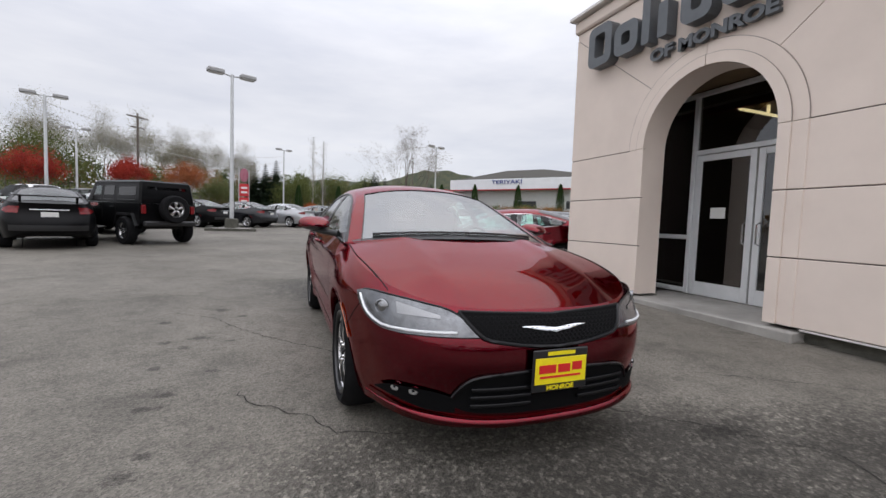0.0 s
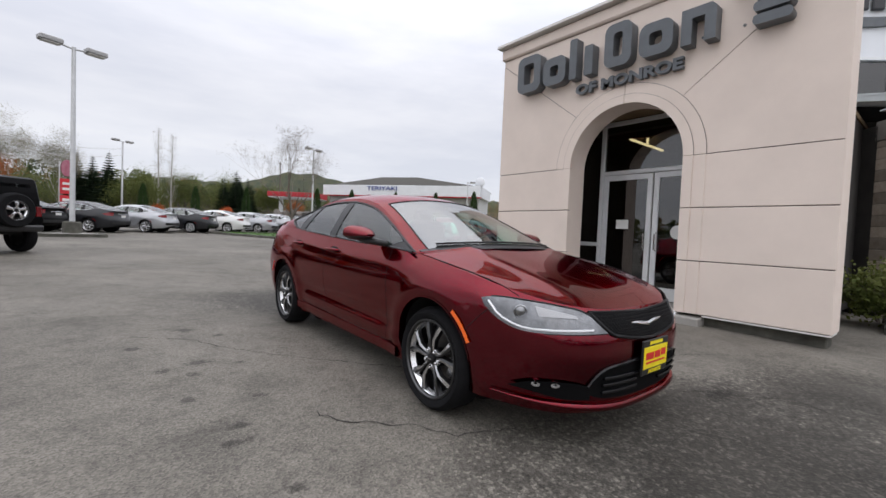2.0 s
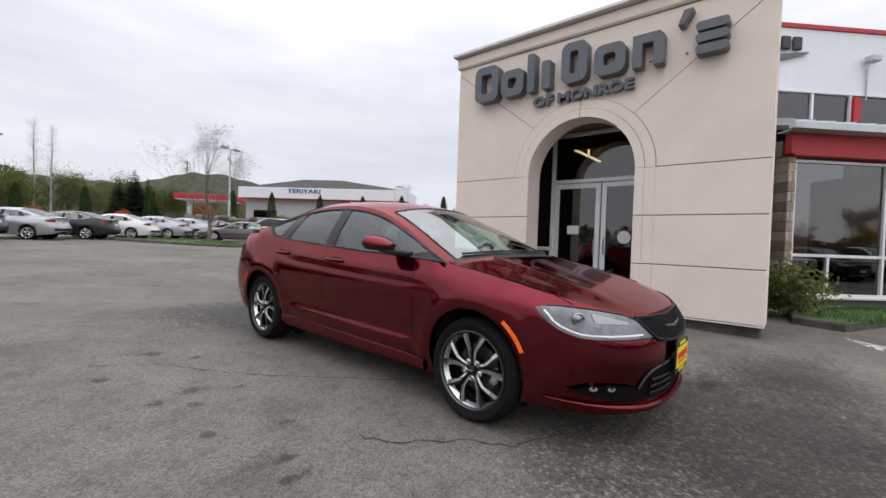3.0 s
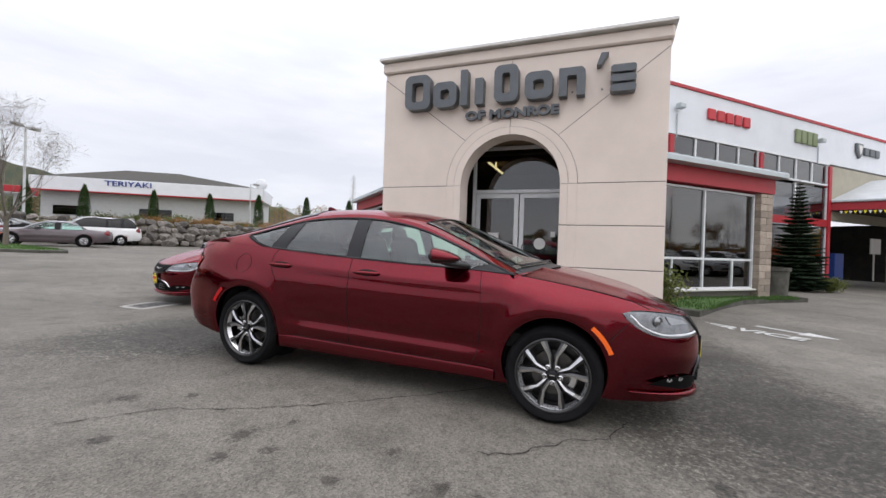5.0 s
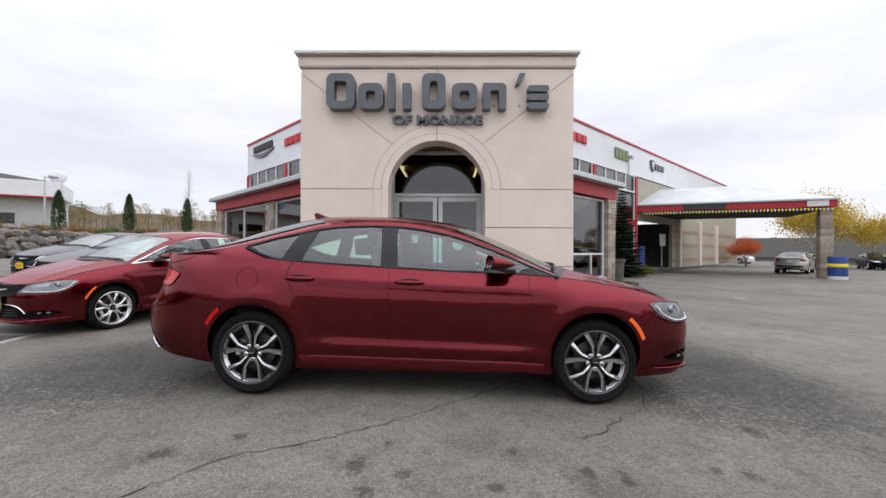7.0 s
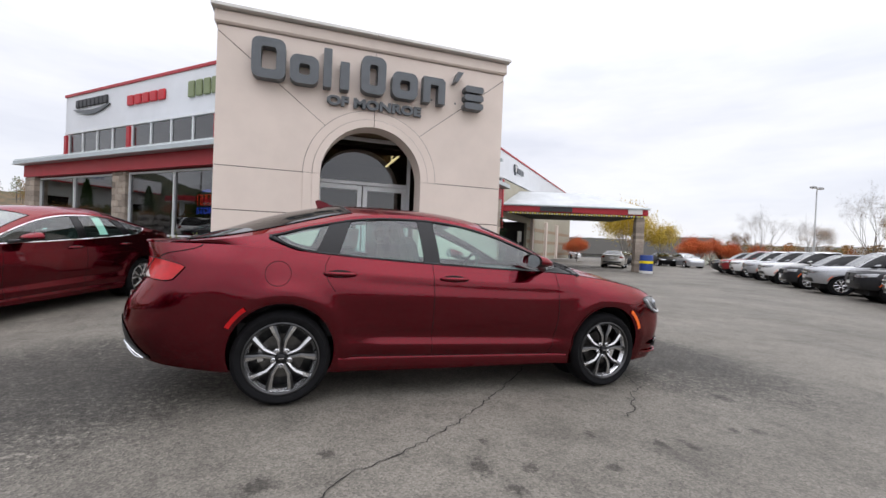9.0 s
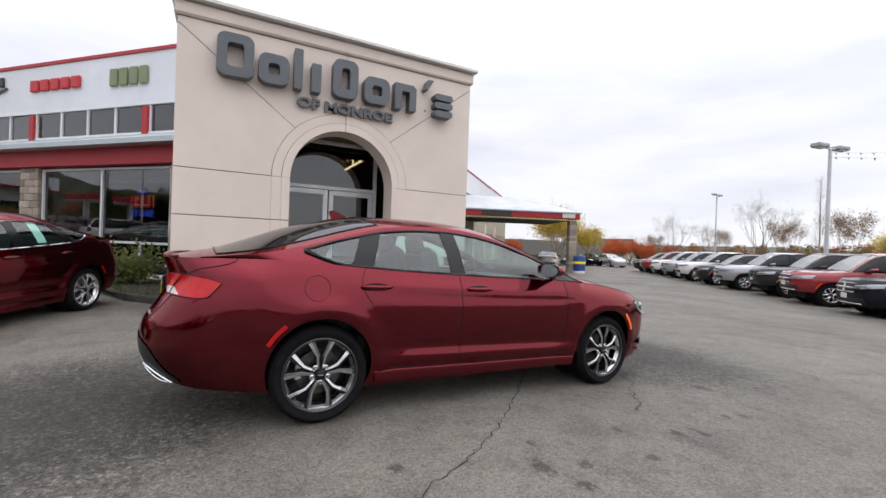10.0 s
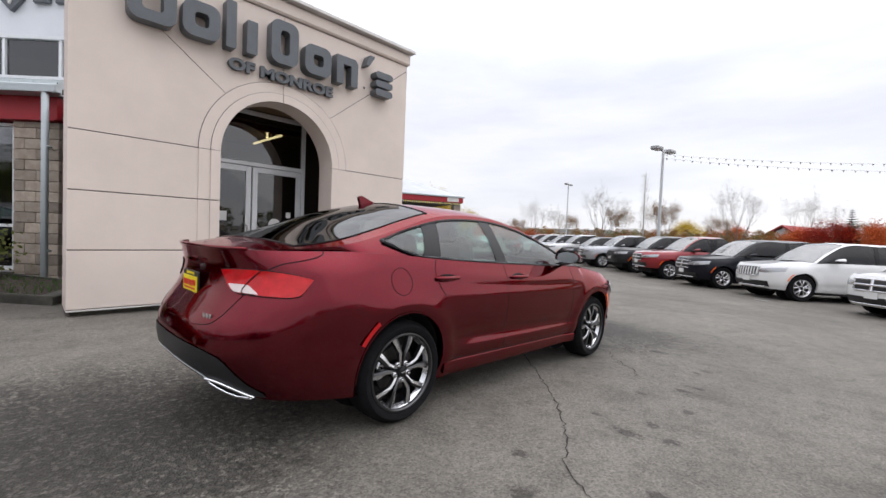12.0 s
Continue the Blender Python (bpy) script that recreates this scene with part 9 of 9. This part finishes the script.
def cypress(label, height, radius, seed, m):
    rnd = random.Random(seed)
    t = thing("columnar_cypress", label, "tree", m, "columnar cypresses")
    w = Mesh()
    w.tube([(0, 0, -0.2), (0, 0, height * 0.9)], [0.09, 0.02], 6)
    w.obj("trunk", BARK, t)
    c = Mesh()
    for _ in range(1700):
        z = rnd.random() ** 0.9
        f = min(1.0, z * 5 + 0.45) * (1 - z ** 2.2) ** 0.6
        a = rnd.uniform(0, 6.283)
        r = radius * f * math.sqrt(rnd.uniform(0.35, 1.05))
        p = Vector((r * math.cos(a), r * math.sin(a), z * height))
        d = Vector((math.cos(a) * 0.35, math.sin(a) * 0.35, 1)).normalized()
        s = Vector((-math.sin(a), math.cos(a), 0))
        q = rnd.uniform(0.10, 0.2)
        c.add([p - s * q * 0.4, p + d * q * 0.6 + s * q * 0.1, p + d * q * 1.6, p + s * q * 0.4], [(0, 1, 2, 3)])
    c.obj("foliage", LEAF_CYP, t, "", fix=False)
    return t


def shrub(name, label, r, h, material, seed, m, count=900, size=0.07):
    rnd = random.Random(seed)
    t = thing(name, label, "shrub", m)
    w = Mesh()
    tips = []
    for k in range(9):
        a = 6.283 * k / 9 + rnd.uniform(-0.3, 0.3)
        branch(w, Vector((0.05 * math.cos(a), 0.05 * math.sin(a), 0)), Vector((math.cos(a) * r, math.sin(a) * r, h * 0.9)).normalized(), h * 0.45, 0.014, 2, rnd, tips, 0.7, 4, 0.05)
    w.obj("stem", BARK, t)
    c = Mesh()
    leaves(c, tips + [p * 0.72 for p in tips] + [p * 0.45 for p in tips], count, r * 0.22, size, rnd, 0.8)
    c.obj("leaves", material, t, "", fix=False)
    return t


def at(x, y, z=None, yaw=0.0, s=1.0):
    return Matrix.Translation((x, y, ground_z(y) if z is None else z)) @ Matrix.Rotation(radians(yaw), 4, "Z") @ Matrix.Diagonal((s, s, s, 1))


def spread_copies(ob, places, label=""):
    for x, y, z, s in places:
        o = copy_thing(ob, at(x, y, z, (x * 37 + y * 17) % 360))
        o.scale = (s, s, s)
        if label:
            o["label"] = label


def slim_tree(name, label, height, seed, m):
    """A straight leader with short rising side branches and fine twigs."""
    rnd = random.Random(seed)
    t = thing(name, label, "tree", m)
    w = Mesh()
    w.tube([(0, 0, -0.2), (0.05, 0.02, height * 0.4), (-0.04, 0.03, height * 0.75), (0, 0, height)], [0.13, 0.10, 0.06, 0.012], 7)
    tips = []
    for k in range(46):
        z = height * (0.18 + 0.78 * k / 46)
        a = rnd.uniform(0, 6.283)
        branch(w, Vector((0, 0.02, z)), Vector((math.cos(a), math.sin(a), 1.1)).normalized(), height * 0.055 * (1.35 - z / height), 0.028 * (1.2 - z / height), 1, rnd, tips, 0.5, 4, 0.3)
    w.obj("trunk", PALE_BARK, t, "", 60)
    c = Mesh()
    twigs(c, tips, 1500, 0.5, 0.006, rnd, 0.9)
    c.obj("crown", PALE_BARK, t, "crown of fine bare twigs", fix=False)
    return t


# the bare tree on the island and other leafless ones
island_tree = broad_tree("bare_tree", "leafless round-headed street tree on the island", 6.0, None, 0, 0, 21, at(8.64, 28.4), TWIG, 5, 0.40, 0.24, up=0.16, thick=0.85, twig=(3200, 0.40, 0.0035))
slim_bare = slim_tree("bare_tree", "tall slender leafless tree with fine pale twigs", 14.2, 22, at(5.9, 80.0, 1.4))
spread_copies(slim_bare, ((7.7, 80.5, 1.4, 0.97), (15.8, -42.0, -0.3, 0.66), (55.0, 40.0, 3.0, 0.65)))
round_bare = broad_tree("bare_tree", "leafless spreading tree with brown-grey twigs", 7.6, None, 0, 0, 29, at(22.9, -47.3, -0.3), TWIG, 5, 0.40, 0.24, up=0.22, thick=0.62, twig=(1500, 0.45, 0.0045))
spread_copies(round_bare, ((6.6, -39.9, -0.3, 0.85), (-6.5, -32.2, -0.3, 1.0), (28.6, -40.0, -0.3, 0.75), (42.0, -70.0, -0.3, 0.9), (2.0, -46.0, -0.3, 0.8)))
# autumn trees along the far side of the lot
red_tree = broad_tree("red_maple", "round maple in bright red autumn leaf", 5.0, LEAF_RED, 13000, 0.115, 23, at(-14.2, 52.0, 2.0, 0, 0.84), BARK, 3, 0.50, 0.25, 0.50)
spread_copies(red_tree, ((-20.3, 48.6, 1.0, 1.02), (0.2, -38.5, -0.3, 0.72), (-6.5, -31.0, -0.3, 0.85), (-13.0, -27.0, -0.3, 0.5)))
orange_tree = broad_tree("orange_maple", "small maple in orange autumn leaf", 4.6, LEAF_ORANGE, 9000, 0.13, 24, at(-2.6, -34.5, -0.3, 0, 0.74), BARK, 3, 0.6, 0.22, 0.55)
spread_copies(orange_tree, ((38.7, -24.8, -0.3, 0.55), (41.0, -26.5, -0.3, 0.62), (14.0, 72.0, 1.4, 0.5), (46.0, -22.0, -0.3, 0.7), (4.9, 70.0, 1.2, 0.5), (36.6, -43.0, -0.5, 0.78), (34.9, -44.2, -0.5, 0.66), (32.8, -45.8, -0.5, 0.62), (9.0, -52.0, -0.3, 0.8), (38.0, -41.6, -0.5, 0.8), (2.2, -41.0, -0.3, 0.7)))
yellow_tree = broad_tree("yellow_birch", "birch in bright yellow autumn leaf", 7.0, LEAF_YELLOW, 9000, 0.15, 25, at(37.0, -30.0, -0.3), PALE_BARK, 3, 0.5, 0.2, 0.5)
spread_copies(yellow_tree, ((40.0, -33.5, -0.3, 0.9), (36.0, -34.5, -0.3, 0.7), (16.0, -60.0, -0.3, 0.7)))
pale_tree = broad_tree("half_bare_alder", "tall thin alder with sparse pale leaves", 9.6, LEAF_OLIVE, 9000, 0.085, 26, at(-16.1, 64.3), PALE_BARK, 4, 0.42, 0.28, 0.42, up=0.28, thick=0.7, twig=(3800, 0.9, 0.006))
spread_copies(pale_tree, ((-19.7, 63.3, 1.2, 0.98), (-8.7, 65.7, 1.2, 0.9), (-11.8, 65.3, 1.2, 0.88), (-5.0, 70.0, 1.2, 0.85), (-24.0, 60.0, 1.2, 1.0), (-29.0, 58.0, 1.2, 0.85), (-14.0, 74.0, 1.2, 1.0)))
green_tree = broad_tree("dull_green_tree", "broad tree in dull green leaf", 7.5, LEAF_GREEN, 15000, 0.17, 27, at(-22.0, 55.0), BARK, 3, 0.6, 0.14, 0.75)
spread_copies(green_tree, ((-14.0, 58.0, 1.0, 0.7), (-7.0, 60.0, 1.0, 0.62), (2.5, 66.0, 1.2, 0.75), (10.0, 84.0, 1.5, 1.0), (18.0, 92.0, 1.8, 1.1), (-28.0, 50.0, 1.0, 0.9), (5.0, 92.0, 1.5, 1.0), (28.0, 98.0, 2.0, 1.0), (44.0, -52.0, -0.3, 0.5)))
brown_tree = broad_tree("brown_oak", "oak in rusty brown autumn leaf", 5.4, LEAF_RUST, 12000, 0.115, 28, at(-9.2, 54.0, 2.1, 0, 0.84), BARK, 3, 0.6, 0.2, 0.6)
spread_copies(brown_tree, ((52.0, -24.0, -0.3, 0.7), (-18.0, -21.0, -0.3, 0.45), (-9.0, -40.0, -0.3, 0.7), (34.0, 100.0, 2.5, 0.9), (-34.0, 50.0, 1.0, 1.0), (-26.0, 46.0, 1.0, 1.1)))
sparse_birch = broad_tree("half_bare_birch", "thin birch with a few rusty brown leaves", 6.0, LEAF_BROWN, 3400, 0.085, 33, at(20.5, -47.5, -0.3), TWIG, 4, 0.30, 0.16, 0.22, up=0.34, thick=0.55, twig=(1100, 0.5, 0.005))
spread_copies(sparse_birch, ((36.0, -46.5, -0.3, 0.75), (14.6, -43.3, -0.3, 1.05), (9.4, -46.0, -0.3, 0.8), (29.5, -50.5, -0.3, 0.9), (-2.0, -43.0, -0.3, 0.7)))
fir = conifer("dark_fir", "dark pointed fir behind the lot", 9.0, 2.7, 31, at(-0.2, 72.0, 1.2), LEAF_DARK, 2.8)
spread_copies(fir, ((-3.5, 75.0, 1.2, 0.98), (-1.9, 78.0, 1.2, 1.0), (15.9, 75.0, 1.2, 0.97), (16.0, 84.0, 1.5, 0.9), (19.0, 86.0, 1.5, 1.0), (-1.0, -40.0, -0.3, 0.56), (22.0, 92.0, 1.8, 1.0)))
spruce = conifer("blue_spruce", "dark green spruce beside the showroom glass", 4.75, 1.15, 32, at(20.0, -5.2, -0.15), LEAF_DARK, 2.6)
for k_, (x_, y_, z_, h_) in enumerate(((25.6, 53.7, 2.6, 3.9), (30.0, 49.5, 2.7, 3.7), (34.1, 45.9, 2.8, 3.7), (35.8, 40.2, 2.8, 3.7), (40.0, 36.8, 3.0, 3.7), (43.0, 32.7, 3.0, 3.6), (20.0, 52.0, 2.2, 3.8), (12.5, 55.0, 1.6, 3.9), (7.5, 57.0, 1.4, 3.9), (2.6, 58.0, 1.3, 3.9))):
    cypress("narrow dark green columnar cypress", h_, 0.62, 60 + k_, at(x_, y_, z_))
# beds by the showroom
shrub("rhododendron", "leafy green and bronze shrub by the block pier", 0.52, 0.85, LEAF_SHRUB, 71, at(8.28, 1.48, 0.08), 2600, 0.075)
shrub("rhododendron", "leafy yellow-green shrub below the neon sign", 0.60, 0.85, LEAF_SHRUB, 72, at(9.3, 8.1, 0.2), 2000, 0.085)
shrub("golden_shrub", "low golden shrub beside the spruce", 0.55, 0.62, LEAF_SHRUB, 73, at(20.6, -6.55, -0.15), 1800, 0.07)
hedge = shrub("bank_shrub", "low brown shrub on the bank", 0.9, 0.9, LEAF_BROWN, 74, at(24.0, 34.5, 2.2), 900, 0.12)
rnd_ = random.Random(9)
spread_copies(hedge, [(18 + 1.9 * k + rnd_.uniform(-0.5, 0.5), 36.2 - 0.15 * k + rnd_.uniform(-0.6, 0.8), 2.15 + 0.02 * k, rnd_.uniform(0.6, 1.2)) for k in range(12)])
hedge2 = shrub("bank_shrub", "low dark green shrub on the bank", 0.9, 0.8, LEAF_GREEN, 75, at(33.0, 33.6, 2.2), 900, 0.12)
spread_copies(hedge2, [(17 + 2.3 * k + rnd_.uniform(-0.5, 0.5), 36.9 - 0.2 * k + rnd_.uniform(-0.6, 0.8), 2.15 + 0.02 * k, rnd_.uniform(0.7, 1.3)) for k in range(11)])


def woods(name, label, pts, width, count, hmin, hmax, mats, seed, leaf=1.0, per=120):
    """A far belt of trees: trunks and ragged clumps of leaf, as one mass."""
    rnd = random.Random(seed)
    b = Mesh()
    for _ in range(count):
        i = rnd.randrange(len(pts) - 1)
        t = rnd.random()
        (ax, ay, az), (bx, by, bz) = pts[i], pts[i + 1]
        x, y, z = ax + (bx - ax) * t, ay + (by - ay) * t, az + (bz - az) * t
        x += rnd.uniform(-width, width)
        y += rnd.uniform(-width, width)
        h = rnd.uniform(hmin, hmax)
        mi = rnd.randrange(len(mats))
        b.tube([(x, y, z - 0.5), (x, y, z + h * 0.7)], [h * 0.02, h * 0.008], 4, len(mats))
        for _k in range(per):
            zz = rnd.random() ** 0.8
            rr = h * 0.30 * math.sqrt(rnd.random()) * (1.15 - 0.75 * zz)
            a = rnd.uniform(0, 6.283)
            p = Vector((x + rr * math.cos(a), y + rr * math.sin(a), z + h * (0.12 + 0.88 * zz)))
            u = Vector((rnd.uniform(-1, 1), rnd.uniform(-1, 1), rnd.uniform(-1, 1))).normalized()
            v = u.orthogonal().normalized()
            s = h * 0.052 * leaf * rnd.uniform(0.5, 1.3)
            b.add([p - u * s, p + v * s * 0.7, p + u * s, p - v * s * 0.7], [(0, 1, 2, 3)], mi)
    o = b.obj(name, list(mats) + [BARK], fix=False)
    return tagged(o, label, "woods", kind="stuff")


woods("far_woods", "mixed autumn woods on the rising ground", [(-70, 60, 1.5), (-40, 78, 2), (-10, 95, 2.5), (15, 108, 3), (45, 118, 4), (80, 110, 5)], 9, 260, 4.5, 8, (LEAF_GREEN, LEAF_BROWN, LEAF_GREEN, LEAF_OLIVE, LEAF_DARK, LEAF_GREEN), 81, 0.5, 300)
woods("far_woods", "brown autumn woods beyond the bank", [(80, 110, 6), (105, 85, 7), (125, 60, 7), (135, 40, 6)], 12, 200, 3, 5.5, (LEAF_BROWN, LEAF_GREEN, LEAF_BROWN, LEAF_OLIVE), 82, 0.6, 220)
woods("far_woods", "brown and golden woods along the horizon", [(140, -60, -1), (100, -95, -1), (60, -115, -1), (20, -120, -1), (-20, -110, -1), (-60, -80, -1)], 9, 320, 3, 6.0, (LEAF_BROWN, LEAF_BROWN, LEAF_OLIVE, LEAF_BROWN, LEAF_GREEN), 83, 0.6, 220)
woods("far_woods", "low golden scrub behind the parked row", [(46, -58, -0.3), (20, -50, -0.3), (6, -48, -0.3), (-8, -42, -0.3), (-20, -34, -0.3), (-34, -22, -0.3)], 4, 620, 1.8, 3.3, (LEAF_BROWN, LEAF_RUST, LEAF_BROWN, LEAF_BROWN, LEAF_GREEN, LEAF_BROWN, LEAF_OLIVE), 84, 0.5, 200)

woods("far_woods", "dark mixed woods along the other side of the lot", [(-34, -20, -0.3), (-44, -4, -0.2), (-46, 14, 0.2), (-44, 34, 0.6), (-40, 60, 1.2)], 5, 130, 2.2, 4.0, (LEAF_GREEN, LEAF_BROWN, LEAF_DARK, LEAF_GREEN), 85)


def hills(name, label, a0, a1, dist, h, seed, material):
    """A long low hill on the horizon."""
    b = Mesh()
    rows = [[], [], []]
    n = 160
    for i in range(n + 1):
        a = radians(a0 + (a1 - a0) * i / n)
        f = math.sin(math.pi * i / n) ** 0.5
        z = h * f * (0.75 + 0.35 * noise.noise(Vector((i * 0.03, seed, 0))) + 0.05 * noise.noise(Vector((i * 0.25, seed, 3))))
        d = Vector((math.cos(a), math.sin(a), 0))
        rows[0].append(d * (dist - 60) + Vector((0, 0, -2)))
        rows[1].append(d * dist + Vector((0, 0, max(0.5, z))))
        rows[2].append(d * (dist + 90) + Vector((0, 0, -2)))
    b.grid(rows)
    o = b.obj(name, material, smooth=60)
    tagged(o, label, "hill", kind="structure")


HILL_GREEN = mat("distant_wooded_hill", (0.03, 0.043, 0.03), 0.95, color2=(0.085, 0.085, 0.045), scale=0.2, bump=1.0, bscale=0.3)
HILL_BROWN = mat("distant_brown_hill", (0.045, 0.045, 0.024), 0.95, color2=(0.15, 0.095, 0.045), scale=0.22, bump=1.0, bscale=0.3)
HILL_BLUE = mat("hazy_far_hill", (0.075, 0.085, 0.082), 0.95, color2=(0.14, 0.125, 0.10), scale=0.05, bump=1.0, bscale=0.2)
hills("hill", "wooded dark green hill on the horizon", 35, 100, 420, 58, 1.0, HILL_GREEN)
hills("hill", "brown autumn hill on the horizon", -5, 60, 300, 30, 2.0, HILL_BROWN)
hills("hill", "hazy blue-green hill on the far horizon", -110, -10, 700, 22, 3.0, HILL_BLUE)
hills("hill", "wooded dark green hill behind the lot", 85, 150, 380, 30, 4.0, HILL_GREEN)


def house(x, y, z, yaw, wall, roof, label):
    h = thing("house", label, "house", Matrix.Translation((x, y, z)) @ Matrix.Rotation(radians(yaw), 4, "Z"))
    w = Mesh()
    w.box((0, 0, 1.5), (10, 8, 3.0))
    w.prism([(-4, 3.0), (4, 3.0), (0, 5.6)], -4.9, 4.9, "yz")
    w.obj("wall", wall, h)
    for sd in (1, -1):
        r = Mesh()
        r.add([(-5.5, sd * 4.6, 2.75), (5.5, sd * 4.6, 2.75), (5.5, 0, 5.8), (-5.5, 0, 5.8), (-5.5, sd * 4.6, 2.95), (5.5, sd * 4.6, 2.95), (5.5, 0, 6.0), (-5.5, 0, 6.0)], [(0, 1, 2, 3), (7, 6, 5, 4), (0, 4, 5, 1), (1, 5, 6, 2), (2, 6, 7, 3), (3, 7, 4, 0)])
        r.obj("roof", roof, h)
    for sx_ in (-3, 0, 3):
        wi = Mesh()
        wi.box((sx_, -4.02, 1.7), (1.2, 0.08, 1.3), 0.01)
        wi.obj("window", DARK_GLASS, h)
    for sd in (1, -1):
        wi = Mesh()
        wi.box((sd * 5.02, 0, 1.7), (0.08, 1.6, 1.3), 0.01)
        wi.obj("window", DARK_GLASS, h)


house(46.5, -47.5, -2.4, 20, mat("pale_green_siding", (0.45, 0.46, 0.38), 0.8, var=0.05, scale=2), ROOF_BROWN, "pale house with dark brown gabled roof")
house(66, -49, -2.5, 60, WHITE_WALL, ROOF_BROWN, "white house with brown gabled roof")
house(5.2, -76, -1.4, 75, WHITE_WALL, mat("dull_red_roof", (0.30, 0.05, 0.05), 0.8, var=0.1, scale=4), "white house with dull red gabled roof")
